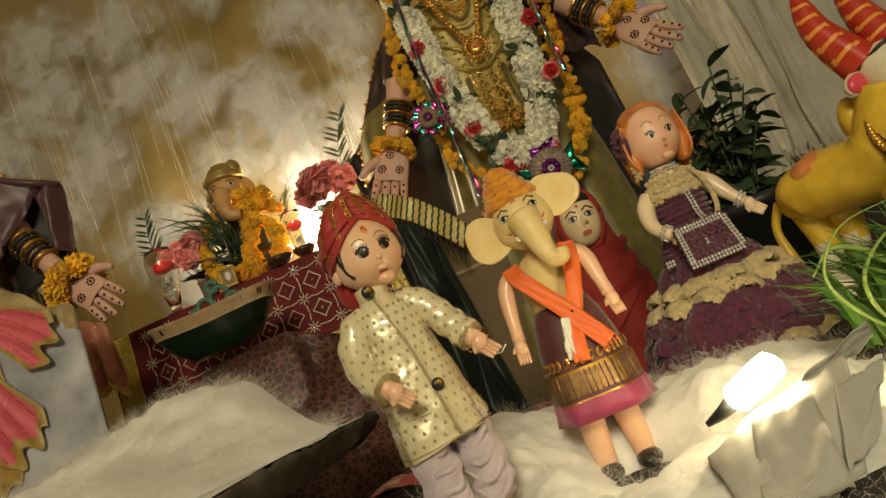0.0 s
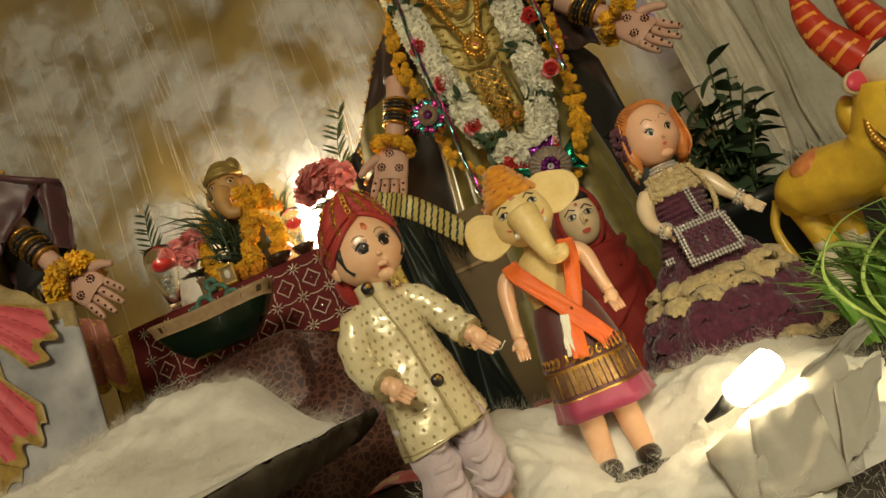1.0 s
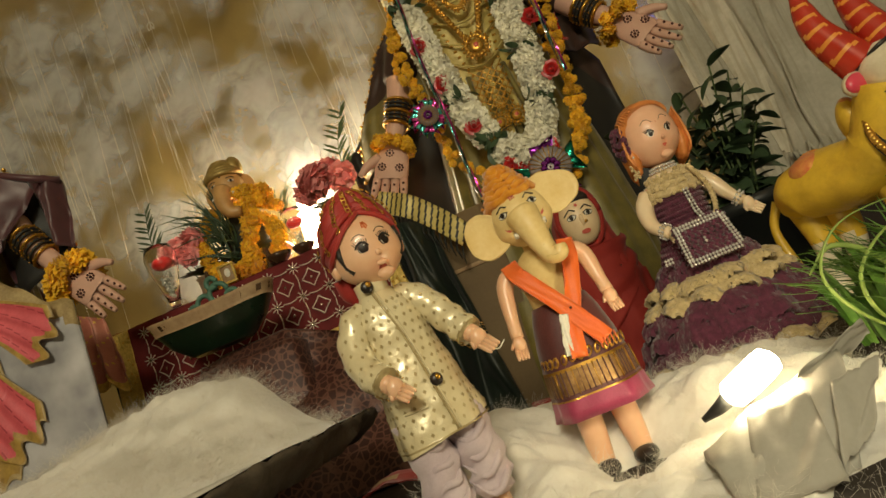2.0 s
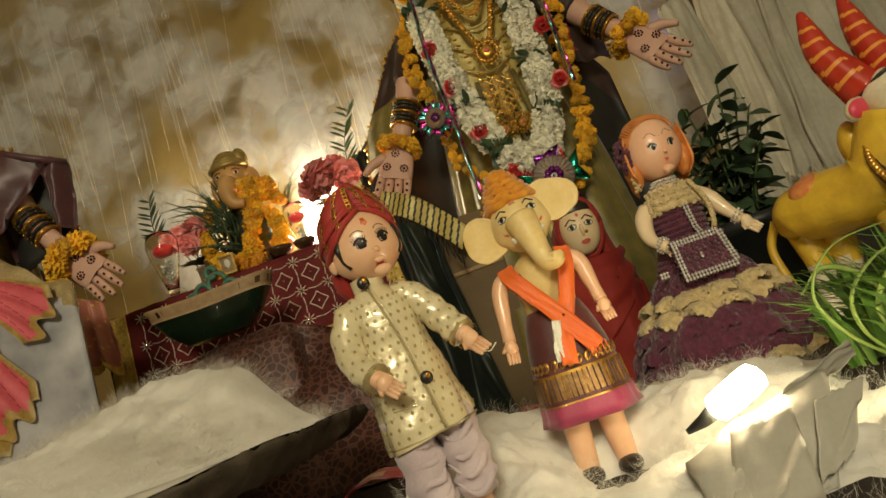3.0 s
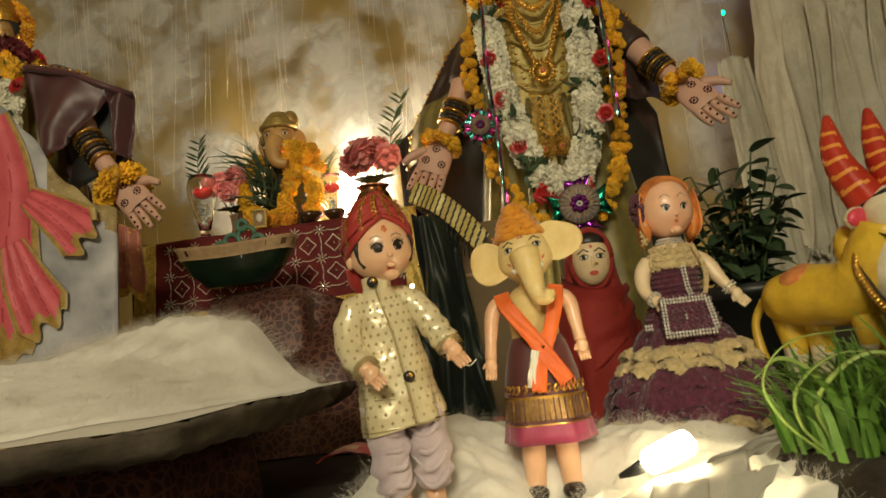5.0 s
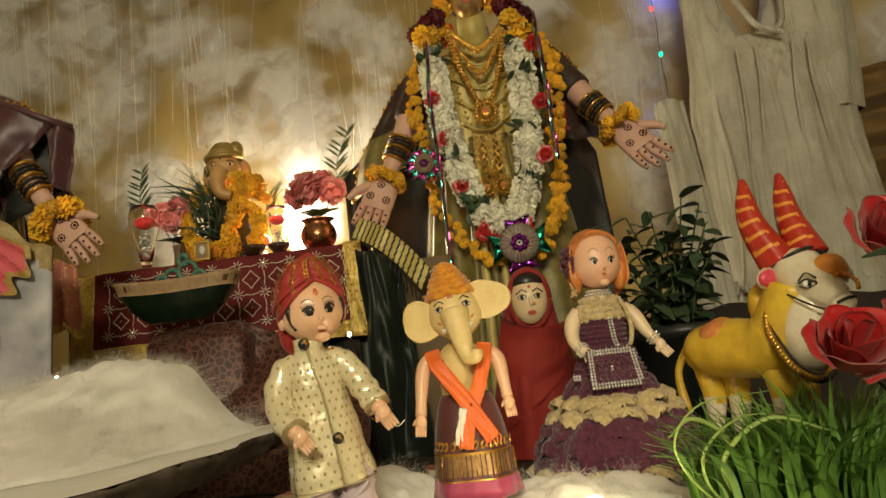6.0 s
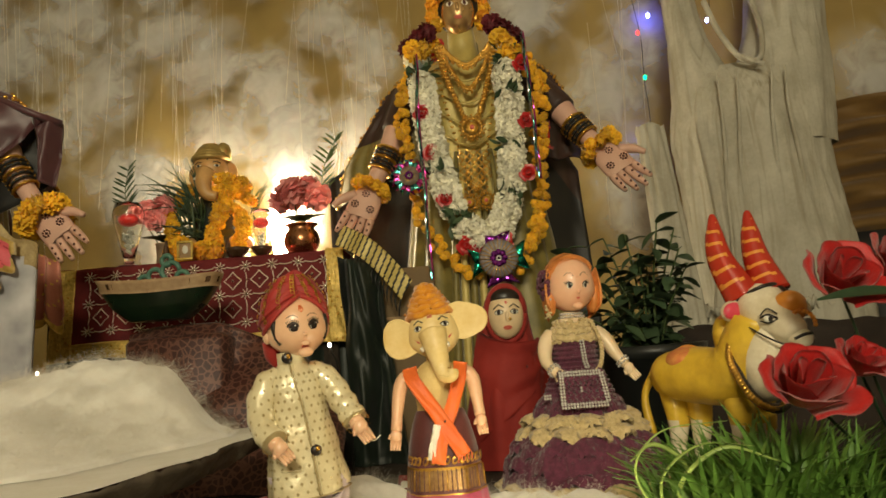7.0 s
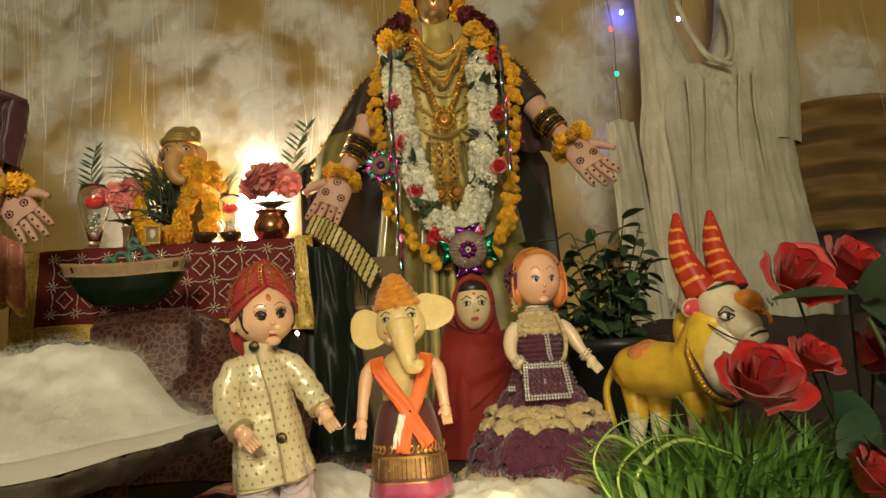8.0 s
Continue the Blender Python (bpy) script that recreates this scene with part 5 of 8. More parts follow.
    patch(g, c, r, 2.4, -30.2, 3.0, 1.6, LP, 1.055, -14)
    patch(g, c, r, 0, -32.6, 2.8, 1.6, LP, 1.06)
    patch(g, c, r, 0, 10, 1.3, 1.3, LP, 1.012, n=8)

    # hair close to the skull, fuller at the sides
    def hair(p):
        n = 1 + 0.03 * nz(p.x * 160, p.y * 160, p.z * 30) + 0.02 * nz(p.x * 500, p.y * 500, p.z * 60)
        return p * n

    g.blob((0, 0.0085, 0.0035), (0.0352, 0.0330, 0.0385), HA, 60, 34, warp=hair)
    for s in (-1, 1):
        g.blob((s * 0.0315, 0.004, -0.020), (0.0085, 0.015, 0.020), HA, 36, 24, (0, s * 8, 0), warp=hair)
        for k in range(16):
            a = 0.2 + 0.11 * k
            b = V(s * 0.034 * math.cos(a * 0.35), -0.012 + 0.0022 * k, 0.020 - 0.001 * k)
            g.tube(spline([b, b + V(s * 0.004, 0.001, -0.018), b + V(s * 0.0045, 0.0, -0.040), b + V(s * 0.001, -0.002, -0.052)], 4), [0.0008, 0.0018, 0.0020, 0.0008], HA, 5)
    for k in range(30):
        yaw = -75 + 5.2 * k
        p, d = on_ball(c, r, yaw, 52 - 0.0046 * yaw * yaw, 1.02)
        g.tube([p, p + V(d.x * 0.004, 0.004, 0.006), p + V(d.x * 0.003, 0.013, 0.009)], [0.0005, 0.0013, 0.0009], HA, 4)
    # knitted flower in the hair
    for i in range(110):
        d = V(rnd.gauss(0, 1), rnd.gauss(0, 1), rnd.gauss(0, 1)).normalized()
        g.blob(V(-0.0375, -0.002, 0.0) + V(d.x * 0.008, d.y * 0.010, d.z * 0.018), rnd.uniform(0.002, 0.0034), PU, 6, 4)
    for i in range(24):
        g.blob(V(-0.036 + rnd.uniform(-0.004, 0.004), -0.006, -0.024 - 0.0008 * i), 0.0019, CR, 6, 4)
    g.blob((-0.033, -0.010, -0.019), 0.0018, PE, 7, 5)
    g.x = None
    solid("girl_doll", g, [mat("pale_plastic", (0.86, 0.68, 0.46), (0.78, 0.60, 0.38), 0.32, 0, 12, 0.03, 200, coat=0.3, sub=0.1), PURPLEYARN, CREAMYARN, HAIR, PEARL, WHITE, IRIS, BLACK, LIPS, FACEPINK], "ginger-haired girl doll in a purple and cream crochet dress", "doll", pose(0.273, 0.872, 0.0, 0, 0, 6) @ Matrix.Diagonal((1, 1, 1.045, 1)))


girl_doll()


def veiled_figure():
    g = Geo()
    CL, FA, BK, WH, LP, GO, OR = range(7)

    def cloak(u, v):
        a = u * math.tau
        z = 0.345 * (1 - v)
        r = float(np.interp(v, (0, 0.06, 0.16, 0.3, 0.42, 0.7, 1), (0.003, 0.027, 0.046, 0.053, 0.066, 0.082, 0.096)))
        f = 1 + (0.05 * math.sin(7 * a + 4 * v) + 0.04 * math.sin(11 * a - 3 * v)) * min(1, v * 1.6)
        y = 0.82 * r * f * math.sin(a)
        front = max(0, -math.sin(a)) ** 6
        if 0.07 < v < 0.32:
            y += 0.030 * front
        return (r * f * math.cos(a), y, z)

    g.grid(cloak, 72, 44, CL, cu=True)
    # hem round the face and crossed folds
    ring = [V(0.036 * math.cos(a), -0.042 - 0.006 * math.sin(a), 0.284 + 0.053 * math.sin(a)) for a in (math.tau * i / 32 for i in range(33))]
    g.tube(ring, 0.0065, CL, 8)
    def wrap(u, v):
        a = -math.pi * (0.08 + 0.84 * u)
        z = 0.245 - (0.07 + 0.15 * u) * v + 0.03 * (u - 0.3) * (1 - v) - 0.02 * math.sin(u * 3.1) * (1 - v)
        r = 0.061 + (0.010 + 0.012 * u) * v + 0.005 * math.sin(v * 11 + u * 4) * (1 - 0.3 * v) + 0.004 * nz(u * 6, v * 5, 1)
        return (r * math.cos(a), 0.84 * r * math.sin(a) - 0.004, z)

    g.sheet(wrap, 36, 22, CL, 0.002)
    g.sheet(lambda u, v: (0.030 + 0.045 * u, -0.056 + 0.03 * u + 0.006 * math.sin(u * 9 + v * 4), 0.185 - 0.11 * v - 0.02 * u), 10, 12, CL, 0.002)
    c, r = V(0, -0.044, 0.283), (0.034, 0.026, 0.047)
    g.blob(c, r, FA, 24, 16)
    g.blob(c + V(0, 0.0, 0.032), (0.030, 0.021, 0.019), BK, 20, 10)
    g.blob(c + V(0, -0.024, -0.005), (0.0042, 0.006, 0.011), FA, 12, 8)
    for s in (-1, 1):
        patch(g, c, r, s * 26, 4, 15, 6.0, BK, 1.02)
        patch(g, c, r, s * 26, 4, 13, 4.6, WH, 1.035)
        patch(g, c, r, s * 25, 4, 6.0, 4.8, BK, 1.05)
        stroke(g, c, r, [(s * 10, 6), (s * 24, 10.5), (s * 38, 5)], 0.0006, BK, 1.04)
        stroke(g, c, r, [(s * 9, 15), (s * 26, 22), (s * 46, 12)], 0.0012, BK, 1.03)
    patch(g, c, r, 0, -31, 15, 5.5, LP, 1.07)
    patch(g, c, r, 0, 27, 5, 4, LP, 1.03)
    g.blob(c + V(0, -0.020, 0.021), (0.0028, 0.002, 0.004), GO, 8, 6)
    g.blob(c + V(0.006, -0.026, -0.010), (0.003, 0.002, 0.003), GO, 8, 6)
    solid("veiled_figure", g, [REDCLOTH, mat("painted_ivory_face", (0.88, 0.68, 0.42), (0.78, 0.56, 0.32), 0.4, 0, 20, 0.05), BLACK, WHITE, LIPS, GOLD, ORANGE], "painted mask figure wrapped in a red cotton veil", "figurine", pose(0.197, 1.305, 0.0, 0, 0, 3))


veiled_figure()


# ---- cow figurine ----
def cow():
    g = Geo()
    YE, IV, RD, OR, PK, BK, GO, WH, SD = range(9)
    spine = spline([(0.385, 0.872, 0.150), (0.395, 0.858, 0.166), (0.418, 0.825, 0.168), (0.442, 0.79, 0.166), (0.458, 0.768, 0.178), (0.466, 0.755, 0.205), (0.472, 0.745, 0.235)], 6)
    g.tube(spine, [0.014, 0.031, 0.036, 0.035, 0.038, 0.034, 0.029], YE, 26)
    # white face
    head = spline([(0.478, 0.764, 0.254), (0.481, 0.745, 0.243), (0.487, 0.723, 0.228), (0.495, 0.705, 0.213), (0.498, 0.700, 0.208)], 5)
    g.tube(head, [0.024, 0.030, 0.0275, 0.021, 0.0165, 0.011], IV, 28)
    g.blob((0.4985, 0.699, 0.2065), (0.0145, 0.011, 0.0115), IV, 18, 12)
    g.blob((0.479, 0.741, 0.192), (0.033, 0.033, 0.056), IV, 28, 18, (0, 10, 0))
    # legs
    for x, y in ((0.398, 0.872), (0.425, 0.862), (0.448, 0.775), (0.476, 0.785)):
        g.tube(spline([(x, y, 0.155), (x + 0.002, y - 0.004, 0.11), (x, y, 0.075), (x, y - 0.004, 0.042)], 5), [0.020, 0.0145, 0.0100, 0.0105], YE, 14, mfn=lambda u, v: IV if u > 0.34 + 0.05 * math.sin(v * 12) else YE)
        g.tube([(x, y - 0.004, 0.046), (x, y - 0.005, 0.036)], [0.013, 0.0145], IV, 12)
    # tail
    g.tube(spline([(0.378, 0.885, 0.17), (0.365, 0.893, 0.14), (0.368, 0.885, 0.09)], 5), [0.006, 0.005, 0.007], YE, 8)
    # hump and saddle cloth
    g.blob((0.446, 0.785, 0.214), (0.014, 0.020, 0.026), YE, 16, 10, (25, 0, -25))
    g.blob((0.4465, 0.785, 0.2170), (0.0125, 0.018, 0.0240), SD, 16, 10, (25, 0, -25))
    g.blob((0.413, 0.833, 0.186), (0.030, 0.034, 0.0190), SD, 24, 12, (0, 0, -28))
    for k in range(8):
        a = k * math.pi / 8
        g.tube(spline([(0.413 + 0.024 * math.cos(a), 0.833 + 0.026 * math.sin(a), 0.1965), (0.413, 0.833, 0.2060), (0.413 - 0.024 * math.cos(a), 0.833 - 0.026 * math.sin(a), 0.1965)], 4), 0.001, OR, 5)
    # horns
    for base, bend, tip in (((0.464, 0.755, 0.258), (0.446, 0.768, 0.31), (0.447, 0.778, 0.361)), ((0.496, 0.750, 0.262), (0.488, 0.765, 0.31), (0.489, 0.776, 0.362))):
        line = spline([base, bend, tip], 26)
        g.tube(line, [0.0215, 0.0185, 0.0150, 0.0115, 0.0048], RD, 36, mfn=lambda u, v: OR if (u * 6.5 + 0.9 * v + 0.12 * math.sin(u * 40)) % 1 < 0.42 and 0.08 < u < 0.92 and (0.0 < v < 0.30 or v > 0.77) else RD)
        g.blob(tip, 0.0045, RD, 10, 6)
    g.tube(spline([(0.452, 0.748, 0.254), (0.470, 0.728, 0.266), (0.492, 0.731, 0.270), (0.510, 0.744, 0.262)], 5), 0.0022, BK, 6)
    # ears
    g.blob((0.447, 0.748, 0.243), (0.017, 0.008, 0.0125), IV, 16, 10, (0, -12, 20))
    g.blob((0.446, 0.744, 0.243), (0.014, 0.006, 0.010), PK, 16, 10, (0, -12, 20))
    g.blob((0.516, 0.738, 0.242), (0.017, 0.008, 0.0115), IV, 16, 10, (0, 20, -10))
    # face ornaments: orange forehead patch with red centre
    g.blob((0.500, 0.7205, 0.241), (0.0195, 0.025, 0.0165), OR, 22, 14, (-35, 0, -10))
    g.blob((0.501, 0.712, 0.248), (0.0090, 0.012, 0.0095), RD, 14, 10, (-35, 0, -10))
    for i in range(9):
        a = -0.4 + 0.33 * i
        g.blob((0.504 + 0.012 * math.cos(a), 0.696 + 0.006 * math.sin(a), 0.225 + 0.012 * math.sin(a)), 0.0028, OR, 6, 4)
    # eye
    ec = V(0.4700, 0.7065, 0.2300)
    g.blob(ec, (0.0065, 0.0045, 0.0045), WH, 12, 8, (0, 8, 35))
    g.blob(ec + V(0.0005, -0.003, 0.0), (0.003, 0.003, 0.0032), BK, 10, 7, (0, 8, 35))
    for dz, w in ((0.005, 0.0012), (-0.0045, 0.0008), (0.0115, 0.0009)):
        g.tube(spline([ec + V(-0.0075, 0.003, dz * 0.35), ec + V(-0.001, -0.0032, dz), ec + V(0.008, -0.0062, dz * 0.1 + (0.004 if dz > 0.01 else 0))], 5), w, BK, 5)
    # bridle line and muzzle
    g.tube(spline([(0.4515, 0.730, 0.226), (0.462, 0.708, 0.213), (0.474, 0.697, 0.204), (0.487, 0.6895, 0.198)], 5), 0.0012, BK, 5)
    g.tube(spline([(0.489, 0.6895, 0.2065), (0.498, 0.687, 0.2105), (0.509, 0.6905, 0.2115)], 4), 0.0017, BK, 5)
    # neck garland band
    ring = spline([(0.463, 0.775, 0.235), (0.444, 0.752, 0.212), (0.436, 0.742, 0.189), (0.440, 0.733, 0.166), (0.451, 0.726, 0.143), (0.472, 0.728, 0.130), (0.492, 0.74, 0.135), (0.507, 0.76, 0.16)], 6)
    g.tube(ring, 0.0058, BK, 8)
    for i in range(1, len(ring) - 1):
        d = (ring[i + 1] - ring[i - 1]).normalized()
        g.blob(ring[i] + V(-0.003, -0.0035, 0.0005), (0.0042, 0.0036, 0.0042), GO, 8, 6)
    solid("cow_figurine", g, [COWYELLOW, COWWHITE, HORNRED, ORANGEPAINT, EARPINK, BLACK, GOLD, WHITE, mat("salmon_paint", (0.60, 0.13, 0.06), (0.72, 0.34, 0.08), 0.4, 0, 110, 0.5, 300, coat=0.2)], "painted yellow and ivory cow figurine with red striped horns", "figurine")


cow()


# ---- flowers: shared meshes ----
def bloom_mesh(name, m, r, n, width, flat=0.75, ruffle=0.35, seed=1):
    """A full flower head of many short petals."""
    rr = random.Random(seed)
    g = Geo()
    g.blob((0, 0, 0), (r * 0.78, r * 0.78, r * 0.78 * flat), 0, 12, 7)
    for i in range(n):
        z = 1 - 2 * (i + 0.5) / n
        a = i * 2.39996 + rr.uniform(-0.2, 0.2)
        s = math.sqrt(max(0, 1 - z * z))
        d = V(s * math.cos(a), s * math.sin(a), z)
        up = V(0, 0, 1) if abs(z) < 0.9 else V(1, 0, 0)
        up = (up + V(rr.uniform(-1, 1), rr.uniform(-1, 1), 0) * 0.5)
        p = V(d.x * r * 0.5, d.y * r * 0.5, d.z * r * 0.5 * flat)
        e = V(d.x, d.y, d.z * flat) + V(rr.uniform(-1, 1), rr.uniform(-1, 1), rr.uniform(-1, 1)) * ruffle * 0.4
        g.leaf(p, e, up, r * rr.uniform(0.48, 0.62), r * width, 0, rr.uniform(-0.3, 0.3), 0.35, 2, 0.14)
    return g.mesh(name, [m])


MARI = [bloom_mesh("marigold", MARIGOLD, 0.021, 80, 0.34, seed=s) for s in (1, 2)]
MARIO = [bloom_mesh("marigold", MARIORANGE, 0.021, 80, 0.34, seed=s) for s in (3, 4)]
CHRY = [bloom_mesh("white_flower", CHRYSANTH, 0.0235, 70, 0.42, 0.8, 0.7, seed=s) for s in (5, 6, 7)]


def rose_mesh(name, m, r, n=13, seed=3):
    rr = random.Random(seed)
    g = Geo()
    for i in range(n):
        k = i / (n - 1)
        a0 = i * 2.39996
        rad = r * (0.12 + 0.62 * k)
        h = r * (0.95 - 0.35 * k)
        span = 1.9 - 0.5 * k

        def fn(u, v):
            a = a0 + (u - 0.5) * span
            flare = rad * (0.35 + 0.65 * v) + r * 0.34 * k * v ** 3
            z = -r * 0.45 + h * v * (1 - 0.10 * (2 * u - 1) ** 2) - 0.30 * r * k * v ** 4
            w = 1 + 0.05 * math.sin(u * 9 + i) * v
            return (flare * w * math.cos(a), flare * w * math.sin(a), z)

        g.grid(fn, 6, 5, 0)
    g.blob((0, 0, -r * 0.25), (r * 0.3, r * 0.3, r * 0.35), 0, 8, 6)
    return g.mesh(name, [m])


ROSE = rose_mesh("rose_head", ROSERED, 0.018)


def scatter(parent, me, p, rot=None, s=1.0, name=None):
    ob = new(name or me.name.split(".")[0], me)
    ob.parent = parent
    r = rot or (rnd.uniform(0, 6.3), rnd.uniform(0, 6.3), rnd.uniform(0, 6.3))
    ob.matrix_local = Matrix.LocRotScale(Vector(p), Euler(r), Vector((s, s, s)))
    return ob


def rope(points, n):
    line = spline(points, 12)
    return [line[round(i * (len(line) - 1) / (n - 1))] for i in range(n)]


def facing(tx=0.0, tz=0.0):
    return (radians(90 + tx), 0.0, radians(tz))


# ---- standing goddess statues ----
def palm_shape(g, wrist, along, out, thumb, s, SK, HN):
    """An open palm with fingers; along: wrist to fingertips; out: the way the palm faces."""
    along, out = Vector(along).normalized(), Vector(out).normalized()
    side = along.cross(out).normalized() * thumb
    w = Vector(wrist)
    n = 10

    def plate(u, v):
        a = u * math.tau
        k = float(np.interp(v, (0, 0.3, 0.8, 1), (0.019, 0.029, 0.031, 0.028))) * s
        return w + along * (0.066 * s * v) + side * k * math.cos(a) + out * 0.011 * s * math.sin(a)

    g.grid(plate, 16, 6, SK, cu=True)
    tips = []
    for i, (off, ln) in enumerate(((-0.0235, 0.046), (-0.008, 0.056), (0.0075, 0.053), (0.0225, 0.042))):
        b = w + along * 0.062 * s + side * off * s
        d = (along + side * off * 4.5).normalized()
        pts = [b, b + d * ln * 0.45 * s + out * 0.002 * s, b + d * ln * s + out * 0.008 * s]
        g.tube(spline(pts, 4), [0.0078 * s, 0.0075 * s, 0.0066 * s, 0.004 * s], SK, 9)
        for q in (0.3, 0.62, 0.9):
            p = b + d * ln * q * s + out * (0.0085 + 0.005 * q) * s
            g.blob(p, 0.0024 * s, HN, 6, 4)
    b = w + along * 0.022 * s - side * 0.024 * s
    d = (along * 0.75 - side * 0.75 + out * 0.2).normalized()
    g.tube(spline([b, b + d * 0.026 * s, b + (d + along * 0.25).normalized() * 0.05 * s], 4), [0.010 * s, 0.0085 * s, 0.005 * s], SK, 9)
    # henna wheels
    for x, y in ((-0.004, 0.018), (0.015, 0.046), (-0.016, 0.045)):
        c = w + along * y * s + side * x * s + out * 0.0112 * s
        g.blob(c, 0.0026 * s, HN, 7, 4)
        for k in range(8):
            q = math.tau * k / 8
            g.blob(c + (along * math.cos(q) + side * math.sin(q)) * 0.0062 * s, 0.0019 * s, HN, 6, 4)


def goddess(name, m, label, right_arm, left_arm, sleeve=False):
    """A draped statue on a cone stand, with outstretched arms; local origin at its foot."""
    g = Geo()
    SK, OL, GS, BK, PU, GO, FA, HN, LP, WH = range(10)
    pl = lambda a, z, n: 1 + 0.03 * math.sin(n * a + 2 * z) + 0.02 * nz(a * 3, z * 6)
    # skirt
    prof = [(0.205, 0.0), (0.202, 0.08), (0.190, 0.25), (0.172, 0.42), (0.15, 0.58), (0.14, 0.70), (0.145, 0.80), (0.13, 0.87), (0.06, 0.905), (0.035, 0.92), (0.032, 0.96)]

    def body(u, v):
        a = u * math.tau
        z = float(np.interp(v, np.linspace(0, 1, len(prof)), [p[1] for p in prof]))
        r = float(np.interp(v, np.linspace(0, 1, len(prof)), [p[0] for p in prof]))
        w = pl(a, z, 19) + 0.03 * math.sin(8 * a + 5 * z) * (1 - v)
        return (r * w * math.cos(a), 0.02 + 0.72 * r * w * math.sin(a), z)

    g.grid(body, 110, 50, OL, cu=True, mfn=lambda u, v: GS if 0.655 < u < 0.85 and v > 0.38 else OL)
    # pleated fold panel down the front
    for k in range(7):
        x = -0.055 + 0.018 * k
        g.tube(spline([(x * 0.7, -0.092, 0.66), (x, -0.118, 0.45), (x * 1.2, -0.126, 0.2), (x * 1.3, -0.134, 0.01)], 5), [0.006, 0.009, 0.011], GS if k % 2 else OL, 7)
    for k in range(5):
        z = 0.835 - 0.05 * k
        g.tube(spline([(-0.075 + 0.004 * k, -0.083, z + 0.02), (0.0, -0.104, z - 0.016), (0.08 - 0.004 * k, -0.083, z + 0.028)], 5), 0.0028, GS, 6)
    # dark cloak behind the arms, spread wider low down to block the altar lamp
    for s in (-1, 1):
        def cl(u, v):
            x = s * (0.05 + ((0.205 if s > 0 else 0.225) * (0.35 if sleeve and s > 0 else 1) + (0.03 if s > 0 or sleeve else 0.13) * v) * u)
            top = 0.86 - 0.22 * u ** 1.5
            return (x, 0.03 + 0.05 * u + 0.016 * math.sin(u * 8 + v * 3) + 0.008 * nz(u * 5, v * 7, 3), top - (top - 0.01) * v)
        g.sheet(cl, 26, 22, BK, 0.004, mfn=lambda u, v: PU if v < 0.12 else BK)
    # added dark panel that keeps the altar lamp's light off the skirt
    if not sleeve:
        g.sheet(lambda u, v: (-0.37 + 0.27 * u, 0.118 + 0.010 * math.sin(u * 22) + 0.006 * nz(u * 6, v * 4, 5), 0.478 + (0.20 + 0.14 * u) * v), 40, 14, BK, 0.004)
    # shawl over the shoulders
    for s in (-1, 1):
        def sh(u, v):
            q = (0, 0.25, 0.5, 0.75, 1)
            if s < 0:
                xi, zi, xo, zo = (0.08, 0.125, 0.16, 0.19, 0.22), (0.915, 0.85, 0.77, 0.69, 0.61), (0.12, 0.205, 0.255, 0.315, 0.340), (0.935, 0.85, 0.765, 0.675, 0.585)
            else:
                xi, zi, xo, zo = (0.08, 0.12, 0.14, 0.16, 0.17), (0.915, 0.85, 0.78, 0.71, 0.64), (0.15, 0.205, 0.235, 0.255, 0.262), (0.925, 0.875, 0.815, 0.745, 0.66)
            a, b = (float(np.interp(v, q, xi)), float(np.interp(v, q, zi))), (float(np.interp(v, q, xo)), float(np.interp(v, q, zo)))
            fold = 0.010 * math.sin(u * 9 + v * 5) + 0.006 * nz(u * 5, v * 6, 8)
            return (s * (a[0] + (b[0] - a[0]) * u), -0.045 + 0.09 * u + fold, a[1] + (b[1] - a[1]) * u + 0.012 * math.sin(u * 3.1) * (1 - v))
        g.sheet(sh, 16, 24, PU, 0.004, mfn=lambda u, v: OL if v > 0.62 and s < 0 else PU)
        for i in range(24):
            v = i / 23
            p = Vector(sh(1, v))
            g.blob(p, (0.005, 0.005, 0.0055), GO, 6, 4)
            if i % 3 == 0:
                g.blob(p + V(s * 0.008, -0.004, -0.006), 0.004, GO, 6, 4)
    # arms
    right, left = spline(right_arm, 6), spline(left_arm, 6)
    for line, out, th in ((right, (0.15, -0.9, 0.25), -1), (left, (-0.1, -0.9, 0.3), 1)):
        g.tube(line, [0.034, 0.032, 0.030, 0.026, 0.021, 0.019], SK, 18)
        g.tube(line[:9], [0.040, 0.039, 0.037, 0.035], PU, 18)
        d = (line[-1] - line[-3]).normalized()
        palm_shape(g, line[-1], d + (V(0.15, 0.0, 0.0) if sleeve and th > 0 else V(0, -0.05, -0.12)), out, th, 1.18, SK, HN)
        # bangles
        for q in range(7):
            i = len(line) - 4 - q * 0.55
            k = int(i)
            p = line[k].lerp(line[k + 1], i - k)
            dd = (line[k + 1] - line[k]).normalized()
            s1 = dd.cross(V(0, 1, 0)).normalized()
            s2 = dd.cross(s1)
            rad = 0.026 + 0.0006 * q
            g.tube([p + (s1 * math.cos(a) + s2 * math.sin(a)) * rad for a in (math.tau * j / 20 for j in range(21))], 0.0036, BK if q % 3 else GO, 6, cap=False)
            for j in range(12):
                a = math.tau * j / 12
                g.blob(p + (s1 * math.cos(a) + s2 * math.sin(a)) * (rad + 0.0034), 0.002, GO, 5, 3)
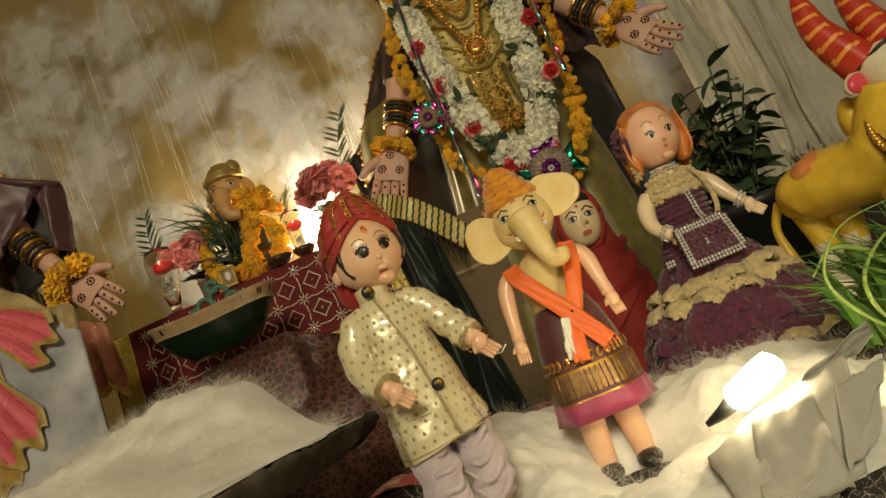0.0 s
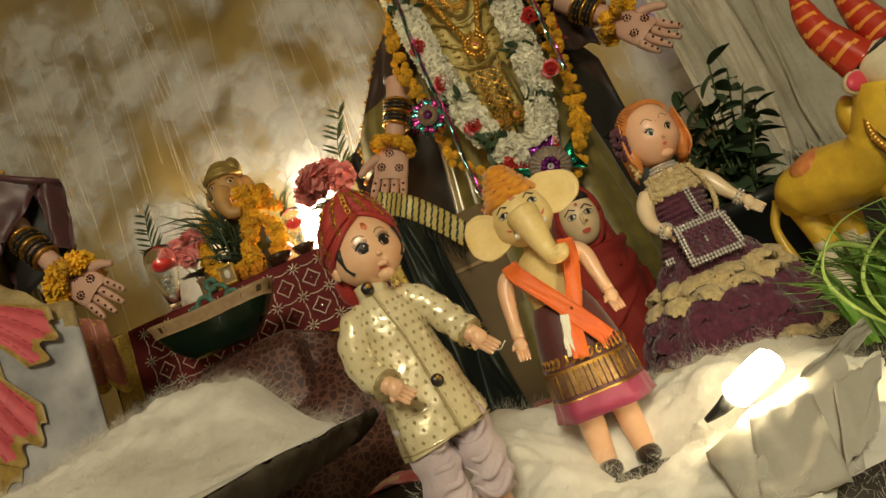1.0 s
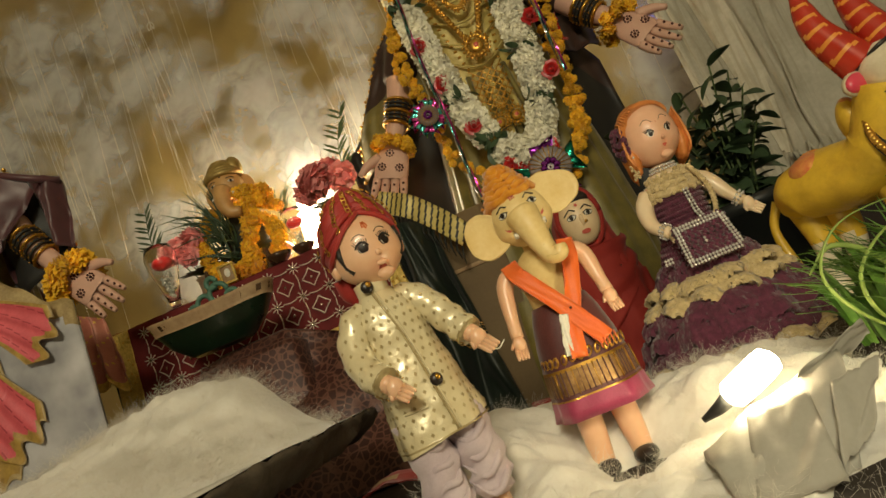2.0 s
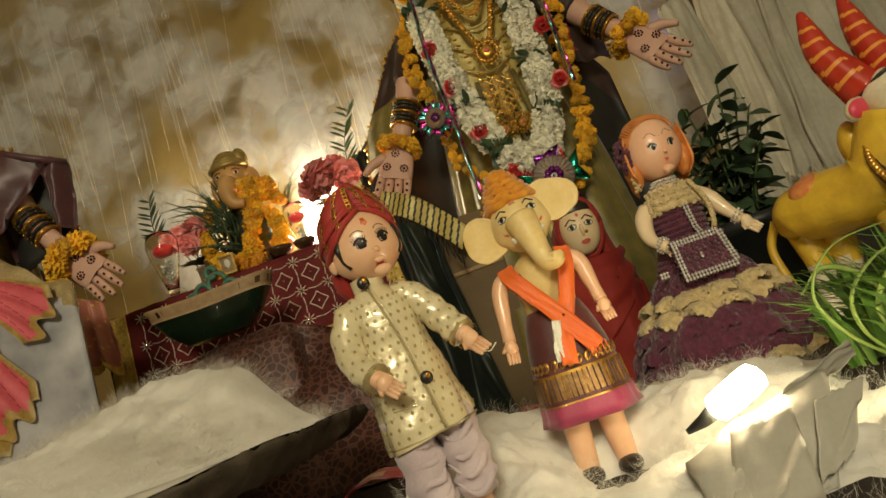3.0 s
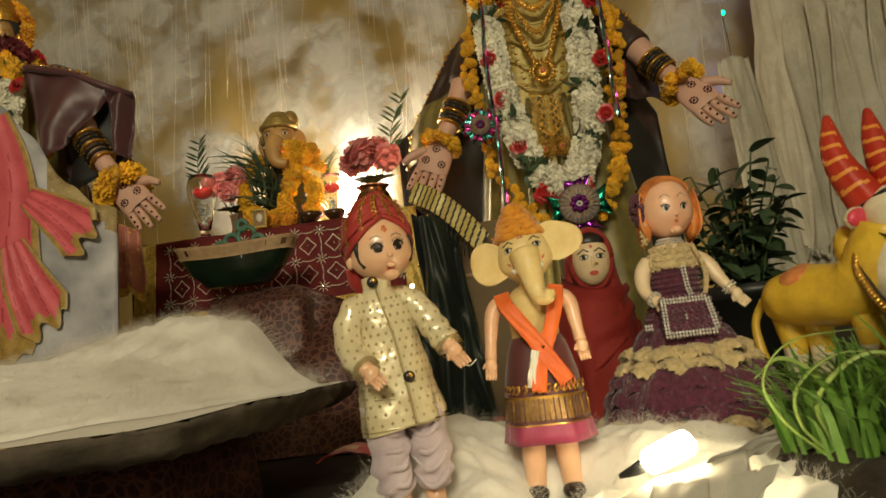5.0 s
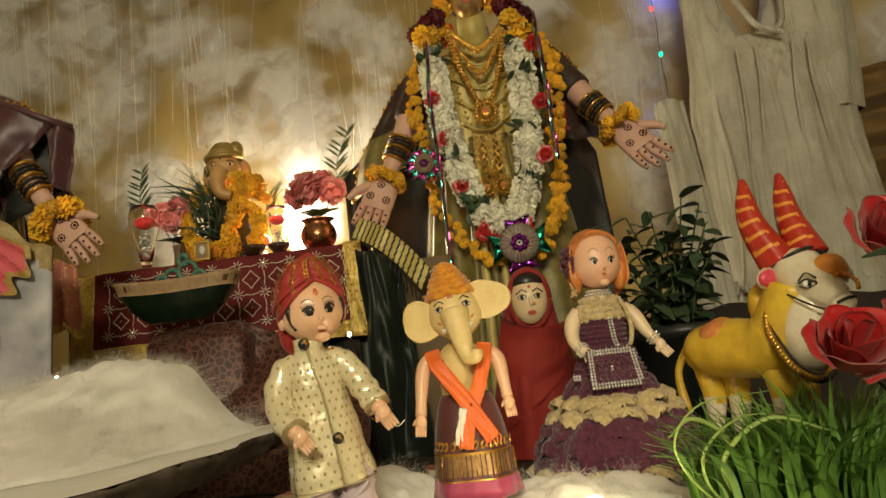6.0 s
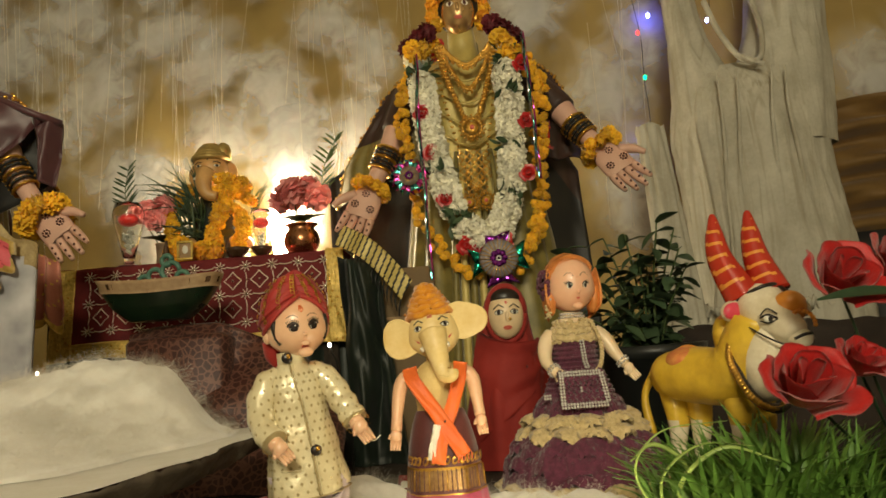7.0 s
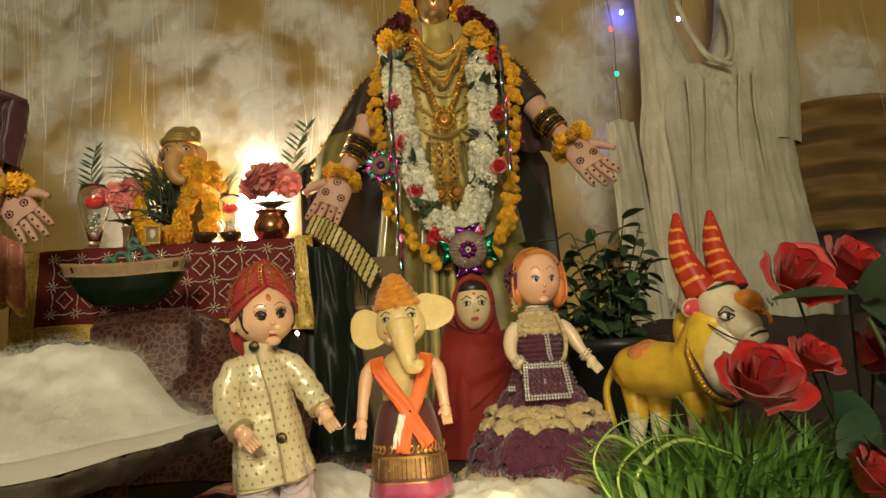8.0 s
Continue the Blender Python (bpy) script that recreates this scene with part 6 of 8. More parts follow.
    if sleeve:
        A = ((0.11, -0.115, 0.885), (0.315, -0.095, 0.812), (0.165, -0.135, 0.655), (0.228, -0.125, 0.705))
        B = ((0.295, -0.10, 0.818), (0.340, -0.06, 0.803), (0.295, -0.075, 0.672), (0.326, -0.055, 0.660))
        # C: black panel put in for the dark inside of the sleeve
        C = ((0.14, -0.055, 0.875), (0.335, -0.05, 0.803), (0.17, -0.05, 0.60), (0.30, -0.045, 0.665))
        for quad, mm, dep in ((A, PU, 0.012), (B, PU, 0.01), (C, BK, 0.006)):
            a, b, d, e = (Vector(q) for q in quad)
            g.sheet(lambda u, v: a.lerp(b, u).lerp(d.lerp(e, u), v) + V(0, dep * math.sin(u * 7 + v * 3) + 0.006 * nz(u * 4, v * 5, 2), 0.008 * math.sin(u * 3.1) * (1 - v)), 14, 16, mm, 0.004)
        g.tube(spline([A[0], (0.21, -0.115, 0.858), B[0], B[1]], 5), 0.008, PU, 8)
        for i in range(9):
            g.blob((0.12 + 0.018 * i, -0.115, 0.895 - 0.006 * i), 0.005, GO, 6, 4)
    # mask head
    c, r = V(-0.010, -0.03, 1.020), (0.041, 0.04, 0.056)
    g.tube([(-0.003, 0.0, 0.90), (-0.009, -0.005, 1.005)], [0.038, 0.030], GS, 14)
    g.blob(c, r, FA, 26, 18)
    g.blob(c + V(0, -0.041, -0.006), (0.005, 0.007, 0.012), FA, 10, 7)
    for s in (-1, 1):
        patch(g, c, r, s * 25, 6, 13, 6, WH, 1.03)
        patch(g, c, r, s * 24, 6, 5.5, 5.5, HN, 1.05)
        stroke(g, c, r, [(s * 10, 16), (s * 26, 21), (s * 42, 14)], 0.001, HN, 1.02)
        g.blob(c + V(s * 0.042, 0.005, -0.012), (0.009, 0.006, 0.014), GO, 10, 7)
    patch(g, c, r, 0, -28, 14, 5, LP, 1.05)
    patch(g, c, r, 0, 32, 5, 5, LP, 1.03)
    g.blob(c + V(0, 0.018, 0.014), (0.052, 0.045, 0.06), BK, 20, 12)
    g.lathe([(0.046, 0.02), (0.05, 0.035), (0.042, 0.06), (0.03, 0.085), (0.012, 0.11), (0.003, 0.12)], GO, 24, at=tuple(c + V(0, 0.004, 0.0)))
    return solid(name, g, [SKINPINK, OLIVE, GOLDSILK, BLACKCLOTH, PURPLECLOTH if "maroon" in label else UMBERCLOTH, GOLD, GOLDFACE, HENNA, LIPS, WHITE], label, "statue", m)


MAIN = pose(0.165, 1.53, 0.0)
RIGHT_ARM = [(-0.13, 0.0, 0.835), (-0.165, -0.02, 0.765), (-0.197, -0.04, 0.685), (-0.238, -0.06, 0.600)]
goddess("goddess_statue", MAIN, "goddess statue with gold mask in olive and gold silk sari", RIGHT_ARM, [(0.14, 0.0, 0.835), (0.20, -0.02, 0.775), (0.235, -0.045, 0.715), (0.285, -0.075, 0.645)])
SECOND = pose(-0.945, 1.265, 0.0) @ Matrix.Diagonal((0.88, 0.88, 0.90, 1))
goddess("goddess_statue", SECOND, "smaller goddess statue in maroon shawl and dark sari", RIGHT_ARM, [(0.14, 0.0, 0.835), (0.205, -0.05, 0.765), (0.245, -0.085, 0.705), (0.318, -0.095, 0.597)], True)


def garland(name, label, m, strands, group="garlands on the statue"):
    """Strands of (mesh list, points, count, scale, jitter) as flower parts."""
    t = thing(name, label, "garland", group=group)
    t.matrix_world = m
    for meshes, pts, n, s, jit in strands:
        for i, p in enumerate(rope(pts, n)):
            q = p + V(rnd.uniform(-1, 1), rnd.uniform(-0.4, 0.4), rnd.uniform(-1, 1)) * jit
            scatter(t, meshes[i % len(meshes)], q, None, s * rnd.uniform(0.88, 1.12), "flower")
    return t


COCKSCOMB = bloom_mesh("cockscomb", MAROONPETAL, 0.024, 80, 0.34, seed=31)


def white_garland(m, k=1.0):
    t = thing("white_garland", "white chrysanthemum garland with red roses and green leaves", "garland", group="garlands on the statue")
    t.matrix_world = m
    left = [(-0.110, -0.105, 0.885), (-0.102, -0.13, 0.80), (-0.096, -0.14, 0.727), (-0.085, -0.145, 0.65), (-0.070, -0.15, 0.575), (-0.04, -0.155, 0.495), (0.002, -0.16, 0.448)]
    right = [(0.085, -0.105, 0.90), (0.085, -0.13, 0.80), (0.084, -0.14, 0.69), (0.079, -0.145, 0.60), (0.068, -0.15, 0.53), (0.036, -0.16, 0.455)]
    leafg = Geo()
    leafg.leaf((0, 0, 0), (1, 0, 0), (0, 0, 1), 0.03, 0.014, 0, 0.2)
    leaf_me = leafg.mesh("leaf", [LEAFDARK])
    for pts, reds, leaves, n in ((left, (0.727, 0.64, 0.545), (0.84, 0.60, 0.505), 32), (right, (0.835, 0.70, 0.585), (0.77, 0.655, 0.545, 0.86), 32)):
        line = rope(pts, n)
        for i, p in enumerate(line):
            d = (line[min(i + 1, n - 1)] - line[max(i - 1, 0)]).normalized()
            side = d.cross(V(0, 1, 0)).normalized()
            green = any(abs(p.z - z) < 0.010 for z in leaves)
            for o in (-1, 0, 1):
                q = p + side * o * 0.0155 + V(0, -0.012 * (1 - abs(o)) + rnd.uniform(-0.004, 0.004), rnd.uniform(-0.004, 0.004))
                if green:
                    for _ in range(4):
                        scatter(t, leaf_me, q + V(rnd.uniform(-0.01, 0.01), -0.006, rnd.uniform(-0.008, 0.008)), None, 0.9, "leaf")
                else:
                    scatter(t, rnd.choice(CHRY), q, None, rnd.uniform(0.66, 0.84), "flower")
        for z in reds:
            p = min(line, key=lambda q: abs(q.z - z))
            off = -0.012 if pts is left else 0.03
            scatter(t, ROSE, p + V(off + 0.004, -0.024, 0), facing(rnd.uniform(-15, 15), rnd.uniform(-20, 20)), 1.05, "rose")
    for x, z in ((-0.01, 0.425), (-0.03, 0.437), (0.05, 0.44)):
        scatter(t, ROSE, (x, -0.168, z), facing(rnd.uniform(-20, 20), rnd.uniform(-30, 30)), 1.2, "rose")
    for x, z in ((-0.128, 0.905), (-0.105, 0.925), (-0.085, 0.940), (0.108, 0.915), (0.085, 0.935), (0.066, 0.948)):
        scatter(t, COCKSCOMB, (x, -0.105, z), None, 1.1, "flower")
    for x, z in ((-0.112, 0.880), (-0.096, 0.893), (-0.118, 0.893), (0.088, 0.892), (0.100, 0.880), (0.078, 0.905), (0.092, 0.868)):
        scatter(t, rnd.choice(MARI), (x, -0.125, z), None, 1.1, "flower")
    return t


white_garland(MAIN)
white_garland(SECOND)
garland("marigold_garland", "long thin yellow marigold garland round the statue", MAIN, [
    (MARI, [(-0.118, -0.075, 0.90), (-0.145, -0.09, 0.82), (-0.157, -0.09, 0.757), (-0.150, -0.09, 0.68), (-0.135, -0.10, 0.60), (-0.125, -0.12, 0.51), (-0.075, -0.135, 0.425), (-0.012, -0.15, 0.368)], 104, 0.44, 0.012)])
garland("marigold_garland", "thick yellow marigold garland with magenta roses in it", MAIN, [
    (MARI, [(0.13, -0.075, 0.885), (0.156, -0.09, 0.81), (0.158, -0.09, 0.73), (0.143, -0.10, 0.65), (0.143, -0.105, 0.572), (0.130, -0.12, 0.49), (0.115, -0.14, 0.43), (0.06, -0.155, 0.385)], 130, 0.46, 0.016),
    ([ROSE], [(0.165, -0.08, 0.70), (0.16, -0.085, 0.67), (0.155, -0.09, 0.64)], 4, 0.9, 0.008)])
garland("marigold_garland", "long yellow marigold garland on the smaller statue", SECOND, [
    (MARI, [(0.13, -0.075, 0.885), (0.156, -0.09, 0.81), (0.158, -0.09, 0.73), (0.143, -0.10, 0.65), (0.143, -0.105, 0.572), (0.130, -0.12, 0.49), (0.10, -0.14, 0.42)], 36, 0.72, 0.008)])


def ring_garland(m, c, d, r, n, s, label):
    t = thing("wrist_garland", label, "garland", group="marigold rings at the wrists")
    t.matrix_world = m
    d = Vector(d).normalized()
    s1 = d.cross(V(0, 1, 0)).normalized()
    s2 = d.cross(s1)
    for i in range(n):
        a = math.tau * i / n
        scatter(t, rnd.choice(MARI), Vector(c) + (s1 * math.cos(a) + s2 * math.sin(a)) * r + d * rnd.uniform(-0.006, 0.006), None, s * rnd.uniform(0.9, 1.1), "flower")


ring_garland(MAIN, (-0.239, -0.062, 0.600), (-0.42, -0.2, -0.85), 0.036, 11, 0.72, "yellow marigold ring round the statue's wrist")
ring_garland(MAIN, (0.283, -0.075, 0.648), (0.6, -0.35, -0.8), 0.038, 12, 0.78, "yellow marigold ring round the statue's wrist")
ring_garland(SECOND, (0.325, -0.096, 0.588), (0.6, -0.35, -0.8), 0.040, 12, 1.15, "yellow marigold ring round the smaller statue's wrist")
# flowers at the crown and shoulders
for m in (MAIN, SECOND):
    t = thing("crown_flowers", "marigold and red flowers set round the mask", "flowers")
    t.matrix_world = m
    for i in range(22):
        a = -0.5 + 4.15 * i / 21
        p = V(-0.010 + 0.062 * math.cos(a), -0.02 + rnd.uniform(-0.01, 0.01), 1.027 + 0.068 * math.sin(a))
        scatter(t, rnd.choice(MARIO if i % 3 else MARI), p, None, 0.85, "flower")
    for i in range(10):
        s = -1 if i % 2 else 1
        scatter(t, ROSE, (s * (0.082 + rnd.uniform(-0.02, 0.03)), -0.06 + rnd.uniform(-0.02, 0.02), 0.925 + rnd.uniform(-0.02, 0.02)), None, 1.0, "rose")
    for s in (-1, 1):
        for k in range(3):
            scatter(t, MARI[0], (s * (0.075 + 0.022 * k), -0.085, 0.925 - 0.012 * k), None, 0.95, "flower")


def jewellery(m):
    t = thing("gold_necklaces", "layered gold necklaces with a round sunburst pendant", "jewellery")
    t.matrix_world = m
    surf = lambda x, z: -0.118 - 0.02 * (0.9 - z) + 0.5 * x * x

    def chain(a, b, low, rb, dbl=1, nm="necklace"):
        g = Geo()
        for q in range(dbl):
            pts = [(a[0] + 0.006 * q, 0, a[1]), ((a[0] + low[0]) / 2 - 0.004 + 0.003 * q, 0, (a[1] * 0.45 + low[1] * 0.55)), (low[0], 0, low[1] + 0.006 * q), ((b[0] + low[0]) / 2 + 0.004 - 0.003 * q, 0, (b[1] * 0.45 + low[1] * 0.55)), (b[0] - 0.006 * q, 0, b[1])]
            line = spline(pts, 12)
            for p in line:
                g.blob((p.x, surf(p.x, p.z) - 0.004, p.z), rb, 0, 7, 5)
                if rb > 0.003 and rnd.random() < 0.7:
                    g.blob((p.x + rnd.uniform(-0.004, 0.004), surf(p.x, p.z) - 0.005, p.z - 0.007), rb * 0.75, 0, 6, 4)
        part(nm, g, [GOLD], t)

    chain((-0.058, 0.90), (0.062, 0.90), (0.0, 0.845), 0.0042, 2)
    chain((-0.064, 0.90), (0.066, 0.90), (0.0, 0.79), 0.0036, 2)
    chain((-0.068, 0.895), (0.070, 0.895), (0.001, 0.705), 0.0048, 2)
    chain((-0.080, 0.89), (0.078, 0.89), (0.0, 0.56), 0.0027, 2, "long_chain")

    def sun(x, z, r, nm, pet=18):
        g = Geo()
        y = surf(x, z) - 0.010
        g.blob((x, y, z), (r * 0.5, 0.004, r * 0.5), 0, 18, 8)
        for i in range(pet):
            a = math.tau * i / pet
            g.blob((x + r * 0.75 * math.cos(a), y - 0.001, z + r * 0.75 * math.sin(a)), (r * 0.17, 0.003, r * 0.17), 0, 8, 6)
            g.blob((x + r * math.cos(a + 0.17), y, z + r * math.sin(a + 0.17)), (r * 0.11, 0.002, r * 0.11), 0, 6, 4)
        g.blob((x, y - 0.004, z), (r * 0.2, 0.003, r * 0.2), 1, 10, 6)
        part(nm, g, [GOLD, LIPS], t)

    sun(0.001, 0.701, 0.028, "pendant")
    sun(-0.017, 0.534, 0.021, "pendant", 14)
    sun(0.019, 0.536, 0.021, "pendant", 14)
    # quilted breast cloth with gold mesh
    g = Geo()
    for k in range(9):
        for s in (-1, 1):
            z0 = 0.67 - 0.016 * k
            pts = []
            for q in range(9):
                x = s * (-0.035 + 0.07 * q / 8)
                z = z0 - 0.07 * q / 8 + 0.02
                if 0.55 < z < 0.66 and abs(x) < 0.037 - 0.1 * max(0, 0.6 - z):
                    pts.append((x, surf(x, z) - 0.002, z))
            if len(pts) > 1:
                g.tube(pts, 0.0012, 0, 4)
    part("quilting", g, [GOLD], t)


jewellery(MAIN)


def foil_strand(m, pts, label):
    t = thing("tinsel_strand", label, "tinsel", group="tinsel strands")
    t.matrix_world = m
    line = spline(pts, 10)
    for j, (mm, dx) in enumerate(((FOILSILVER, -0.003), (FOILTEAL, 0.0), (FOILPINK, 0.003))):
        g = Geo()

        def fn(u, v):
            i = u * (len(line) - 1)
            k = min(int(i), len(line) - 2)
            p = line[k].lerp(line[k + 1], i - k)
            a = u * 11 + j
            return p + V(dx + 0.0020 * math.cos(a) * (v - 0.5) * 2, 0.0020 * math.sin(a) * (v - 0.5) * 2 - 0.003 * j, 0)

        g.sheet(fn, 150, 1, 0, 0.0004)
        part("ribbon", g, [mm], t)


foil_strand(MAIN, [(-0.112, -0.13, 0.89), (-0.110, -0.165, 0.80), (-0.114, -0.172, 0.71), (-0.109, -0.178, 0.60), (-0.108, -0.186, 0.487), (-0.106, -0.196, 0.367)], "hanging silver and coloured tinsel ribbons")
foil_strand(MAIN, [(0.130, -0.10, 0.925), (0.128, -0.165, 0.82), (0.132, -0.17, 0.695), (0.133, -0.17, 0.565)], "hanging green and pink tinsel ribbons")


def rosette(m, c, s, cols, nm, label, ruffled=False):
    t = thing(nm, label, "ornament")
    t.matrix_world = m @ pose(*c)
    for k in range(4 if not ruffled else 10):
        a = math.pi / 2 * k + 0.1 if not ruffled else math.tau * k / 10
        g = Geo()
        for e in (-1, 1):
            q = a + e * 0.52
            tip = V(0.036 * s * math.cos(a), -0.006, 0.034 * s * math.sin(a))
            g.sheet(lambda u, v: V(0, -0.004, 0).lerp(V(0.050 * s * math.cos(q), 0.0, 0.046 * s * math.sin(q)).lerp(tip, v), u) + V(0, -0.006 * math.sin(v * 3) * u, 0), 6, 4, 0, 0.0006)
        part("foil_petal", g, [cols[k % 2]], t)
    g = Geo()
    g.lathe([(0.002, 0.004), (0.021 * s, 0.004), (0.023 * s, 0.0), (0.021 * s, -0.003)], 0, 28)
    for i in range(24):
        a = math.tau * i / 24
        g.tube([(0.008 * s * math.cos(a), 0.008 * s * math.sin(a), 0.006), (0.022 * s * math.cos(a), 0.022 * s * math.sin(a), 0.005)], 0.0007, 1, 4)
        g.blob((0.0225 * s * math.cos(a), 0.0225 * s * math.sin(a), 0.004), 0.0016, 1, 5, 3)
    for i in range(8):
        a = math.tau * i / 8
        g.blob((0.007 * s * math.cos(a), 0.007 * s * math.sin(a), 0.006), (0.004 * s, 0.004 * s, 0.002), 2, 7, 4)
    ob = part("disc", g, [mat("lattice_silver", (0.42, 0.38, 0.36), (0.26, 0.22, 0.22), 0.5, 0.5, 160, 0.6, 500), GOLD, FOILPURPLE], t)
    ob.matrix_local = pose(0, -0.012, 0, 90) @ Matrix.Scale(1.0 if ruffled else 1.25, 4)


rosette(MAIN, (0.033, -0.176, 0.402), 1.4, (FOILGREEN, FOILPURPLE), "foil_rosette", "green and purple foil rosette with a gold disc")
rosette(MAIN, (-0.140, -0.165, 0.593), 0.9, (FOILTEAL, FOILPINK), "foil_rosette", "teal and pink ruffled foil rosette on the tinsel", True)


# ---- things on the altar ----
def idol():
    """A small elephant-headed clay idol."""
    g = Geo()
    CL, GO, DK, BK, WH = range(5)
    g.lathe([(0.085, 0), (0.09, 0.012), (0.08, 0.02), (0.078, 0.03)], GO, 28, sy=0.7)
    g.blob((0, 0, 0.06), (0.075, 0.055, 0.05), DK, 20, 12)
    g.blob((0, -0.01, 0.12), (0.055, 0.045, 0.075), DK, 20, 12)
    g.blob((-0.062, -0.03, 0.05), (0.035, 0.03, 0.025), CL, 12, 8)
    g.blob((0.062, -0.03, 0.05), (0.035, 0.03, 0.025), CL, 12, 8)
    c = V(0.0, -0.045, 0.235)
    g.blob(c, (0.043, 0.038, 0.046), CL, 24, 16)
    g.tube(spline([c + V(0.0, -0.034, -0.01), c + V(-0.004, -0.048, -0.04), c + V(0.006, -0.054, -0.070), c + V(0.030, -0.054, -0.078)], 6), [0.022, 0.019, 0.015, 0.011], CL, 14)
    for s in (-1, 1):
        g.blob(c + V(s * 0.042, 0.018, -0.004), (0.020, 0.007, 0.030), CL, 16, 10, (0, 0, s * 20))
        patch(g, c, (0.043, 0.038, 0.046), s * 30 + 4, 6, 10, 4, WH, 1.02)
        patch(g, c, (0.043, 0.038, 0.046), s * 30 + 4, 6, 4.5, 4, BK, 1.04)
        stroke(g, c, (0.043, 0.038, 0.046), [(s * 18 + 4, 16), (s * 32 + 4, 20), (s * 46 + 4, 14)], 0.001, BK, 1.02)
        g.tube([c + V(s * 0.02, -0.034, -0.022), c + V(s * 0.026, -0.048, -0.03)], [0.005, 0.0025], WH, 8)
    patch(g, c, (0.043, 0.038, 0.046), 4, 26, 3, 3, DK, 1.03)
    for k in range(5):
        r = 0.041 - 0.0065 * k
        g.tube([c + V(r * math.cos(a), 0.004 + r * 0.9 * math.sin(a), 0.030 + 0.008 * k) for a in (math.tau * i / 24 for i in range(25))], 0.0075, GO, 8, cap=False)
    g.blob(c + V(0, 0.008, 0.040), (0.038, 0.036, 0.032), GO, 18, 10)
    g.blob(c + V(0.03, 0.008, 0.045), (0.02, 0.02, 0.028), GO, 14, 8)
    solid("elephant_idol", g, [mat("peach_clay", (0.66, 0.38, 0.14), (0.52, 0.28, 0.09), 0.42, 0, 25, 0.06, coat=0.2), mat("dull_gold", (0.52, 0.38, 0.13), (0.35, 0.24, 0.07), 0.45, 0.5, 50, 0.3), DARKGREEN, BLACK, WHITE],
          "small peach clay elephant-headed idol with a gold crown", "idol", pose(-0.487, 1.62, 0.469, 0, 0, 4))
    t = thing("idol_garland", "thick yellow and orange marigold garland round the idol", "garland", (-0.487, 1.62, 0.469))
    for pts, n, ms, s in (([(-0.055, -0.045, 0.19), (-0.078, -0.065, 0.15), (-0.085, -0.075, 0.09), (-0.06, -0.085, 0.045), (0.0, -0.09, 0.03)], 16, MARI, 0.98),
                          ([(0.06, -0.06, 0.195), (0.05, -0.08, 0.15), (0.035, -0.095, 0.11), (0.03, -0.10, 0.06), (0.01, -0.095, 0.03)], 16, MARI, 1.05),
                          ([(0.03, -0.08, 0.165), (0.055, -0.08, 0.175), (0.08, -0.06, 0.175), (0.10, -0.04, 0.155)], 9, MARI, 0.9),
                          ([(0.04, -0.08, 0.20), (0.075, -0.06, 0.195), (0.09, -0.04, 0.18)], 6, MARI, 0.9),
                          ([(-0.095, -0.08, 0.03), (-0.06, -0.095, 0.022), (0.0, -0.10, 0.02), (0.06, -0.10, 0.025)], 11, MARIO, 0.95),
                          ([(0.075, -0.07, 0.13), (0.085, -0.075, 0.08), (0.08, -0.08, 0.03)], 8, MARI, 0.9)):
        for i, p in enumerate(rope(pts, n)):
            scatter(t, rnd.choice(ms), p + V(rnd.uniform(-0.008, 0.008), 0, rnd.uniform(-0.006, 0.006)), None, s * rnd.uniform(0.85, 1.1), "flower")
    t = thing("grass_tuft", "tuft of dark green sacred grass beside the idol", "grass", (-0.53, 1.565, 0.62))
    for i in range(64):
        g = Geo()
        a = rnd.uniform(1.2, 3.6)
        ln = rnd.uniform(0.06, 0.15)
        d = V(math.cos(a) * 0.8, -0.2 + rnd.uniform(-0.3, 0.2), abs(math.sin(a)) * 0.9 + 0.1)
        b = V(rnd.uniform(-0.02, 0.03), rnd.uniform(-0.02, 0.02), rnd.uniform(-0.09, 0.02))
        g.tube(spline([b, b + d * ln * 0.5, b + d * ln + V(-0.01, 0, -0.03 * rnd.random())], 3), [0.0026, 0.0022, 0.0005], 0, 4)
        part("blade", g, [LEAFDARK], t)
    t = thing("grass_tuft", "small tuft of green grass behind the idol's garland", "grass", (-0.40, 1.63, 0.62))
    for i in range(16):
        g = Geo()
        d = V(rnd.uniform(-0.2, 0.7), 0, rnd.uniform(0.5, 1))
        ln = rnd.uniform(0.05, 0.10)
        g.tube(spline([(0, 0, -0.06), d * ln * 0.5, d * ln + V(0.01, 0, -0.01)], 3), [0.0014, 0.0012, 0.0004], 0, 4)
        part("blade", g, [STEM], t)


idol()


def petal_set(m, n=11):
    """Broad cupped satin petals, innermost first, for a bloom of radius 1."""
    out = []
    for i in range(n):
        k = i / (n - 1)
        rad, h, span = 0.14 + 0.62 * k ** 0.8, 1.15 - 0.20 * k, 2.6 - 0.9 * k
        g = Geo()

        def f(u, v):
            a = (u - 0.5) * span * (0.45 + 0.55 * math.sin(min(1, v * 1.3) * 1.57))
            edge = abs(2 * u - 1)
            flare = rad * (0.22 + 0.78 * math.sin(v * 1.57) ** 0.8) + (0.04 + 0.26 * k) * v ** 5 * (1 - 0.4 * edge)
            z = -0.55 + h * v * (1 - 0.26 * edge ** 2.5) - 0.16 * k * v ** 6
            w = 1 + 0.05 * math.sin(u * 7 + i) * v * v + 0.03 * math.sin(u * 19 + 2 * i) * v ** 3
            return (flare * w * math.cos(a), flare * w * math.sin(a), z + 0.035 * math.sin(u * 8 + 2 * i) * v * v)

        g.sheet(f, 14, 12, 0, 0.012)
        out.append(g.mesh("petal", [m]))
    return out


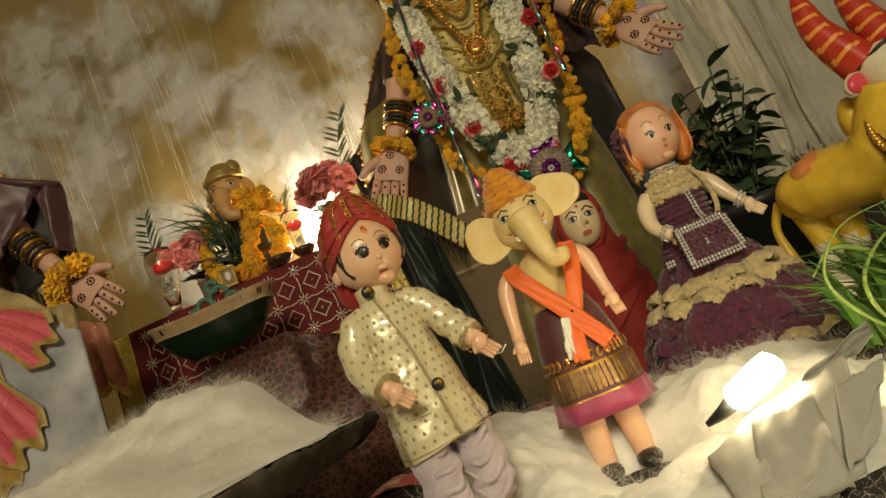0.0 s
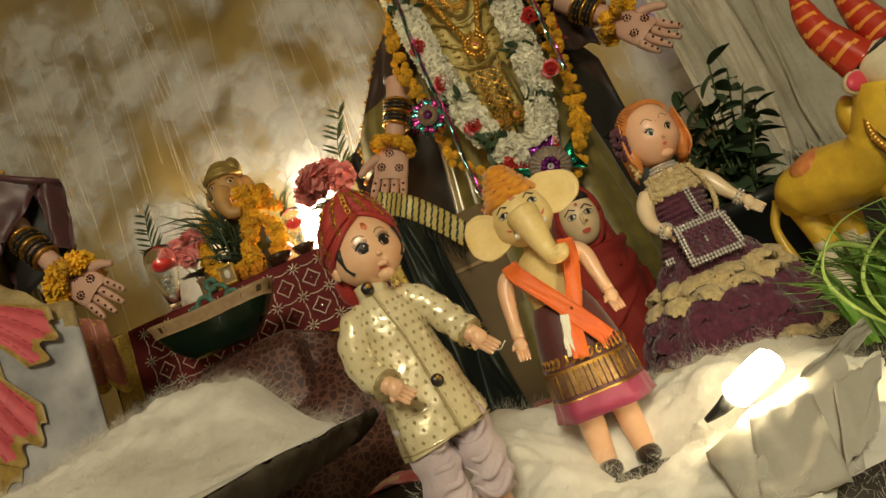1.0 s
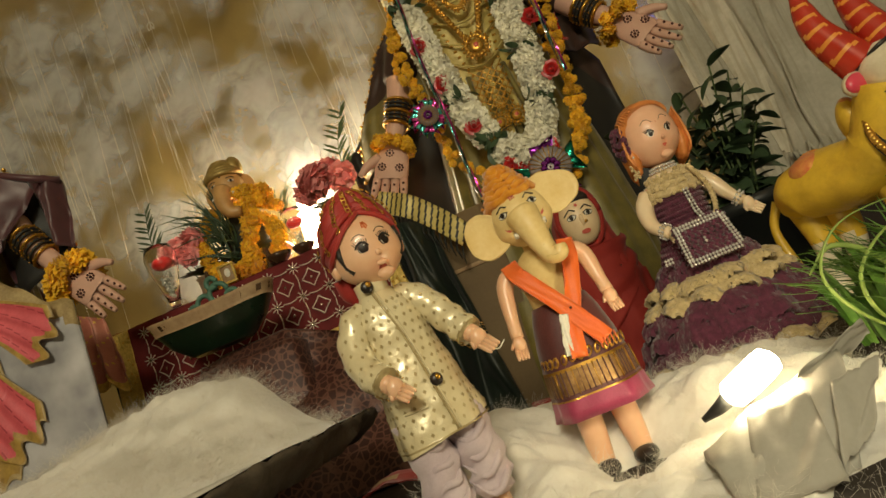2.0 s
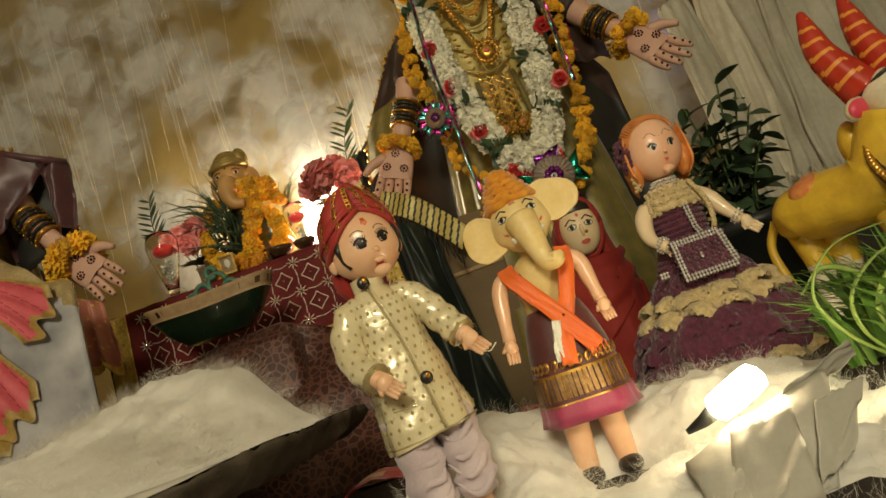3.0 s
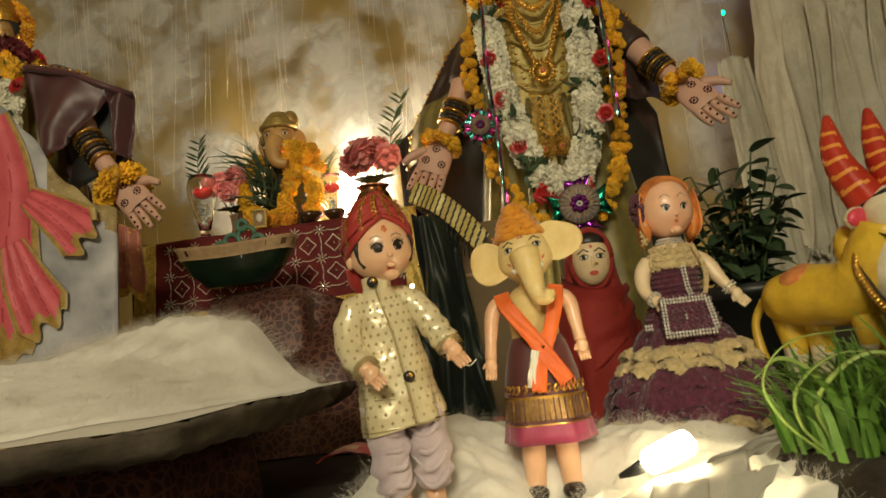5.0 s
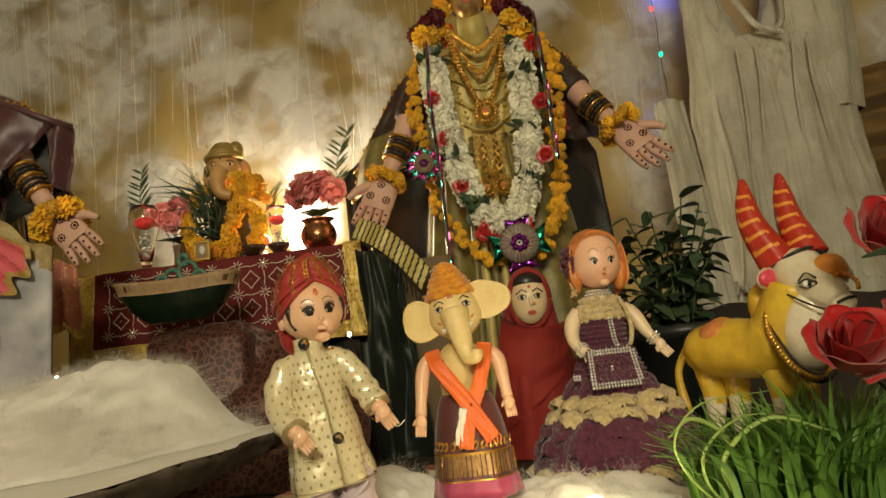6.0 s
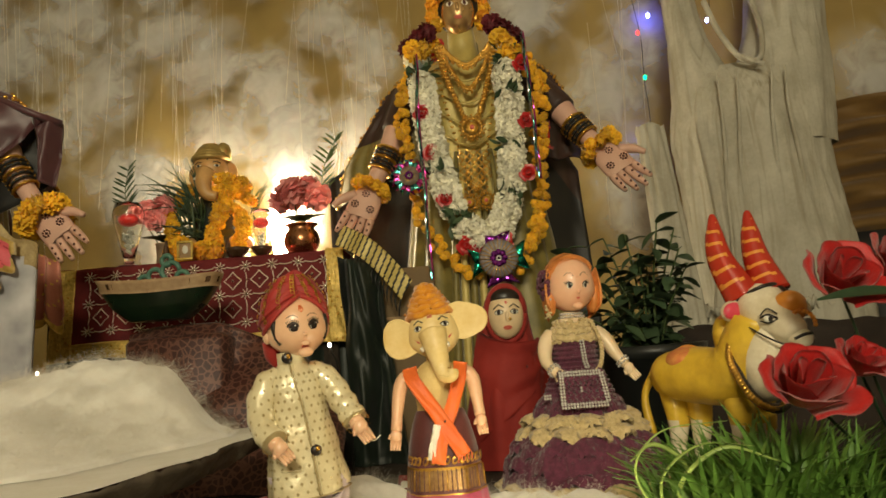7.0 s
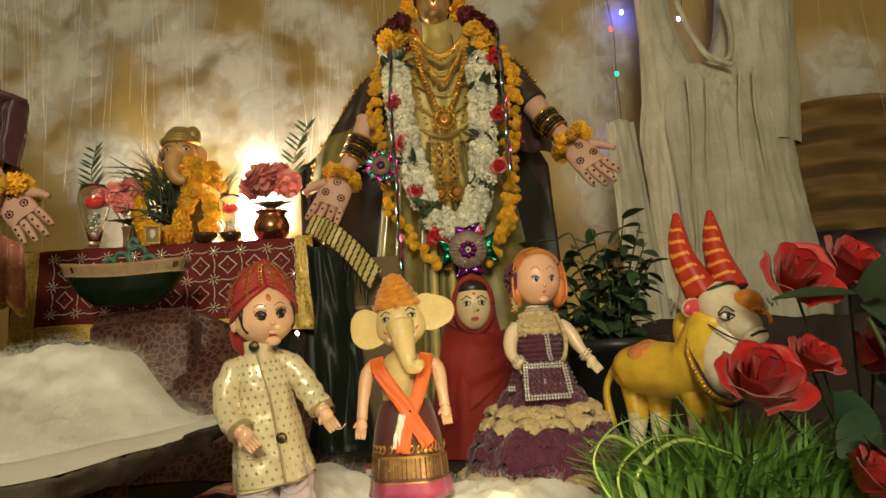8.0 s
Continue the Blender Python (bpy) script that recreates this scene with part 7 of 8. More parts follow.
PETALS = petal_set(ROSERED)
CARNATION = [bloom_mesh("carnation", ROSEPINK, 0.036, 110, 0.5, 0.8, 1.0, seed=q) for q in (21, 22)]


def flower(parent, at, r, tilt=(0, 0), name="bloom"):
    """A rose head under parent; its petals stand round its axis."""
    hub = Geo()
    hub.blob((0, 0, -0.35 * r), (0.22 * r, 0.22 * r, 0.2 * r), 0, 8, 5)
    b = part(name, hub, [STEM], parent)
    b.matrix_local = pose(*at, tilt[0], tilt[1], rnd.uniform(0, 90))
    for i, me in enumerate(PETALS):
        ob = new("petal", me)
        ob.parent = b
        ob.matrix_local = Matrix.Rotation(i * 2.39996, 4, "Z") @ Matrix.Scale(r * rnd.uniform(0.95, 1.05), 4)
    return b


def leaf_part(parent, p, d, up, ln, w, m=None, curl=0.25, name="leaf"):
    g = Geo()
    g.leaf(p, d, up, ln, w, 0, curl, 0.2, 7)
    return part(name, g, [m or LEAFSILK], parent)


def frond(parent, base, d, ln, n, out=0.05, m=None, bend=0.2):
    d = Vector(d).normalized()
    side = d.cross(V(0, 1, 0)).normalized()
    b = Vector(base)
    line = spline([b, b + d * ln * 0.5 + side * ln * bend * 0.25, b + d * ln + side * ln * bend], 8)
    g = Geo()
    g.tube(line, [0.0014, 0.0006], 0, 5)
    for i in range(n):
        p = line[2 + int((len(line) - 3) * i / n)]
        for s in (-1, 1):
            g.leaf(p, d * 0.8 + side * s * 0.75, (0, -1, 0.2), out * (1 - 0.4 * i / n), 0.006, 0, 0.2, 0.1, 3)
    part("frond", g, [m or LEAFDARK], parent)


def altar_things():
    top = 0.469
    # copper pot with pink flowers
    t = thing("copper_pot", "round copper pot with a flared rim", "pot", (-0.252, 1.525, top))
    g = Geo()
    g.lathe([(0.022, 0), (0.026, 0.002), (0.039, 0.018), (0.043, 0.035), (0.038, 0.052), (0.030, 0.062), (0.034, 0.068), (0.040, 0.072), (0.037, 0.0725), (0.028, 0.064), (0.034, 0.05)], 0, 32)
    part("body", g, [COPPER], t)
    f = thing("pink_bouquet", "pink silk flowers with fern fronds in the copper pot", "flowers", (-0.252, 1.525, top + 0.06))
    for p, r, tl in (((-0.012, -0.02, 0.085), 0.042, (35, -12)), ((0.042, -0.005, 0.075), 0.034, (30, 25)), ((-0.045, 0.0, 0.07), 0.030, (25, -30)), ((0.02, 0.01, 0.105), 0.03, (10, 5))):
        scatter(f, CARNATION[0], p, (radians(tl[0]), radians(tl[1]), rnd.uniform(0, 6)), r / 0.036, "bloom")
        g = Geo()
        g.tube([(p[0] * 0.3, 0, 0.0), (p[0], p[1], p[2])], 0.0016, 0, 5)
        part("stem", g, [STEM], f)
    for k in range(9):
        a = math.tau * k / 9
        leaf_part(f, (0.01 * math.cos(a), 0.01 * math.sin(a), 0.02), (math.cos(a), math.sin(a) - 0.4, 0.5), (0, 0, 1), 0.05, 0.022, STEM)
    frond(f, (0.05, 0, 0.06), (-0.05, 0, 1), 0.17, 10, 0.05, STEM, -0.35)
    # vase with red and pink flowers
    t = thing("brown_vase", "small beige clay vase on the altar", "vase", (-0.592, 1.57, top))
    g = Geo()
    g.lathe([(0.024, 0), (0.028, 0.01), (0.026, 0.03), (0.028, 0.055), (0.031, 0.06), (0.028, 0.06), (0.024, 0.05)], 0, 24)
    part("body", g, [mat("beige_clay", (0.34, 0.24, 0.15), (0.2, 0.13, 0.08), 0.5, 0, 40, 0.2)], t)
    f = thing("red_bouquet", "pink and red silk flowers with a fern frond in the vase", "flowers", (-0.592, 1.57, top + 0.055))
    for p, r, tl in (((0.0, -0.02, 0.090), 0.034, (35, 20)), ((-0.035, -0.03, 0.080), 0.031, (40, -10)), ((-0.065, -0.01, 0.082), 0.028, (20, -30)), ((-0.015, -0.04, 0.055), 0.025, (60, 0))):
        scatter(f, CARNATION[1], p, (radians(tl[0]), radians(tl[1]), rnd.uniform(0, 6)), r / 0.036, "bloom")
        g = Geo()
        g.tube([(p[0] * 0.3, 0, 0.0), p], 0.0016, 0, 5)
        part("stem", g, [STEM], f)
    for k in range(9):
        a = math.tau * k / 9
        leaf_part(f, (0.01 * math.cos(a), 0.01 * math.sin(a), 0.01), (math.cos(a), math.sin(a) - 0.4, 0.5), (0, 0, 1), 0.055, 0.024, STEM)
    frond(f, (-0.085, -0.03, 0.08), (-0.25, 0, 1), 0.12, 8, 0.05, LEAFDARK, -0.3)
    # clear goblets with a red flower under the rim
    for x, y, s, lb in ((-0.655, 1.50, 1.0, "clear glass goblet holding a red flower and pebbles"), (-0.355, 1.55, 0.8, "small clear glass goblet with a dark red flower")):
        t = thing("glass_goblet", lb, "goblet", (x, y, top))
        g = Geo()
        g.lathe([(0.026 * s, 0), (0.026 * s, 0.003), (0.010 * s, 0.006), (0.013 * s, 0.02 * s), (0.022 * s, 0.06 * s), (0.033 * s, 0.10 * s), (0.036 * s, 0.125 * s), (0.030 * s, 0.15 * s), (0.0285 * s, 0.15 * s), (0.034 * s, 0.125 * s), (0.031 * s, 0.10 * s), (0.02 * s, 0.06 * s), (0.010 * s, 0.022 * s), (0.001, 0.02 * s)], 0, 32)
        ob = part("bowl", g, [GLASS], t)
        ob.visible_shadow = False
        g = Geo()
        for i in range(50):
            h = rnd.uniform(0.03, 0.085)
            a, r = rnd.uniform(0, 6.3), rnd.uniform(0, 0.2) * h
            g.blob((r * s * math.cos(a), r * s * math.sin(a), h * s), 0.0042 * s, 0, 6, 4)
        part("pebbles", g, [mat("pale_pebbles", (0.45, 0.42, 0.36), (0.2, 0.2, 0.17), 0.4, 0, 80, 0.1)], t)
        g = Geo()
        g.blob((0, 0, 0.112 * s), (0.024 * s, 0.022 * s, 0.016 * s), 0, 14, 8)
        part("petals", g, [ROSERED], t, "dark red flower inside")
    # little framed print
    t = thing("picture_frame", "tiny gilt picture frame leaning by the idol", "frame", (-0.505, 1.46, top), 4)
    g = Geo()
    for x, z, w, h in ((0, 0.0025, 0.036, 0.005), (0, 0.0415, 0.036, 0.005), (-0.0155, 0.022, 0.005, 0.034), (0.0155, 0.022, 0.005, 0.034)):
        g.box((x, 0, z), (w, 0.006, h), 0)
    part("frame", g, [GOLDCLOTH], t)
    g = Geo()
    g.box((0, 0.002, 0.022), (0.027, 0.002, 0.035), 0)
    g.blob((0, 0.0005, 0.024), (0.007, 0.001, 0.010), 1, 10, 6)
    part("print", g, [TERRA, WHITE], t, "small faded print")
    # small bowls and brown lamps
    for x, y, s in ((-0.39, 1.475, 1.0), (-0.335, 1.485, 0.9)):
        t = thing("brass_bowl", "small dark brass bowl", "bowl", (x, y, top), group="small bowls on the altar")
        g = Geo()
        g.lathe([(0.014 * s, 0), (0.024 * s, 0.010), (0.029 * s, 0.020), (0.026 * s, 0.020), (0.018 * s, 0.010), (0.001, 0.008)], 0, 24)
        part("body", g, [BRONZE], t)
    for x, y, h in ((-0.555, 1.475, 0.05), (-0.42, 1.50, 0.05)):
        t = thing("incense_cone", "dark brown incense cone holder", "holder", (x, y, top), group="cone holders")
        g = Geo()
        g.lathe([(0.013, 0), (0.014, 0.004), (0.010, 0.010), (0.009, 0.02), (0.003, h)], 0, 14)
        part("body", g, [BRONZE], t)
    # teal clay ornaments
    t = thing("clay_ornament", "curled teal clay ornament standing in the green boat", "ornament", (-0.470, 1.275, 0.392))
    for k, (x, z, r) in enumerate(((-0.02, 0.02, 0.014), (0.012, 0.028, 0.018), (0.035, 0.014, 0.012), (-0.042, 0.012, 0.010), (0.004, 0.05, 0.010))):
        g = Geo()
        g.tube([V(x + r * math.cos(a), 0, z + r * math.sin(a)) for a in (math.tau * i / 16 for i in range(15))], 0.005, 0, 8)
        part("curl", g, [TEAL], t)


altar_things()


def green_boat():
    """A long green trough with a tan patterned collar, on the draped block."""
    t = thing("green_boat", "long dark green boat-shaped dish with a patterned tan collar", "dish", (-0.478, 1.27, 0.300))
    g = Geo()

    def ring(a, k):
        c, s = math.cos(a), math.sin(a)
        f = (abs(c) ** 2.6 + abs(s) ** 2.6) ** (-1 / 2.6)
        return k * 0.114 * f * c, k * 0.050 * f * s

    def hull(u, v):
        x, y = ring(u * math.tau, float(np.interp(v, (0, 0.1, 0.5, 1), (0.50, 0.58, 0.82, 1.0))))
        return (x, y, 0.022 + 0.052 * v + 0.008 * v * abs(x / 0.114) ** 2)

    g.grid(hull, 64, 14, 0, cu=True)
    g.grid(lambda u, v: (*ring(u * math.tau, 0.5 * v), 0.022), 32, 2, 0, cu=True)
    part("hull", g, [GREENBOWL], t)
    g = Geo()

    def collar(u, v):
        x, y = ring(u * math.tau, 1.0 + 0.09 * v)
        return (x, y, 0.074 + 0.008 * abs(x / 0.114) ** 2 + 0.025 * v)

    g.sheet(collar, 90, 4, 0, 0.003)
    part("collar", g, [TERRA], t, "tan collar with dark printed blocks")
    for i in range(30):
        if i % 2:
            g = Geo()
            g.sheet(lambda u, v: Vector(collar((i + 0.62 * u) / 30, 0.3 + 0.42 * v)) * 1.008 + V(0, 0, -0.0006), 2, 1, 0, 0.002)
            part("printed_block", g, [BRONZE], t)


green_boat()


# ---- printed cut-out board ----
def cutout():
    """A flat printed board: pink robe forms before a stormy sky."""
    t = thing("cutout_board", "printed cardboard cut-out with pink robe before a stormy sky", "board", (-0.553, 1.0, 0.172), 3)
    g = Geo()

    def out(u, v):
        x = -0.015 - 0.42 * (1 - u)
        top = float(np.interp(x, (-0.44, -0.30, -0.20, -0.15, -0.10, -0.06, -0.015), (0.50, 0.52, 0.47, 0.40, 0.325, 0.295, 0.268))) + 0.006 * math.sin(u * 40)
        return (x, 0.02 * v, top * v)

    g.sheet(out, 60, 20, 0, 0.004, mfn=lambda u, v: 1 if v > 0.88 + 0.04 * math.sin(u * 43) and u > 0.72 else 0)
    part("sheet", g, [PRINTSKY, PRINTROCK], t)
    for dep, (nm, pts, w) in enumerate((("robe", [(-0.235, 0.46), (-0.215, 0.34), (-0.225, 0.2), (-0.225, 0.04)], 0.15), ("robe", [(-0.19, 0.235), (-0.165, 0.165), (-0.125, 0.09)], 0.085), ("robe", [(-0.16, 0.31), (-0.10, 0.265), (-0.055, 0.225)], 0.075))):
        line = spline([(x, 0, z) for x, z in pts], 8)
        g = Geo()

        def fn(u, v):
            i = u * (len(line) - 1)
            k = min(int(i), len(line) - 2)
            p = line[k].lerp(line[k + 1], i - k)
            d = (line[k + 1] - line[k]).normalized()
            s = V(-d.z, 0, d.x)
            ww = w * (0.50 + 0.85 * u ** 0.8) * (1 - 0.35 * max(0, u - 0.85) / 0.15)
            q = p + s * (v - 0.5) * ww + d * 0.012 * math.sin(v * 12) * u
            return (q.x, -0.004 - 0.004 * dep - 0.0015 * math.sin(v * 22) + 0.04 * q.z, q.z)

        g.sheet(fn, 60, 48, 0, 0.0012, mfn=lambda u, v: 2 if u > 0.985 or v < 0.02 or v > 0.98 else 1 if u > 0.88 + 0.025 * math.sin(v * 40) or v < 0.09 or v > 0.91 else 3 if abs(math.sin(v * 13 + 2 * u)) < 0.10 and u > 0.2 else 0)
        part(nm, g, [PRINTPINK, PRINTGOLD, PRINTROCK, mat("printed_pink_fold", (0.42, 0.05, 0.07), (0.32, 0.03, 0.05), 0.5, 0, 30, 0.05)], t, "printed pink cloth with a gold hem")
    g = Geo()
    g.box((-0.2, 0.045, 0.06), (0.05, 0.06, 0.16), 0, (-18, 0, 0))
    part("prop", g, [TERRA], t, "cardboard prop")


cutout()


def sari_end():
    """A folded pink cloth end that hangs below the smaller statue's palm."""
    g = Geo()

    def fn(u, v):
        x = -0.690 + 0.060 * u + 0.03 * v * (u - 0.4)
        y = 1.175 + 0.012 * math.sin(u * 15 + 1.5 * v) * (0.4 + 0.6 * v) + 0.006 * nz(u * 5, v * 5, 6)
        return (x, y, 0.470 - 0.03 * u - 0.13 * v + 0.012 * math.sin(u * 14) * v)

    g.sheet(fn, 48, 36, 0, 0.002, mfn=lambda u, v: 1 if v > 0.9 or (int(u * 12) + int(v * 18)) % 5 == 0 and (u * 12) % 1 < 0.45 and (v * 18) % 1 < 0.45 else 0)
    solid("sari_end", g, [mat("salmon_silk", (0.58, 0.24, 0.17), (0.44, 0.15, 0.10), 0.45, 0.1, 30, 0.3, 400, sheen=0.2), GOLDCLOTH], "salmon pink silk sari end with small gold motifs", "cloth")


sari_end()


# ---- potted plant ----
def potted_plant():
    t = thing("potted_plant", "bushy dark green plant in a black plastic pot", "plant", (0.475, 1.30, 0))
    g = Geo()
    g.lathe([(0.07, 0), (0.078, 0.02), (0.096, 0.18), (0.103, 0.182), (0.104, 0.205), (0.098, 0.206), (0.094, 0.185), (0.09, 0.18), (0.001, 0.178)], 0, 36)
    part("pot", g, [PLASTICBLACK], t)
    lg = Geo()
    lg.leaf((0, 0, 0), (1, 0, 0), (0, 0, 1), 0.048, 0.026, 0, 0.25, 0.25, 5)
    me = lg.mesh("leaf", [LEAFDARK])
    r2 = random.Random(11)
    for s in range(20):
        a = math.tau * s / 20
        lean = r2.uniform(0.03, 0.16)
        h = r2.uniform(0.08, 0.26)
        pts = spline([(0.02 * math.cos(a), 0.02 * math.sin(a), 0.178), (0.5 * lean * math.cos(a), 0.5 * lean * math.sin(a), 0.178 + 0.55 * h), (lean * math.cos(a), lean * math.sin(a), 0.178 + h)], 7)
        g = Geo()
        g.tube(pts, [0.003, 0.0015], 0, 6)
        part("stem", g, [STEM], t)
        for k in range(15):
            p = pts[min(len(pts) - 1, 1 + int(k * (len(pts) - 1) / 15))]
            az = k * 2.4 + s
            ob = new("leaf", me)
            ob.parent = t
            sc = r2.uniform(0.7, 1.08)
            ob.matrix_local = Matrix.LocRotScale(p, Euler((r2.uniform(-0.5, 0.5), r2.uniform(-0.5, 0.6), az)), Vector((sc, sc, sc)))


potted_plant()


# ---- soil bed, grass, roses ----
def soil_bed():
    g = Geo()

    def fn(u, v):
        x, y = 0.26 + 0.46 * u, 0.44 + 0.50 * v
        e = min(1, 6 * min(u, 1 - u)) * min(1, 6 * min(v, 1 - v))
        return (x, y, -0.012 + (0.05 + 0.006 * nz(x * 40, y * 40)) * e)

    g.grid(fn, 46, 50, 0)
    solid("soil_bed", g, [SOIL], "low bed of dark soil", "ground", kind="structure")


soil_bed()


def grass():
    g = Geo()
    r2 = random.Random(5)
    for i in range(520):
        a, q = r2.uniform(0, math.tau), math.sqrt(r2.random())
        x, y = 0.425 + 0.125 * q * math.cos(a), 0.62 + 0.10 * q * math.sin(a)
        ln = r2.uniform(0.06, 0.115) * (1.2 - 0.4 * q)
        az = a + r2.uniform(-1.2, 1.2)
        out = r2.uniform(0.15, 0.9)
        d = V(math.cos(az), math.sin(az), 0)
        p0 = V(x, y, 0.034)
        p1 = p0 + V(0, 0, ln * 0.55) + d * ln * out * 0.25
        p2 = p0 + V(0, 0, ln * (1 - 0.35 * out)) + d * ln * out * 0.95
        line = spline([p0, p1, p2], 4)
        w = r2.uniform(0.0022, 0.0048)
        s = d.cross(V(0, 0, 1)).normalized()
        rows = []
        for k, p in enumerate(line):
            ww = w * (1 - (k / (len(line) - 1)) ** 2 * 0.92)
            rows.append((g.put(p - s * ww), g.put(p + V(0, 0, -0.0006)), g.put(p + s * ww)))
        for A, B in zip(rows, rows[1:]):
            g.face((A[0], A[1], B[1], B[0]), 0)
            g.face((A[1], A[2], B[2], B[1]), 0)
    solid("grass_clump", g, [GRASS], "clump of fresh green grass blades in the soil", "grass", kind="stuff")
    t = thing("long_leaves", "long pale green arching leaves beside the grass", "leaves", (0.33, 0.60, 0.03))
    for pts in ([(0, 0, 0), (-0.035, -0.01, 0.035), (-0.045, -0.005, 0.07), (-0.015, 0.0, 0.10), (0.05, 0.01, 0.104)], [(0.005, 0, 0), (-0.022, -0.01, 0.03), (-0.02, -0.01, 0.062), (0.02, 0, 0.085), (0.07, 0, 0.08)], [(0.01, 0, 0), (-0.01, -0.02, 0.05), (0.03, -0.03, 0.085), (0.08, -0.03, 0.07)], [(0.02, 0.01, 0), (0.01, 0.02, 0.06), (-0.02, 0.02, 0.085), (-0.045, 0.02, 0.07)]):
        g = Geo()
        g.tube(spline(pts, 7), [0.0022, 0.0026, 0.0022, 0.0008], 0, 6, flat=0.4)
        part("long_leaf", g, [PALEGRASS], t)


grass()


def rose_bush():
    t = thing("rose_stems", "large red silk roses on stems with dark green leaves", "roses", (0.56, 0.60, 0.03))
    heads = (((-0.048, 0.015, 0.236), 0.044, (58, -12)), ((0.018, 0.03, 0.246), 0.042, (50, 18)), ((-0.112, -0.02, 0.136), 0.048, (45, -6)), ((-0.038, 0.02, 0.152), 0.030, (40, 15)), ((-0.050, -0.09, 0.055), 0.034, (40, 0)), ((0.045, 0.05, 0.15), 0.036, (45, 10)))
    for p, r, tl in heads:
        flower(t, p, r, tl)
        b = V(0.02, 0.04, 0.0)
        g = Geo()
        g.tube(spline([b, b.lerp(Vector(p), 0.5) + V(0.01, 0.03, -0.01), Vector(p) + V(0, 0.01, -0.01)], 6), 0.0017, 0, 6)
        part("stem", g, [LEAFSILK], t)
    for p, d, ln, w in (((0.0, -0.01, 0.21), (0.35, -0.3, 0.35), 0.085, 0.05), ((0.0, -0.01, 0.205), (0.45, -0.2, -0.35), 0.085, 0.05), ((-0.005, -0.01, 0.215), (-0.9, -0.2, 0.12), 0.085, 0.016), ((-0.03, -0.01, 0.12), (0.1, -0.3, -0.7), 0.08, 0.045),
                        ((0.0, -0.02, 0.13), (0.5, -0.3, -0.3), 0.08, 0.045), ((-0.02, -0.03, 0.10), (-0.5, -0.4, -0.3), 0.06, 0.03), ((0.01, -0.03, 0.16), (0.2, -0.5, -0.6), 0.07, 0.045), ((0.02, 0, 0.18), (0.8, 0, 0.3), 0.08, 0.045),
                        ((-0.02, -0.06, 0.06), (0.6, -0.4, 0.3), 0.06, 0.035), ((-0.03, -0.06, 0.06), (-0.3, -0.5, 0.5), 0.05, 0.03), ((0.02, -0.02, 0.09), (-0.2, -0.6, 0.4), 0.06, 0.04), ((0.03, 0.0, 0.10), (0.6, -0.3, 0.1), 0.08, 0.05)):
        leaf_part(t, p, d, (0.1, -0.6, 0.8), ln, w, LEAFSILK, 0.2)
    g = Geo()
    g.tube(spline([(0.0, -0.02, 0.19), (0.015, -0.025, 0.14), (0.03, -0.03, 0.08), (0.03, 0.0, 0.0)], 6), 0.0028, 0, 7)
    part("stem", g, [STEM], t)


rose_bush()


# ---- lamps, lights, paper ----
def front_lamp():
    t = thing("spot_bulb", "lit white bulb lying in crumpled paper", "lamp", (0.185, 0.525, 0.058), 0)
    g = Geo()
    line = [V(-0.014, 0.002, -0.006), V(-0.011, 0.001, -0.0045), V(0.0, 0, 0), V(0.014, -0.001, 0.006), V(0.021, -0.001, 0.009), V(0.024, -0.001, 0.0105)]
    g.tube(spline(line, 4), [0.004, 0.0098, 0.0105, 0.0105, 0.0095, 0.004], 0, 20)
    part("bulb", g, [BULB], t, "glowing bulb")
    g = Geo()
    g.tube([(-0.013, 0.002, -0.0055), (-0.022, 0.004, -0.010), (-0.034, 0.006, -0.014)], [0.006, 0.0045, 0.002], 0, 10)
    part("socket", g, [CABLE], t, "dark socket")
    g = Geo()

    def crumple(u, v):
        x = -0.045 + (0.072 + 0.045 * v) * u
        ridge = 0.030 + 0.030 * u
        z = -0.050 + ridge * math.sin(math.pi * 0.5 * min(1, v * 1.25)) if v < 0.8 else -0.050 + ridge * (1 - (v - 0.8) * 3)
        y = -0.072 + 0.074 * v + 0.012 * u
        return (x + 0.010 * nz(u * 3.3, v * 2.6, 1), y + 0.010 * nz(u * 2.7, v * 2.9, 7), z + 0.007 * nz(u * 3.6, v * 3.3, 3) + 0.0025 * abs(nz(u * 8, v * 7, 5)))

    pp = thing("crumpled_paper", "crumpled white paper wrapped about the bulb", "paper", (0.185, 0.525, 0.048))
    g.sheet(crumple, 30, 22, 0, 0.0008)
    part("sheet", g, [PAPER], pp)
    for quad in (((0.028, -0.012, 0.004), (0.084, 0.000, 0.022), (0.088, 0.008, 0.010), (0.035, 0.008, -0.012)), ((-0.036, -0.066, -0.046), (-0.012, -0.018, -0.006), (0.026, -0.030, -0.002), (0.012, -0.078, -0.044)), ((0.016, -0.066, -0.040), (0.040, -0.030, -0.002), (0.080, -0.010, -0.002), (0.046, -0.044, -0.034))):
        A, B, C, D = map(Vector, quad)
        g = Geo()
        g.sheet(lambda u, v: A.lerp(B, u).lerp(D.lerp(C, u), v) + V(0, -0.003, 0.005 * nz(u * 3, v * 3, 3) + 0.002 * abs(nz(u * 7, v * 7, 5))), 16, 14, 0, 0.0008)
        part("flap", g, [PAPER], pp)


front_lamp()


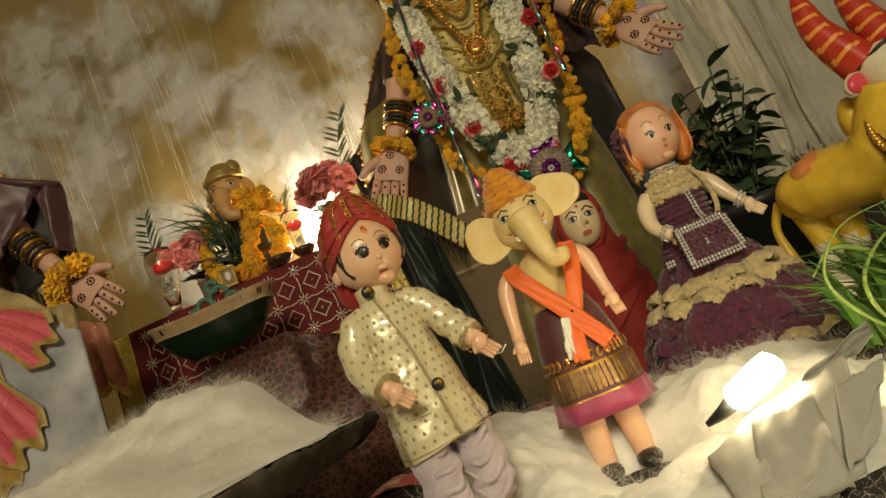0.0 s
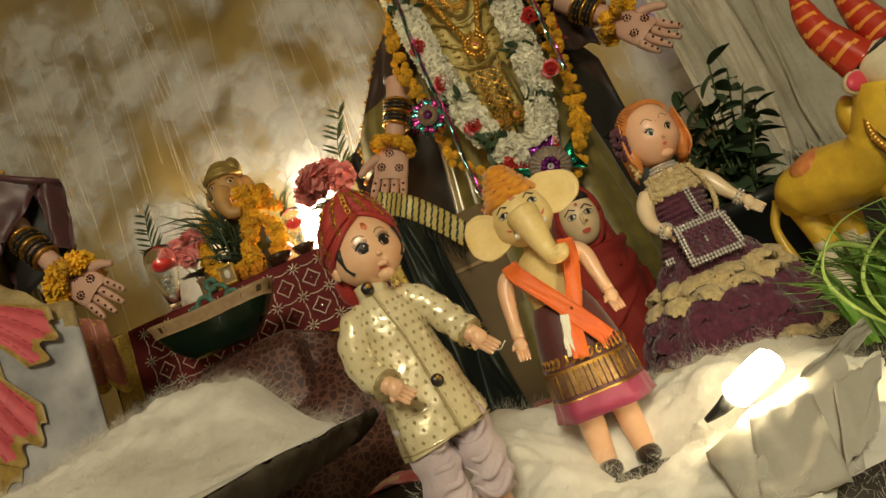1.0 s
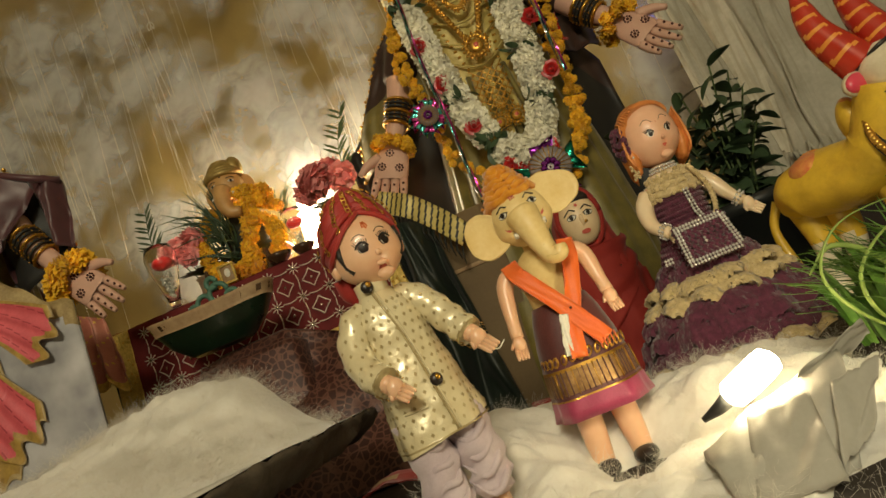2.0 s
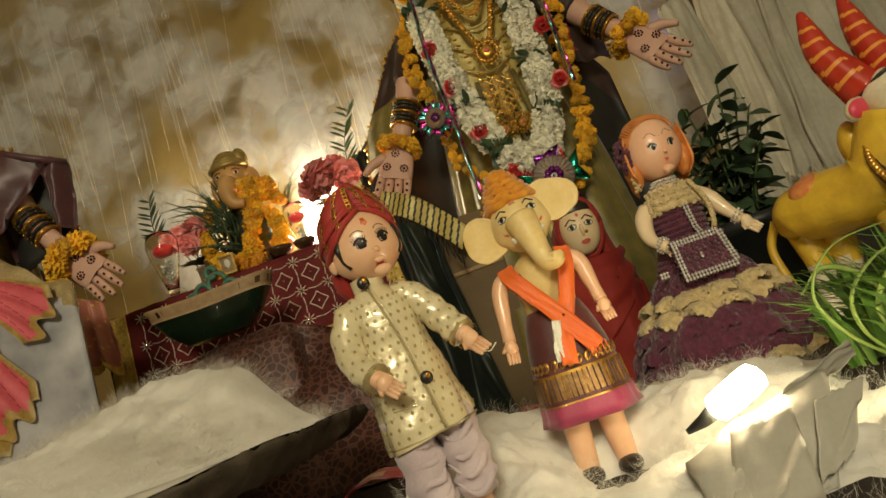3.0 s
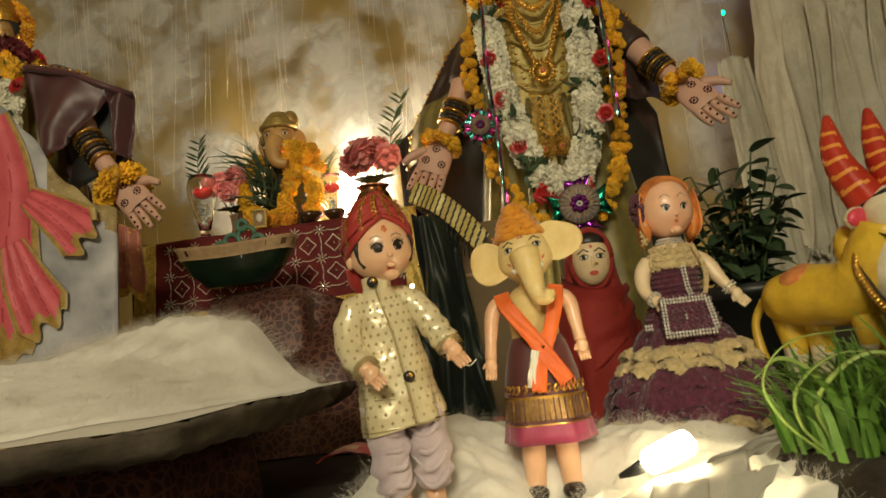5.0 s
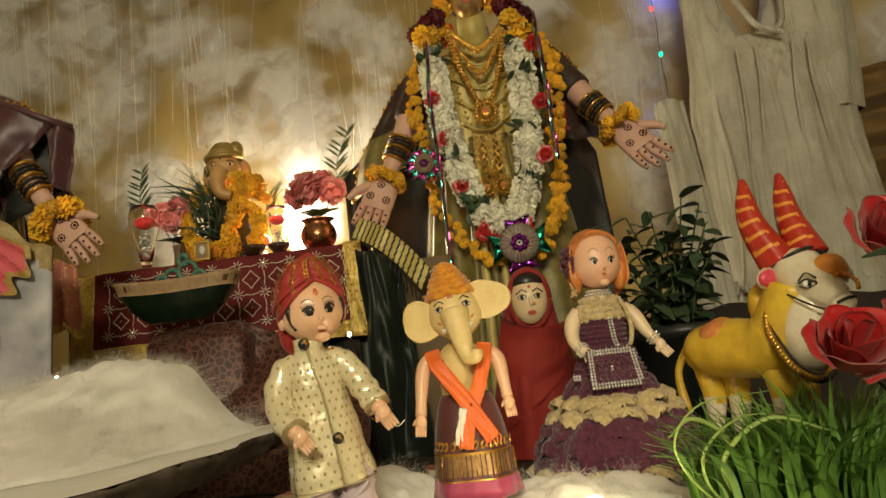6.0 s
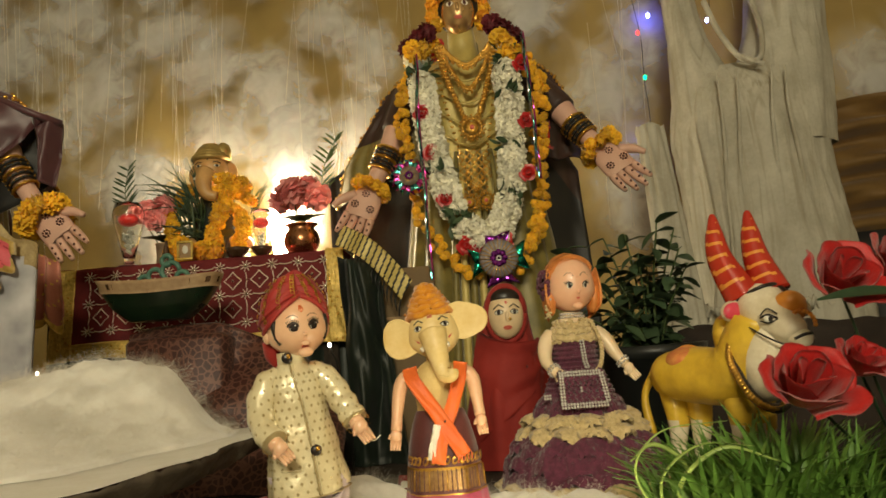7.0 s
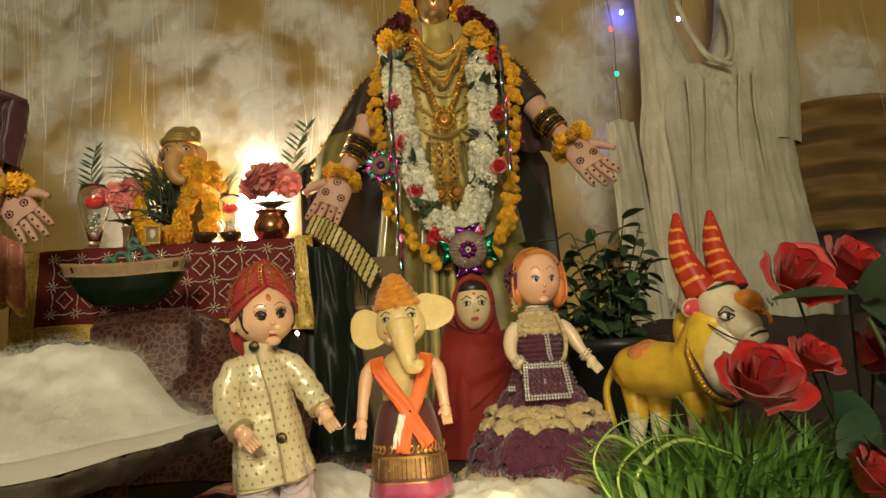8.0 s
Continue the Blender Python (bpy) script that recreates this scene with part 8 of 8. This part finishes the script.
def back_lamp():
    t = thing("altar_lamp", "bright bulb glowing behind the copper pot", "lamp", (-0.365, 1.75, 0.469))
    g = Geo()
    g.lathe([(0.03, 0), (0.03, 0.008), (0.012, 0.015), (0.012, 0.034)], 0, 20)
    part("base", g, [BRONZE], t)
    # bulb stretched upward so that its glow stands for the lamp's glare
    g = Geo()
    g.lathe([(0.002, 0.03), (0.016, 0.035), (0.020, 0.06), (0.026, 0.10), (0.027, 0.15), (0.020, 0.19), (0.010, 0.215), (0.002, 0.225)], 0, 24)
    part("bulb", g, [BACKBULB], t, "glowing bulb drawn tall to stand for its glare")


back_lamp()


def small_leds():
    # two warm lights in the display
    for p in ((-0.058, 0.86, 0.241), (-0.535, 0.965, 0.232)):
        t = thing("fairy_light", "tiny warm fairy light on a dark wire", "light", p, group="warm fairy lights")
        g = Geo()
        g.blob((0, 0, 0), (0.0026, 0.0026, 0.0034), 0, 10, 7)
        part("led", g, [LEDWARM], t)
        g = Geo()
        g.tube(spline([(0, 0.002, -0.004), (0.006, 0.02, -0.03), (-0.004, 0.05, -0.06), (0.01, 0.08, -0.12), (0.0, 0.10, 0.002 - p[2])], 6), 0.0014, 0, 6)
        part("wire", g, [CABLE], t)
    t = thing("light_string", "string of coloured lights hanging beside the trunk", "lights", (0.67, 1.86, 0.95))
    g = Geo()
    g.tube(spline([(0.0, 0, 0.55), (-0.012, 0, 0.3), (0.004, 0, 0.12), (0.0, 0, 0.0), (0.004, 0, -0.1), (0.0, 0, -0.25)], 6), 0.0013, 0, 5)
    g.tube(spline([(0.22, 0, 0.55), (0.215, 0, 0.3), (0.205, 0, 0.16)], 6), 0.0013, 0, 5)
    part("wire", g, [CABLE], t)
    for p, m in (((0.002, -0.004, 0.0), LEDGREEN), ((-0.004, -0.004, 0.135), LEDRED), ((0.207, 0.03, 0.17), LEDBLUE), ((0.04, 0.03, 0.20), LEDBLUE), ((0.012, 0.03, -0.17), LEDBLUE)):
        g = Geo()
        g.blob(p, (0.0055, 0.0055, 0.0075), 0, 10, 7)
        part("led", g, [m], t)


small_leds()


def odds():
    g = Geo()
    g.box((0, 0, 0.006), (0.05, 0.03, 0.012), 0, (0, 0, 20), 0.15)
    g.box((0.0, -0.0165, 0.006), (0.045, 0.003, 0.008), 1, (0, 0, 20), 0.1)
    solid("match_box", g, [REDCLOTH, WHITE], "small red and white box lying in the cotton", "box", pose(0.055, 0.83, 0.052, 0, 8, 0), smooth=False)
    g = Geo()
    g.sheet(lambda u, v: (-0.05 + 0.1 * u, -0.02 + 0.04 * v, 0.012 + 0.008 * math.sin(u * 5) + 0.004 * nz(u * 5, v * 5)), 12, 6, 0, 0.001, mfn=lambda u, v: 1 if abs(v - 0.5) < 0.12 and 0.2 < u < 0.5 else 0)
    solid("red_packet", g, [REDCLOTH, TERRA], "flattened dark red paper packet", "packet", pose(-0.13, 0.80, 0.035, 6, -8, -15))


odds()
